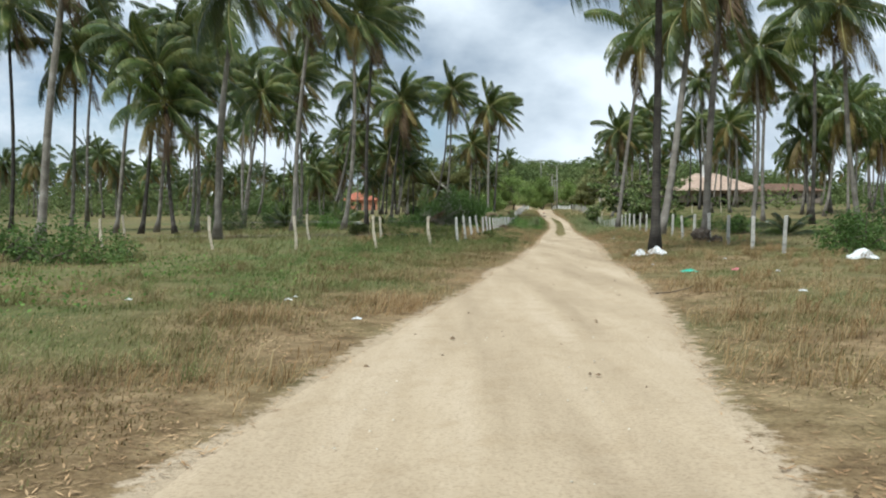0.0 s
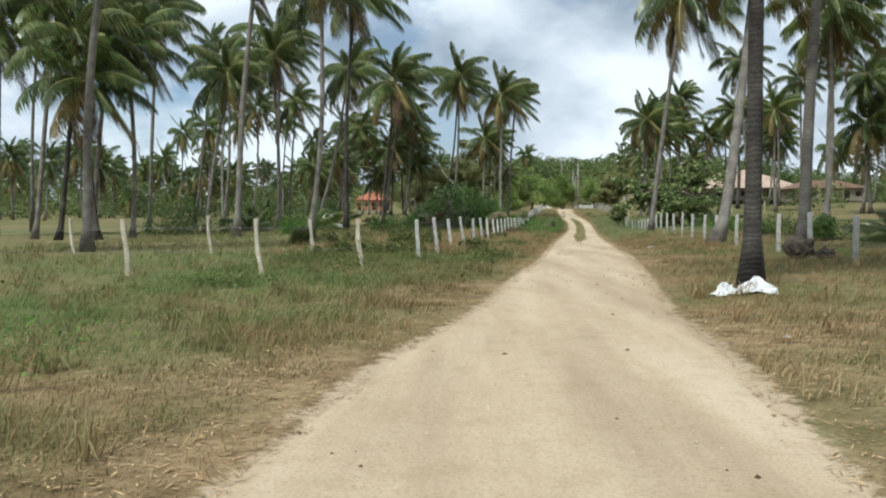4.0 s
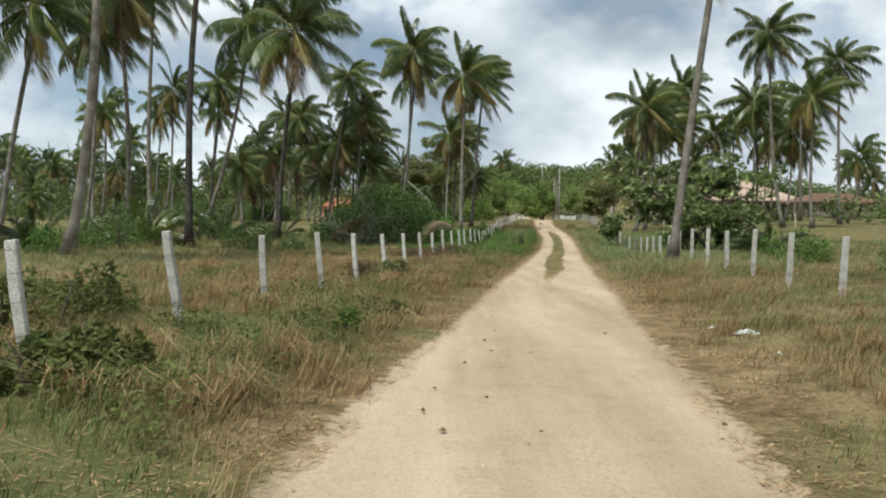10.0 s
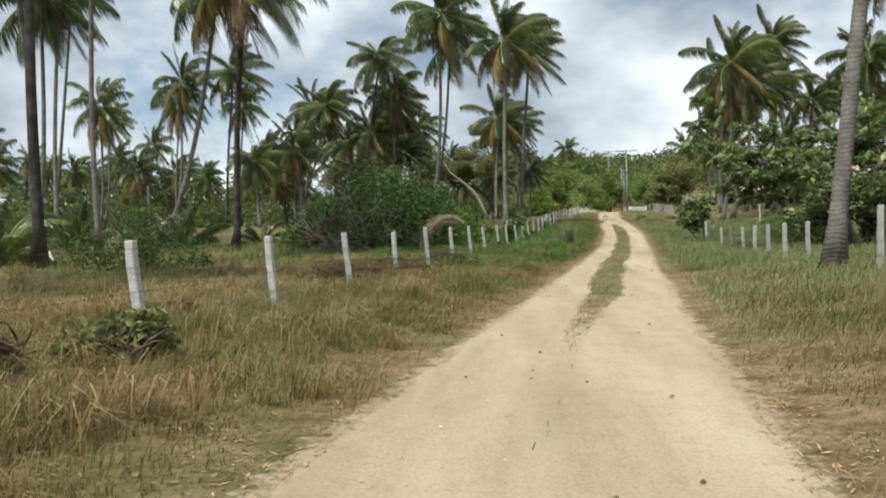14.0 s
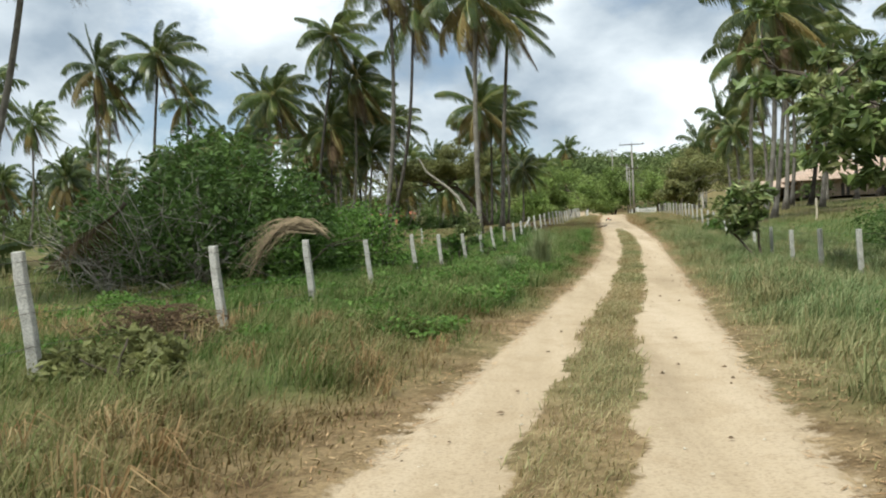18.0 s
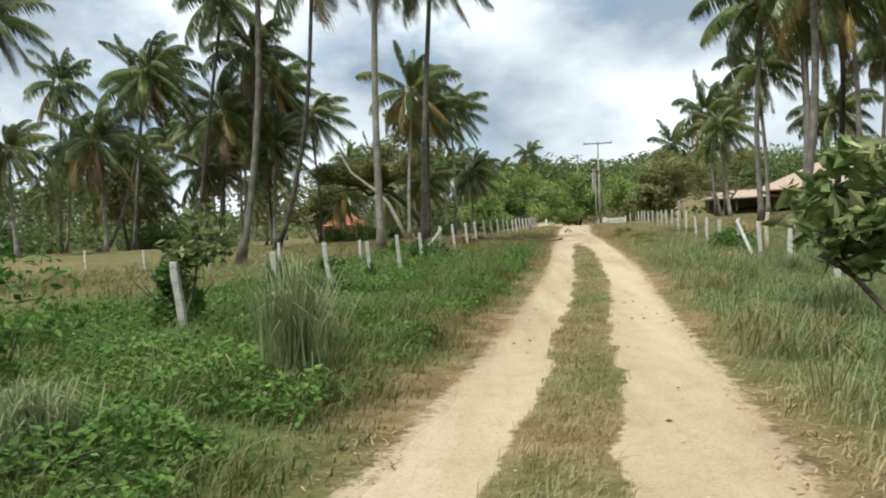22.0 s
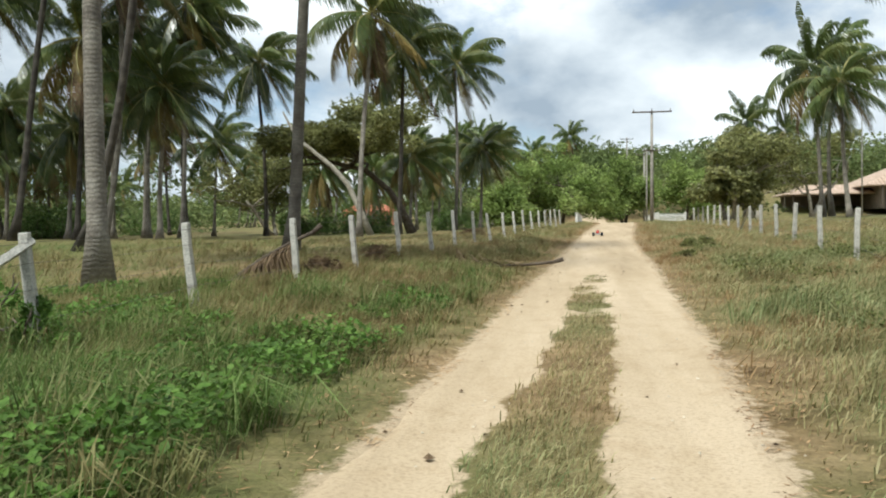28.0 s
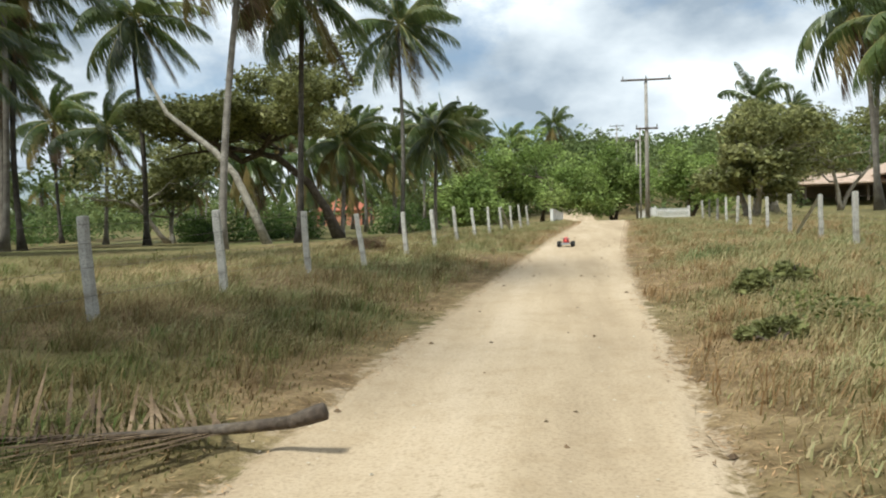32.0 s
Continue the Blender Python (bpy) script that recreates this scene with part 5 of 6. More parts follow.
# ---- houses ----
# clay tile darkened to a dim brown: the roof's shade is in the colour
M_SHADED_TILE = material("shaded_clay_tile", [(0.3, (0.13, 0.08, 0.055)), (0.7, (0.22, 0.135, 0.09))], 1.0, 0.85, 0.3, 18.0, random_by="object", spread=0.15)
def hip_roof(w, d, h, over, mat, name="roof", ridge=None):
    bm = bmesh.new()
    x, y = w / 2 + over, d / 2 + over
    rx = ridge or max(w / 2 - d / 2, 0.6)
    v = [bm.verts.new(c) for c in [(-x, -y, 0), (x, -y, 0), (x, y, 0), (-x, y, 0), (-rx, 0, h), (rx, 0, h), (-x, -y, -0.16), (x, -y, -0.16), (x, y, -0.16), (-x, y, -0.16)]]
    for f in [(0, 1, 5, 4), (1, 2, 5), (2, 3, 4, 5), (3, 0, 4), (0, 6, 7, 1), (1, 7, 8, 2), (2, 8, 9, 3), (3, 9, 6, 0), (9, 8, 7, 6)]:
        bm.faces.new([v[k] for k in f])
    return from_bm(name, bm, mat)


def tile_rows(root_part, w, d, h, over, mat, step=0.9, ridge=None):
    """Ridges of half-round tiles down the front slope of a hip roof, as pieces of the roof."""
    x, y = w / 2 + over, d / 2 + over
    rx = ridge or max(w / 2 - d / 2, 0.6)
    n = int(2 * x / step)
    for k in range(n + 1):
        px = -x + 0.3 + k * (2 * x - 0.6) / n
        top = 1.0 if abs(px) < rx else max(0.05, (x - abs(px)) / (x - rx))
        a, b = np.array([px, -y, 0.03]), np.array([px, -y + y * top, h * top + 0.03])
        v, f = tube_arrays(np.array([a, (a + b) / 2, b]), [0.06, 0.06, 0.06], 6)
        part("roof_ridge", soup("roof_ridge", v, f, mat), root_part)


def house(name, label, x, y, w, d, wall_h, roof_h, wall_mat, roof_mat, turn=0.0, over=0.8, lift=0.0, openings=4, chimney=False, porch=False, ridge=None):
    root = new(name)
    root.location = (x, y, gz(x, y) + lift - 0.1)
    root.rotation_euler = (0, 0, radians(turn))
    tagged(root, label, "house")
    t = 0.22
    segs = []
    ow = w / openings
    # the front wall in piers and lintels round real openings
    for k in range(openings):
        cx = -w / 2 + ow * (k + 0.5)
        for sx in (-1, 1):
            segs.append(((cx + sx * ow * 0.375, -d / 2, 0), (ow * 0.25, t, wall_h)))
        segs.append(((cx, -d / 2, wall_h * 0.74), (ow * 0.5, t, wall_h * 0.26)))
        if k % 2:
            segs.append(((cx, -d / 2, 0), (ow * 0.5, t, wall_h * 0.36)))
        # a near-black panel stands in for the indoor shade behind each opening
        part("window", from_bm("window", box((ow * 0.48, 0.05, wall_h * (0.38 if k % 2 else 0.74)), 0.01), M_DARK), root, "dark panel in place of the unlit room behind", Matrix.Translation((cx, -d / 2 + 0.2, wall_h * (0.36 if k % 2 else 0.0))))
    segs += [((0, d / 2, 0), (w, t, wall_h)), ((-w / 2, 0, 0), (t, d - t, wall_h)), ((w / 2, 0, 0), (t, d - t, wall_h))]
    gr = []
    for c, s in segs:
        bm = box(s, 0.0)
        gr.append((np.array([v.co + Vector(c) for v in bm.verts]), [np.array([[v.index for v in f.verts] for f in bm.faces])]))
        bm.free()
    v, f = join_arrays(gr)
    part("wall", soup("wall", v, f, wall_mat), root)
    rf = part("roof", hip_roof(w, d, roof_h, over, roof_mat, "roof", ridge), root, "hipped clay tile roof", Matrix.Translation((0, 0, wall_h + 0.1)))
    tile_rows(rf, w, d, roof_h, over, roof_mat, 0.62, ridge)
    if chimney:
        part("chimney", from_bm("chimney", box((1.7, 1.7, 4.2), 0.05, 0.9), M_WHITE), root, "white rendered chimney block", Matrix.Translation((-w * 0.02, -d * 0.12, wall_h + roof_h * 0.72)))
    if porch:
        for k in range(7):
            part("porch_post", from_bm("porch_post", box((0.28, 0.28, wall_h), 0.03), M_BARK), root, "", Matrix.Translation((-w / 2 - 0.2 + k * (w + 0.4) / 6, -d / 2 - over * 0.85, 0)))
    return root


# house and veranda walls carry the deep porch shade in their colour
big_house = house("large_house", "large house with a hipped pale clay tile roof and white chimney", 76.0, 250.0, 24.0, 15.0, 3.4, 5.2, M_SHADED_WALL, M_TILE, -3.0, 2.6, 0.1, 7, True, True, 3.0)
part("veranda_roof", hip_roof(13.0, 9.0, 1.5, 0.8, M_TILE, "veranda_roof", 3.5), big_house, "low tiled roof over an open veranda", Matrix.Translation((-17.6, -1.0, 2.5)))
for k in range(4):
    part("veranda_post", from_bm("veranda_post", box((0.3, 0.3, 2.6), 0.03), M_BARK), big_house, "", Matrix.Translation((-23.6 + 4.0 * k, -5.2, 0)))
part("veranda_wall", from_bm("veranda_wall", box((12.4, 0.2, 2.5), 0.0), M_SHADED_WALL), big_house, "", Matrix.Translation((-17.6, 3.0, 0)))
# roof and walls here are coloured as they look in shade
house("low_house", "low house with tile roof and walls coloured dim brown as in shade", 84.64, 213.70, 16.0, 8.0, 3.0, 1.9, M_SHADED_WALL, M_SHADED_TILE, 6.0, 0.9, 1.0, 6)
house("orange_house", "orange house with a clay tile roof far behind the palms", -40.43, 363.61, 15.0, 11.0, 4.2, 3.4, M_RED_WALL, M_RED_TILE, 6.0, 1.0, 0.2, 5)

# ---- walls and gate at the end of the track ----
def low_wall(x0, y0, x1, y1, h, label):
    root = new("low_wall")
    zz = min(gz(x0, y0), gz(x1, y1))
    root.location = (x0, y0, zz - 0.1)
    tagged(root, label, "wall", kind="structure")
    d = Vector((x1 - x0, y1 - y0, 0))
    bm = box((d.length, 0.18, h + 0.1), 0.015)
    part("masonry", from_bm("masonry", bm, M_WHITE), root, m=Matrix.Rotation(math.atan2(d.y, d.x), 4, "Z") @ Matrix.Translation((d.length / 2, 0, 0)))
    bm = box((d.length + 0.05, 0.26, 0.08), 0.01)
    part("coping", from_bm("coping", bm, M_WHITE), root, m=Matrix.Rotation(math.atan2(d.y, d.x), 4, "Z") @ Matrix.Translation((d.length / 2, 0, h + 0.1)))
    return root


low_wall(17.27, 182.66, 18.37, 203.38, 0.9, "low whitewashed wall beside the end of the track")
low_wall(25.2, 193.5, 26.6, 215.81, 0.9, "low whitewashed wall past the utility pole")


def picket_gate(x, y, w, h, turn):
    root = new("picket_gate")
    root.location = (x, y, gz(x, y))
    root.rotation_euler = (0, 0, turn)
    tagged(root, "white painted picket gate standing shut by the fence", "gate")
    n = int(w / 0.16)
    me = from_bm("picket", box((0.09, 0.025, h), 0.006), M_WHITE)
    for k in range(n):
        part("picket", me, root, m=Matrix.Translation((-w / 2 + 0.08 + k * (w - 0.16) / (n - 1), 0, 0.04)))
    for z in (0.22, h - 0.18):
        part("rail", from_bm("rail", box((w, 0.04, 0.08), 0.006), M_WHITE), root, m=Matrix.Translation((0, 0.034, z)))
    for s in (-1, 1):
        part("gate_post", from_bm("gate_post", box((0.14, 0.14, h + 0.25), 0.01), M_WHITE), root, m=Matrix.Translation((s * (w / 2 + 0.08), 0, -0.05)))
    return root


picket_gate(26.5, 192.6, 2.4, 0.85, 0.1)


def roadside_pole(x, y, h, label, arms, seed):
    root = new("utility_pole")
    root.location = (x, y, gz(x, y) - 0.2)
    tagged(root, label, "utility pole")
    v, f = tube_arrays(np.array([(0, 0, 0), (0.02, 0, h * 0.5), (0.03, 0, h)]), [0.17, 0.135, 0.10] if arms else [0.085, 0.07, 0.055], 10)
    part("pole", soup("pole", v, f, M_POLE, True), root)
    for z, w in arms:
        arm = part("crossarm", from_bm("crossarm", box((w, 0.11, 0.12), 0.01), M_BARK), root, "wooden crossarm", Matrix.Translation((0.03, -0.14, z)))
        for k in range(3 if w > 1.2 else 2):
            px = (-0.46 + 0.46 * k) * w if w > 1.2 else (-0.4 + 0.8 * k) * w
            vv, ff = tube_arrays(np.array([(0, 0, 0.12), (0, 0, 0.2), (0, 0, 0.26), (0, 0, 0.36)]), [0.02, 0.06, 0.05, 0.03], 8)
            part("insulator", soup("insulator", vv, ff, M_STEEL, True), arm, m=Matrix.Translation((px, 0, 0)))
    return root


roadside_pole(23.9, 186.0, 9.85, "grey concrete utility pole with two wooden crossarms beside the track", ((9.75, 3.4), (6.4, 1.5)), 1)
roadside_pole(24.05, 191.5, 7.2, "thin bare pole standing close behind the utility pole", (), 4)
roadside_pole(27.97, 230.34, 10.0, "thinner utility pole farther along the track", ((9.6, 2.4),), 2)
roadside_pole(29.22, 271.87, 10.0, "distant utility pole before the wooded hill", ((9.6, 2.4),), 3)


def lamp_post(x, y, h, label):
    root = new("lamp_post")
    root.location = (x, y, gz(x, y) - 0.1)
    tagged(root, label, "lamp post")
    v, f = tube_arrays(np.array([(0, 0, 0), (0, 0, h * 0.5), (0, 0, h)]), [0.09, 0.07, 0.05], 8)
    part("pole", soup("pole", v, f, M_POLE, True), root)
    bm = box((0.3, 0.5, 0.42), 0.06, 0.7)
    part("lantern", from_bm("lantern", bm, M_GREYPLASTIC), root, "", Matrix.Translation((0, 0, h)))
    return root


lamp_post(50.61, 212.67, 17.5, "tall slim lamp post standing among the trees")
roadside_pole(-20.1, 110.5, 4.6, "pale bare pole standing among the palms", (), 5)

# ---- things on the ground ----
def fallen_frond(x, y, turn, length, label, pitch=0.0, lift=0.03, seed=1, leaf_by=0.8, dry=None):
    """A dead palm frond on the ground: a curved brown midrib with dry leaflets and a broad foot."""
    rng = np.random.default_rng(seed)
    root = new("fallen_frond")
    root.matrix_basis = Matrix.Translation((x, y, gz(x, y) + lift)) @ Euler((0, radians(pitch), turn), "XYZ").to_matrix().to_4x4()
    tagged(root, label, "palm frond")
    rib, leaf = frond_arrays(rng, length, -14 if pitch == 0 else 18, 0.05 if pitch == 0 else 0.95, 44 if pitch == 0 else 70, leaf_by, 1.2, 0.028)
    v = leaf[0].copy()
    if pitch == 0:
        up = rng.uniform(0, 1, len(v) // 5) * 0.55 * np.tile(np.linspace(0.1, 1.0, len(v) // 10), 2)
        v[:, 2] = 0.05 + (up[:, None] * np.array([0, 0, 0.5, 0.5, 1.0])).ravel()
    part("leaflet_fringe", soup("leaflet_fringe", v, leaf[1], dry or M_FROND_DEAD), root)
    k = 9
    pts = rib[0].reshape(k, 4, 3).mean(1)
    if pitch == 0:
        pts[:, 2] = 0.012 + 0.10 * np.linspace(1, 0, k) ** 3 + 0.05 * np.linspace(0, 1, k) ** 3
    vv, ff = tube_arrays(pts, np.linspace(0.04, 0.01, k), 6)
    part("midrib", soup("midrib", vv, ff, dry or M_BARK, True), root, "dark curved midrib")
    vv, ff = tube_arrays(np.array([pts[0] + (-0.22, 0, 0.07), pts[0] + (-0.1, 0, 0.03), pts[0]]), [0.055, 0.05, 0.04], 6)
    part("frond_foot", soup("frond_foot", vv, ff, M_BARK, True), root)
    return root


fallen_frond(15.3, 131.7, math.pi - 0.02, 2.4, "dead brown palm frond lying at the edge of the track", lift=0.07, seed=3, leaf_by=2.3)
fallen_frond(10.50, 127.31, math.pi + 0.4, 2.3, "dry palm frond propped against a fence post", pitch=24, lift=0.85, seed=4, leaf_by=1.5)
fallen_frond(0.47, 86.10, 2.6, 3.0, "dead frond caught in the thicket", pitch=20, lift=2.0, seed=6, leaf_by=1.4)


def arched_dry_frond(x, y, z, seed):
    """A withered frond hung over the fence: a bundle of straw-coloured leaflets that rises, bends over and hangs down."""
    rng = np.random.default_rng(seed)
    root = new("hanging_dry_frond")
    root.location = (x, y, z)
    tagged(root, "withered straw-coloured palm frond arched over and hanging down", "palm frond")
    arc = np.array([(0.25, 0.1, -0.25), (0.0, 0, 0.0), (-0.35, 0, 0.16), (-0.75, 0, 0.10), (-1.1, 0.02, -0.2), (-1.45, 0.05, -0.7), (-1.75, 0.08, -1.2)])
    v, f = tube_arrays(arc, np.linspace(0.035, 0.012, len(arc)), 6)
    part("midrib", soup("midrib", v, f, M_STRAW, True), root)
    q = np.linspace(0, 1, len(arc))
    verts, quads = [], []
    for k in range(170):
        a = rng.uniform(0.05, 0.55)
        b = min(1.0, a + rng.uniform(0.3, 0.6))
        off = rng.normal(size=3) * (0.06, 0.06, 0.05)
        fan = rng.normal(size=3) * (0.12, 0.12, 0.08)
        pts = [np.array([np.interp(u, q, arc[:, c]) for c in range(3)]) + off + fan * w for u, w in ((a, 0.3), ((a + b) / 2, 0.8), (b, 1.6))]
        wd = np.array([0, 0.5, 0.6]) * rng.uniform(0.008, 0.02)
        n = len(verts)
        for p, w in zip(pts, (0.8, 1.0, 0.3)):
            verts += [p - wd * w, p + wd * w]
        quads += [(n, n + 1, n + 3, n + 2), (n + 2, n + 3, n + 5, n + 4)]
    part("leaflet_fringe", soup("leaflet_fringe", np.array(verts), [np.array(quads)], M_STRAW), root)
    return root


arched_dry_frond(5.4, 85.2, 1.6, 5)


def root_mass(x, y, r, h, seed):
    """A dark lump of matted roots and husk at the foot of a palm."""
    rng = np.random.default_rng(seed)
    bm = bmesh.new()
    bmesh.ops.create_icosphere(bm, subdivisions=3, radius=1.0)
    for v in bm.verts:
        k = 1 + 0.22 * math.sin(v.co.x * 5 + 1) * math.sin(v.co.y * 6) + 0.08 * rng.normal()
        v.co = Vector((v.co.x * r * k, v.co.y * r * k, max(-0.05, (v.co.z * 0.5 + 0.45) * h * k)))
    ob = new("root_mass", from_bm("root_mass", bm, M_BARK, False))
    ob.location = (x, y, gz(x, y))
    return tagged(ob, "dark lump of matted roots at the foot of a palm", "root mass")


root_mass(11.58, 35.0, 0.36, 0.62, 8)
root_mass(12.1, 34.6, 0.25, 0.28, 9)


def brush_heap(x, y, r, h, seed, label):
    """A heap of dry twigs and torn leaflets."""
    rng = np.random.default_rng(seed)
    root = new("brush_heap")
    root.location = (x, y, gz(x, y))
    tagged(root, label, "brush heap")
    gr = []
    for k in range(60 if r < 0.6 else 150):
        a = rng.uniform(0, 6.28)
        c = np.array([rng.normal() * r * 0.45, rng.normal() * r * 0.45, rng.uniform(0.03, h)])
        d = np.array([math.cos(a), math.sin(a), rng.uniform(-0.3, 0.3)]) * r * rng.uniform(0.4, 0.9)
        gr.append(tube_arrays(np.array([c - d / 2, c + (0, 0, 0.05), c + d / 2]), [0.006, 0.005, 0.003], 4, False))
    v, f = join_arrays(gr)
    tagged(part("brushwood", soup("brushwood", v, f, M_FROND_DEAD), root), "dry grey-brown brushwood", "", kind="stuff")
    c = rng.normal(size=(700, 3)) * (r * 0.45, r * 0.45, h * 0.4)
    c[:, 2] = np.abs(c[:, 2])
    v, f = leaf_arrays(rng, c, 0.26, 0.09)
    part("dry_foliage", soup("dry_foliage", v, f, M_FROND_DEAD), root)
    return root


brush_heap(3.46, 57.44, 0.28, 0.3, 1, "dark heap of dry brush at the foot of a fence post")
brush_heap(4.2, 68.9, 0.95, 0.55, 2, "heap of dry brush among the grass by the fence")
brush_heap(5.0, 71.6, 0.85, 0.5, 3, "tangle of dead twigs under the fence")
brush_heap(5.5, 77.2, 0.7, 0.45, 10, "brown pile of dead fronds against the fence")
brush_heap(10.61, 127.52, 0.32, 0.3, 4, "dark clump of dead leaves by a fence post")
brush_heap(10.99, 131.02, 0.28, 0.3, 5, "small heap of dry leaves by the fence")
brush_heap(9.97, 135.70, 0.35, 0.2, 6, "low heap of dry brush in the grass")
brush_heap(8.31, 131.42, 0.4, 0.2, 7, "spread of dead twigs in the grass")
brush_heap(3.19, 62.05, 0.28, 0.15, 8, "brown patch of cut brush in the field")
brush_heap(11.37, 151.84, 0.6, 0.3, 9, "small brush pile by the fence")


def sheet_litter(name, label, x, y, size, mat, seed, h=0.2):
    """A crumpled piece of plastic."""
    rng = np.random.default_rng(seed)
    n = 12
    u = np.linspace(-0.5, 0.5, n)
    xx, yy = np.meshgrid(u * size, u * size * 0.6)
    r = np.sqrt((xx / size) ** 2 + (yy / size / 0.6) ** 2)
    zz = h * np.clip(1 - r * 1.7, 0, 1) * (0.6 + rng.uniform(0, 0.8, xx.shape)) + 0.01
    v = np.stack([xx + rng.normal(size=xx.shape) * size * 0.03, yy + rng.normal(size=xx.shape) * size * 0.03, zz], -1).reshape(-1, 3)
    i = np.arange(n - 1)[:, None] * n + np.arange(n - 1)[None, :]
    q = np.stack([i, i + 1, i + n + 1, i + n], -1).reshape(-1, 4)
    ob = new(name, soup(name, v, [q], mat))
    ob.location = (x, y, gz(x, y))
    ob.rotation_euler = (0, 0, rng.uniform(-0.5, 0.5))
    return tagged(ob, label, "litter")


sheet_litter("plastic_bag", "heap of white plastic bags at the foot of a dark palm", 7.62, 26.45, 0.7, M_BAG, 1, 0.24)
sheet_litter("plastic_bag", "small white plastic bag by the palm", 7.1, 26.4, 0.5, M_BAG, 2, 0.2)
sheet_litter("plastic_sheet", "torn green plastic sheet in the dry grass", 6.55, 18.8, 0.42, M_GREENBAG, 3, 0.07)
sheet_litter("plastic_wrapper", "pink plastic wrapper in the dry grass", 7.7, 19.0, 0.3, M_PINKBAG, 4, 0.06)
sheet_litter("plastic_wrapper", "small purple wrapper in the straw", 11.10, 41.54, 0.22, M_PINKBAG, 6, 0.05)
sheet_litter("plastic_sheet", "pale crumpled sheet beside a bush", 12.2, 22.2, 0.8, M_BAG, 5, 0.26)
for k, (x, y) in enumerate([(-1.63, 13.39), (-4.13, 12.50), (-1.63, 12.79), (6.34, 21.56), (8.04, 17.35), (9.84, 47.63), (9.73, 44.73), (19.36, 128.11), (6.92, 13.36), (12.92, 123.28), (8.76, 23.08), (-0.24, 10.48)]):
    sheet_litter("scrap", "scrap of pale litter on the verge", x, y, 0.08 + 0.03 * (k % 3), M_BAG, 20 + k, 0.03)


sheet_litter("plastic_tube", "flattened white plastic tube in the dry grass", 10.05, 46.7, 0.34, M_BAG, 41, 0.07)


def stick(x, y, turn, length, seed):
    rng = np.random.default_rng(seed)
    p, r = limb(rng, (0, 0, 0.02), (1, 0, 0), length, 0.010, 0.004, 0.25)
    p[:, 2] = np.abs(p[:, 2] - 0.02) + 0.02
    v, f = tube_arrays(p, r, 5)
    ob = new("stick", soup("stick", v, f, M_BARK, True))
    ob.location = (x, y, gz(x, y))
    ob.rotation_euler = (0, 0, turn)
    return tagged(ob, "dry brown stick lying beside the track", "stick")


stick(4.58, 13.87, 0.1, 1.1, 1)
stick(10.11, 154.93, 0.2, 1.3, 2)


def buggy(x, y, turn):
    """A large radio-controlled off-road buggy: tub, shell, four wheels on arms, wing and mast."""
    root = new("toy_buggy")
    root.location = (x, y, gz(x, y) - 0.015)
    root.rotation_euler = (0, 0, turn)
    tagged(root, "red radio-controlled off-road buggy with knobbly black tyres on the sand", "toy car")
    part("chassis", from_bm("chassis", box((0.17, 0.62, 0.05), 0.012), M_GREYPLASTIC), root, "", Matrix.Translation((0, 0, 0.085)))
    shell = part("shell", from_bm("shell", box((0.20, 0.44, 0.13), 0.03, 0.62), M_REDPAINT, True), root, "red shell", Matrix.Translation((0, 0.02, 0.13)))
    part("roof", from_bm("roof", box((0.13, 0.17, 0.03), 0.01, 0.8), M_REDPAINT), shell, "", Matrix.Translation((0, -0.04, 0.128)))
    part("windscreen", from_bm("windscreen", box((0.12, 0.03, 0.07), 0.005, 0.8), M_DARK), shell, "", Matrix.Translation((0, 0.085, 0.07)))
    part("wing", from_bm("wing", box((0.27, 0.10, 0.018), 0.006), M_GREYPLASTIC), root, "", Matrix.Translation((0, -0.31, 0.245)))
    for s in (-1, 1):
        part("wing_stay", from_bm("wing_stay", box((0.015, 0.03, 0.13), 0.003), M_GREYPLASTIC), root, "", Matrix.Translation((s * 0.06, -0.29, 0.12)))
    part("bumper", from_bm("bumper", box((0.26, 0.03, 0.05), 0.01), M_STEEL), root, "", Matrix.Translation((0, -0.37, 0.07)))
    for sx in (-1, 1):
        for yy in (-0.24, 0.25):
            part("arm", from_bm("arm", box((0.14, 0.05, 0.022), 0.004), M_GREYPLASTIC), root, "", Matrix.Translation((sx * 0.13, yy, 0.09)))
            bm = bmesh.new()
            bmesh.ops.create_cone(bm, segments=16, radius1=0.088, radius2=0.088, depth=0.095, cap_ends=True)
            bmesh.ops.bevel(bm, geom=[e for e in bm.edges], offset=0.01, segments=1, affect="EDGES")
            wheel = part("wheel", from_bm("wheel", bm, M_RUBBER, False), root, "black tyre", Matrix.Translation((sx * 0.205, yy, 0.09)) @ Matrix.Rotation(math.pi / 2, 4, "Y"))
            bm = bmesh.new()
            bmesh.ops.create_cone(bm, segments=12, radius1=0.05, radius2=0.04, depth=0.104, cap_ends=True)
            part("rim", from_bm("rim", bm, M_STEEL), wheel, "pale rim")
    v, f = tube_arrays(np.array([(0.06, -0.1, 0.2), (0.06, -0.12, 0.32), (0.06, -0.15, 0.45)]), [0.003, 0.003, 0.002], 4)
    part("aerial", soup("aerial", v, f, M_RUBBER), root)
    return root


buggy(17.45, 152.6, -0.1)

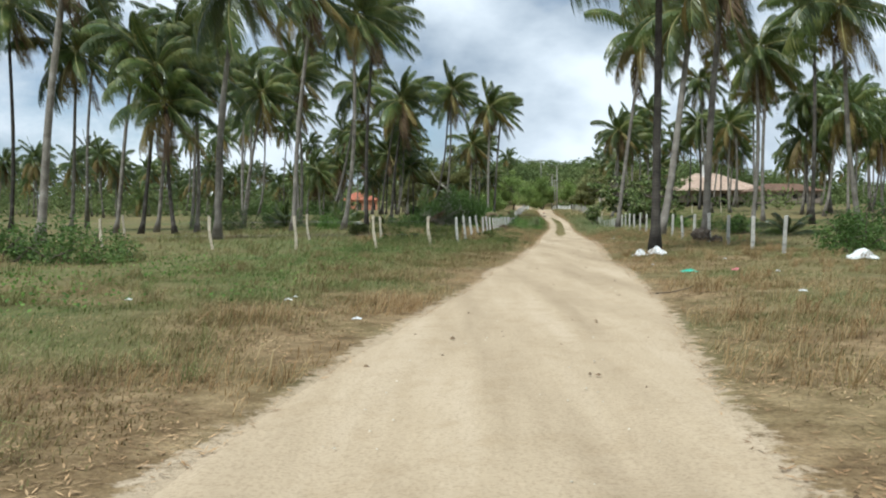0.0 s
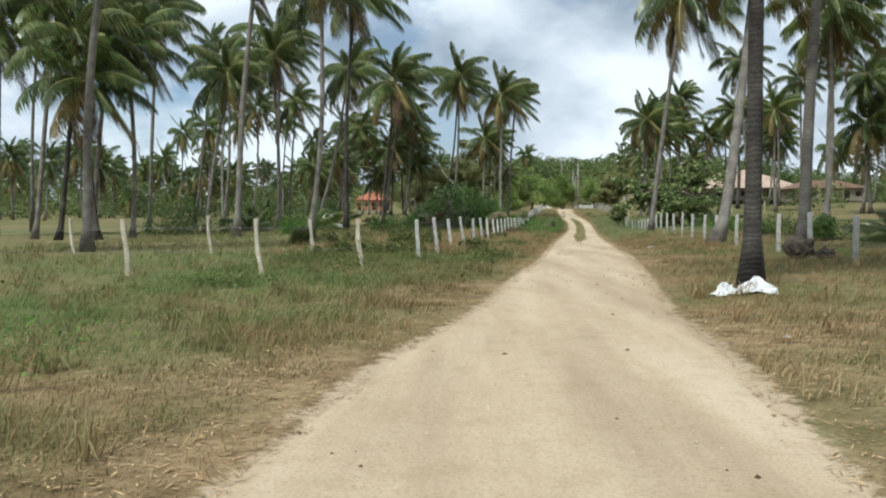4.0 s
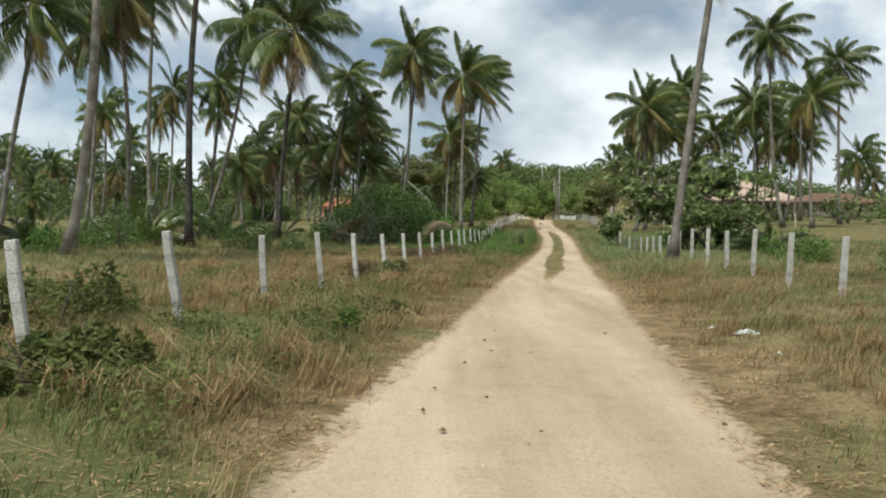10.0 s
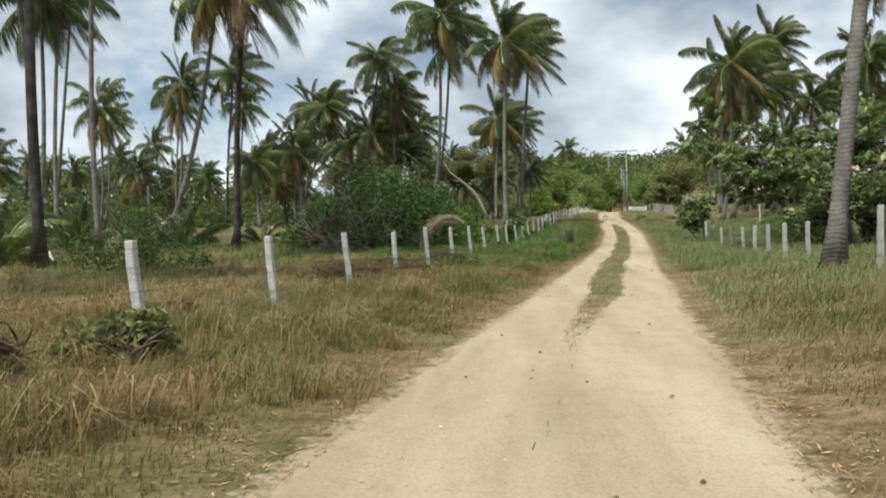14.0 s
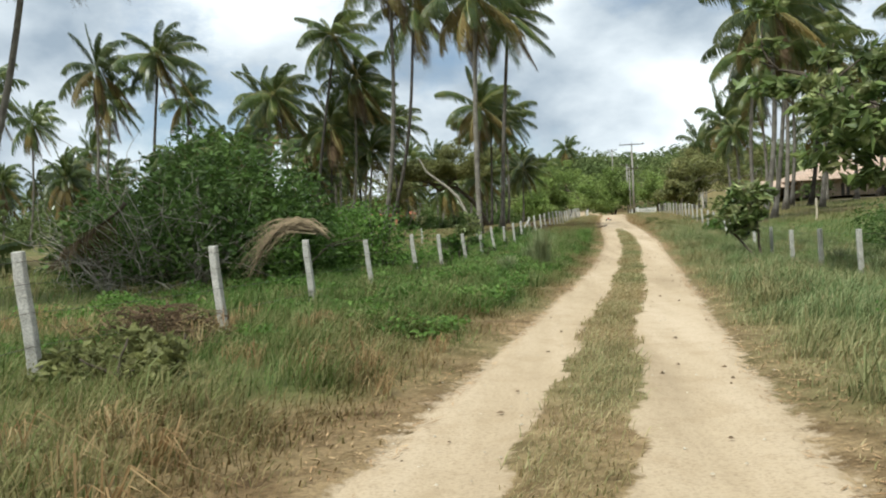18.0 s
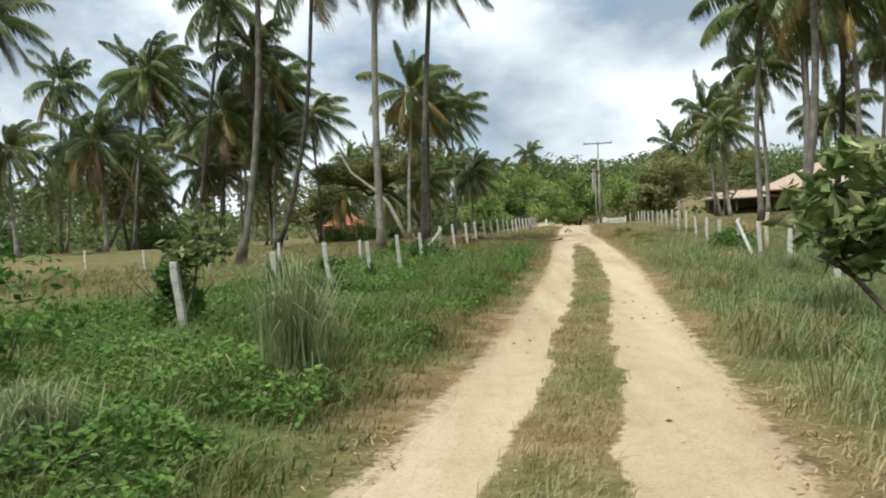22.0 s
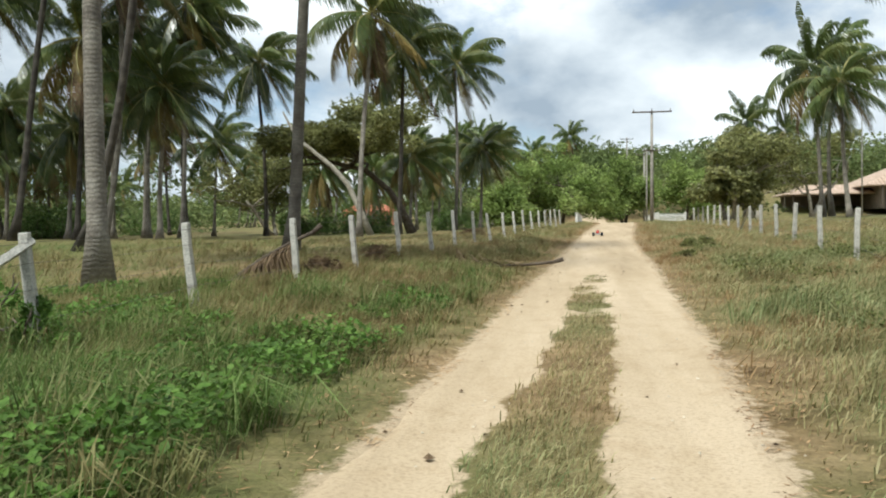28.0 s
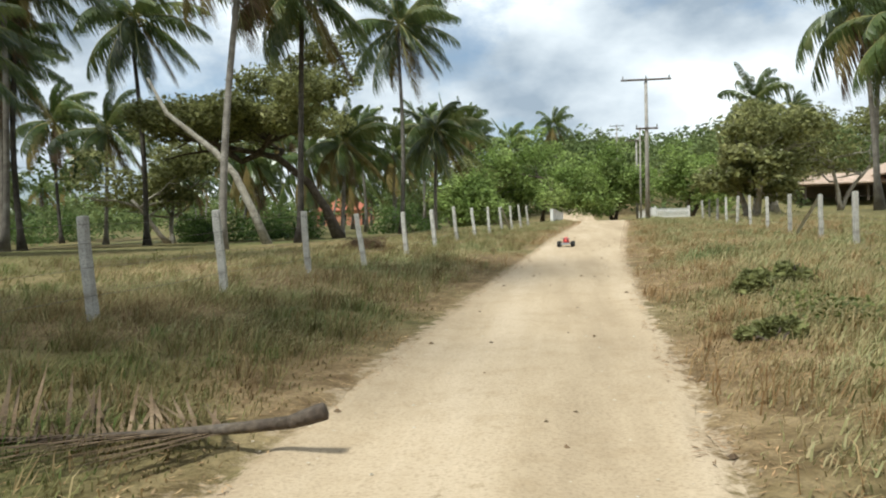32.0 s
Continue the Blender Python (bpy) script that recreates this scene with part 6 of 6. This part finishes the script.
# ---- grass and weeds ----
def blades(seed, count, ys, offs, tall, thick, density, name, label, mat=None, side=0):
    """Bent blades of grass beside the track. offs: range of distance from the track's edge (side -1, 1) or across its middle (side 0)."""
    rng = np.random.default_rng(seed)
    y = rng.uniform(ys[0], ys[1], count)
    if side:
        o = offs[0] + (offs[1] - offs[0]) * rng.uniform(size=count) ** 1.25
        x = road_x(y) + side * (half_w(y) + o)
    else:
        o = np.full(count, 1.0)
        x = road_x(y) - 0.1 + 0.1 * wob(y * 0, y, 3.0, 1.0) + np.clip(rng.normal(size=count) * 0.22, -0.42, 0.42)
    # tufts
    tx, ty = wob(x, y, 0.55, 7.0), wob(x, y, 1.9, 3.0)
    if not side:
        tx, ty = rng.normal(size=count) * 0.3, wob(x, y, 5.0, 3.0)
    keep = rng.uniform(size=count) < np.clip(density(x, y, o) * (0.62 + 0.45 * tx + 0.25 * ty), 0.0, 1)
    keep &= bareness(x, y) + rng.normal(size=count) * 0.12 < 0.55
    x, y, o = x[keep], y[keep], o[keep]
    n = len(x)
    g = greenness(x, y)
    g = np.clip(g + rng.normal(size=n) * 0.2, 0, 1)
    h = tall(x, y, o) * (rng.uniform(0.4, 1.2, n) if not side else np.clip(0.72 + 0.5 * wob(x, y, 0.9, 6.0) + 0.25 * wob(x, y, 0.33, 2.0), 0.2, 2)) * rng.uniform(0.45, 1.35, n)
    az = rng.uniform(0, 2 * math.pi, n)
    lean = rng.uniform(0.35, 1.15, n) + 0.5 * (1 - g) * rng.uniform(0, 1, n)
    dx, dy = np.cos(az) + 0.5, np.sin(az)
    base = np.stack([x, y, land(x, y) - 0.01], 1)
    d = np.stack([dx, dy, np.zeros(n)], 1)
    w = np.stack([-np.sin(az), np.cos(az), np.zeros(n)], 1) * (thick * rng.uniform(0.6, 1.4, n))[:, None]
    hz = np.stack([np.zeros(n), np.zeros(n), h], 1)
    mid = base + hz * 0.6 + d * (h * lean * 0.3)[:, None]
    tip = base + hz * (1 - 0.25 * lean)[:, None] + d * (h * lean)[:, None]
    near = (o < 2.2) & (rng.uniform(size=n) < 0.8)
    v1 = np.stack([base - w, base + w, mid + w * 0.8, mid - w * 0.8, tip], 1)[near].reshape(-1, 3)
    v2 = np.stack([base - w * 1.2, base + w * 1.2, tip * 0.8 + mid * 0.2], 1)[~near].reshape(-1, 3)
    i = np.arange(near.sum())[:, None] * 5
    k = np.arange((~near).sum())[:, None] * 3 + len(v1)
    me = soup(name, np.concatenate([v1, v2]), [i + [0, 1, 2, 3], np.concatenate([i + [3, 2, 4], k + [0, 1, 2]])], mat or M_GRASS, False, {"green": np.concatenate([np.repeat(g[near], 5), np.repeat(g[~near], 3)])})
    return tagged(new(name, me), label, "grass", kind="stuff")


def tall_side(table):
    def fn(x, y, o):
        return np.interp(y, GREEN_Y, table) * (0.22 + 0.78 * np.clip((o - 0.15) / 1.5, 0, 1))
    return fn


def thin_edge(x, y, o):
    return np.clip(o / 0.9, 0, 1)


blades(1, 300000, (3.1, 63.5), (-0.15, 7.5), tall_side(TALL_L), 0.0045, thin_edge, "grass", "short dry and green grass on the verge", side=-1)
blades(2, 300000, (61.4, 139), (-0.15, 6.5), tall_side(TALL_L), 0.006, thin_edge, "grass", "long green grass between the track and the fence", side=-1)
blades(3, 170000, (3.1, 63.5), (-0.15, 7.0), tall_side(TALL_R), 0.0045, thin_edge, "grass", "dry straw grass on the verge", side=1)
blades(4, 300000, (61.4, 139), (-0.15, 6.5), tall_side(TALL_R), 0.006, thin_edge, "grass", "tall grey-green grass along the fence", M_TALL_GRASS, side=1)
blades(5, 110000, (134.8, 191.8), (-0.1, 9.0), tall_side(TALL_L), 0.008, thin_edge, "grass", "dry grass beside the far track", M_TALL_GRASS, side=-1)
blades(6, 100000, (134.8, 191.8), (-0.1, 9.0), tall_side(TALL_R), 0.008, thin_edge, "grass", "dry grass beside the far track", M_TALL_GRASS, side=1)
blades(7, 90000, (10.1, 155.5), (6.5, 24.0), tall_side(TALL_L), 0.012, lambda x, y, o: 0.7 + 0 * x, "field_grass", "rough field grass under the palms", side=-1)
blades(8, 70000, (10.1, 155.5), (6.0, 18.0), tall_side(TALL_R), 0.012, lambda x, y, o: 0.7 + 0 * x, "field_grass", "rough field grass inside the fenced plot", side=1)
blades(9, 110000, (54.9, 130.7), (0, 0), lambda x, y, o: 0.10 + 0 * x, 0.0045, lambda x, y, o: np.interp(y, [54.9, 63.5, 71.6, 116, 123.6, 130.7], [0.1, 0.3, 0.7, 0.7, 0.5, 0.1]), "strip_grass", "low grass on the strip between the wheel ruts", M_TALL_GRASS)


def straw_patch(x, y, o):
    return np.clip(wob(x, y, 1.6, 2.0) + 0.5 * wob(x, y, 0.5, 8.0) - 0.1, 0, 1) * np.interp(y, [0.1, 30, 50.4, 61.4, 116, 130, 170], [1.0, 0.9, 0.6, 0.3, 0.3, 0.9, 0.8])


blades(11, 120000, (2.1, 61.4), (0.0, 5.0), lambda x, y, o: 0.30 + 0 * x, 0.0045, straw_patch, "straw", "lodged tufts of long golden straw beside the track", M_STRAW_BLADES, side=-1)
blades(13, 60000, (117, 166), (0.0, 5.0), lambda x, y, o: 0.24 + 0 * x, 0.0055, straw_patch, "straw", "lodged tawny straw before the fence", M_STRAW_BLADES, side=-1)
blades(14, 60000, (117, 166), (0.0, 6.0), lambda x, y, o: 0.26 + 0 * x, 0.0055, straw_patch, "straw", "lodged tawny straw beside the track", M_STRAW_BLADES, side=1)
blades(12, 80000, (2.1, 61.4), (0.1, 4.0), lambda x, y, o: 0.26 + 0 * x, 0.004, straw_patch, "straw", "lodged tufts of long golden straw beside the track", M_STRAW_BLADES, side=1)



def tussocks(seed, count, ys, side, offs, size, green, name, label, mat, per=26):
    """Clumps of long arching blades, each clump of one colour and height."""
    rng = np.random.default_rng(seed)
    y = rng.uniform(ys[0], ys[1], count)
    o = rng.uniform(offs[0], offs[1], count)
    x = road_x(y) + side * (half_w(y) + o)
    keep = wob(x, y, 2.0, seed * 1.3) + 0.5 * wob(x, y, 0.7, seed * 0.7) > -0.15
    x, y = x[keep], y[keep]
    n = len(x)
    tall = rng.uniform(size[0], size[1], n)
    tint = np.clip(green + rng.normal(size=n) * 0.28, 0, 1)
    c = np.repeat(np.arange(n), per)
    m = len(c)
    az = rng.uniform(0, 2 * math.pi, m)
    out = rng.uniform(0.6, 1.45, m)
    h = tall[c] * rng.uniform(0.55, 1.1, m)
    d = np.stack([np.cos(az) + 0.35, np.sin(az), np.zeros(m)], 1)
    bx, by = x[c] + 0.18 * tall[c] * rng.normal(size=m), y[c] + 0.18 * tall[c] * rng.normal(size=m)
    base = np.stack([bx, by, land(bx, by) - 0.01], 1)
    w = np.stack([-np.sin(az), np.cos(az), np.zeros(m)], 1) * (0.008 * tall[c] * rng.uniform(0.6, 1.3, m) + 0.0015)[:, None]
    up = np.array([0, 0, 1.0])
    mid = base + up * (h * 0.68)[:, None] + d * (h * out * 0.32)[:, None]
    tip = base + up * (h * (1.05 - 0.6 * out))[:, None] + d * (h * out * 0.95)[:, None]
    v = np.stack([base - w, base + w, mid + w, mid - w, tip], 1).reshape(-1, 3)
    i = np.arange(m)[:, None] * 5
    me = soup(name, v, [i + [0, 1, 2, 3], i + [3, 2, 4]], mat, False, {"green": np.repeat(np.clip(tint[c] + rng.normal(size=m) * 0.1, 0, 1), 5)})
    return tagged(new(name, me), label, "grass", kind="stuff")


tussocks(21, 420, (3, 62), -1, (0.6, 7.5), (0.22, 0.46), 0.35, "tussock_grass", "clumps of dry and green grass on the verge", M_GRASS)
tussocks(22, 600, (3, 62), 1, (0.5, 7.0), (0.20, 0.42), 0.2, "tussock_grass", "clumps of brown dry grass on the verge", M_STRAW_BLADES)
tussocks(23, 900, (38, 80), -1, (0.5, 9.0), (0.28, 0.55), 0.15, "tussock_grass", "clumps of straw-brown grass round the fence posts", M_STRAW_BLADES)
tussocks(24, 900, (60, 122), 1, (0.4, 6.5), (0.35, 0.7), 0.55, "tussock_grass", "tall clumps of olive grass along the fence", M_TALL_GRASS)
tussocks(25, 900, (78, 128), -1, (0.5, 6.5), (0.3, 0.62), 0.85, "tussock_grass", "tall clumps of green grass among the weeds", M_GRASS)
tussocks(26, 800, (118, 165), -1, (0.4, 7.0), (0.2, 0.42), 0.25, "tussock_grass", "clumps of dry grass before the fence", M_GRASS)
tussocks(27, 700, (120, 165), 1, (0.3, 7.0), (0.16, 0.34), 0.2, "tussock_grass", "clumps of tawny dry grass beside the track", M_STRAW_BLADES)
tussocks(28, 1800, (12, 150), -1, (7.0, 20.0), (0.3, 0.6), 0.35, "tussock_grass", "rough clumps of grass in the palm field", M_GRASS, 18)


def great_tussock(x, y, h, seed):
    """One broad clump of long grey-green blades."""
    rng = np.random.default_rng(seed)
    root = new("grass_tussock")
    root.location = (x, y, gz(x, y) - 0.02)
    tagged(root, "big clump of long grey-green grass blades by the track", "grass clump")
    groups = []
    for _ in range(260):
        az, out, ln = rng.uniform(0, 6.28), rng.uniform(0.1, 0.9), h * rng.uniform(0.6, 1.15)
        d, w = np.array([math.cos(az), math.sin(az), 0]), np.array([-math.sin(az), math.cos(az), 0]) * 0.008
        b = np.array([rng.normal() * 0.12, rng.normal() * 0.12, 0])
        m1, m2 = b + (0, 0, ln * 0.5) + d * ln * out * 0.18, b + (0, 0, ln * 0.85) + d * ln * out * 0.45
        tip = b + (0, 0, ln * (1.0 - 0.35 * out)) + d * ln * out * 0.9
        groups.append((np.array([b - w, b + w, m1 + w, m1 - w, m2 + w * 0.7, m2 - w * 0.7, tip]), [np.array([(0, 1, 2, 3), (3, 2, 4, 5)]), np.array([(5, 4, 6)])]))
    v = np.concatenate([g[0] for g in groups])
    q = np.concatenate([g[1][0] + 7 * k for k, g in enumerate(groups)])
    t = np.concatenate([g[1][1] + 7 * k for k, g in enumerate(groups)])
    part("blade_tuft", soup("blade_tuft", v, [q, t], M_LONG_BLADES, False, {"green": np.repeat(np.clip(rng.normal(size=260) * 0.15 + 0.62, 0, 1), 7)}), root)
    return root


for k, (x, y, h) in enumerate([(10.3, 93.3, 1.35), (10.0, 95.2, 0.9), (9.3, 90.6, 0.6), (17.6, 86.4, 0.8), (18.1, 100.3, 0.75), (18.6, 92.0, 0.7), (19.3, 106.5, 0.7)]):
    great_tussock(x, y, h, 300 + k)


def weeds(seed, count, ys, side, offs, size, name, label, thin=0.12, mat=None):
    """Leafy creeping weeds in patches."""
    rng = np.random.default_rng(seed)
    y = rng.uniform(ys[0], ys[1], count)
    o = rng.uniform(offs[0], offs[1], count)
    x = road_x(y) + side * (half_w(y) + o)
    patch = wob(x, y, 1.3, 9.0) + 0.6 * wob(x, y, 0.45, 3.0)
    patch = patch - 0.9 * np.clip(np.maximum((ys[0] + 7 - y) / 7, (y - ys[1] + 9) / 9), 0, 1)
    keep = patch > thin
    x, y = x[keep], y[keep]
    hmax = 0.16 + 0.30 * np.clip(patch[keep], 0, 1)
    c = np.stack([x, y, land(x, y) + hmax * rng.uniform(0.25, 1.0, len(x))], 1)
    v, f = leaf_arrays(rng, c, size, 0.7, 0.7)
    return tagged(new(name, soup(name, v, f, mat or M_WEED)), label, "weeds", kind="stuff")


weeds(1, 210000, (75.6, 125.5), -1, (0.7, 8.5), 0.075, "weeds", "bright green leafy weeds over the verge", -0.25)
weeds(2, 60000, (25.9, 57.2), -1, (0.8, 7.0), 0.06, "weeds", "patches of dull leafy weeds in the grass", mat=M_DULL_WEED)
weeds(3, 30000, (61.4, 122.6), 1, (1.6, 7.0), 0.06, "weeds", "scattered leafy weeds in the tall grass")
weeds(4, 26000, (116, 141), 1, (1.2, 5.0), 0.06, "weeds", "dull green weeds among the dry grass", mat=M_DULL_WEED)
weeds(5, 9000, (2.1, 27.9), -1, (2.5, 10.0), 0.07, "weeds", "low green weeds in the field")


def pebbles(seed, count, least=0.005, most=0.016, mat=None, label="small stones and crumbs of leaf strewn on the sand"):
    """Small stones and crumbs of dry leaf on the sand."""
    rng = np.random.default_rng(seed)
    y = rng.uniform(0, 160, count)
    u = rng.uniform(-1.1, 1.1, count)
    x = road_x(y) + u * half_w(y)
    s = rng.uniform(least, most, count)
    o = np.array([(1, 0, 0), (0, 1, 0), (-1, 0, 0), (0, -1, 0), (0, 0, 0.7)])
    v = (np.stack([x, y, land(x, y) - 0.003], 1)[:, None] + o[None] * s[:, None, None] * rng.uniform(0.6, 1.4, (count, 5, 1))).reshape(-1, 3)
    i = np.arange(count)[:, None] * 5
    return tagged(new("pebbles", soup("pebbles", v, [np.concatenate([i + [0, 1, 4], i + [1, 2, 4], i + [2, 3, 4], i + [3, 0, 4]])], mat or M_WOODPOST)), label, "pebbles", kind="stuff")


pebbles(1, 2600)
pebbles(2, 420, 0.012, 0.034, M_FROND_DEAD, "dark crumbs of bark and dry leaf on the sand")


def leaf_litter(seed, count):
    """Dry brown leaves and straw lying along the edges of the track."""
    rng = np.random.default_rng(seed)
    y = rng.uniform(1, 185, count)
    side = np.where(rng.uniform(size=count) < 0.5, -1.0, 1.0)
    o = np.abs(rng.normal(size=count)) * np.interp(y, [0.1, 30, 61.4, 81.6, 119.4, 129.7, 191.8], [2.6, 2.1, 1.1, 0.5, 0.5, 0.8, 0.9]) - 0.2
    x = road_x(y) + side * (half_w(y) + o)
    keep = (rng.uniform(size=count) < np.interp(y, [0.1, 40, 61.4, 79.6, 191.8], [1.0, 1.0, 0.7, 0.25, 0.35])) & (wob(x, y, 0.8, 5.0) + 0.7 * wob(x, y, 0.3, 1.0) + rng.normal(size=count) * 0.5 > 0.0)
    x, y = x[keep], y[keep]
    n = len(x)
    a = rng.uniform(0, 2 * math.pi, n)
    ln, wd = rng.uniform(0.012, 0.06, n), rng.uniform(0.0025, 0.008, n)
    p = np.stack([x, y, land(x, y) + rng.uniform(0.004, 0.02, n)], 1)
    d = np.stack([np.cos(a), np.sin(a), rng.uniform(-0.25, 0.25, n)], 1) * ln[:, None]
    s = np.stack([-np.sin(a), np.cos(a), rng.uniform(-0.3, 0.3, n)], 1) * wd[:, None]
    v = np.stack([p - d, p + s, p + d, p - s], 1).reshape(-1, 3)
    i = np.arange(n)[:, None] * 4
    return tagged(new("leaf_litter", soup("leaf_litter", v, [np.concatenate([i + [0, 1, 2], i + [0, 2, 3]])], M_LITTER)), "dry brown leaves and straw strewn along the track edges", "leaf litter", kind="stuff")


leaf_litter(3, 420000)
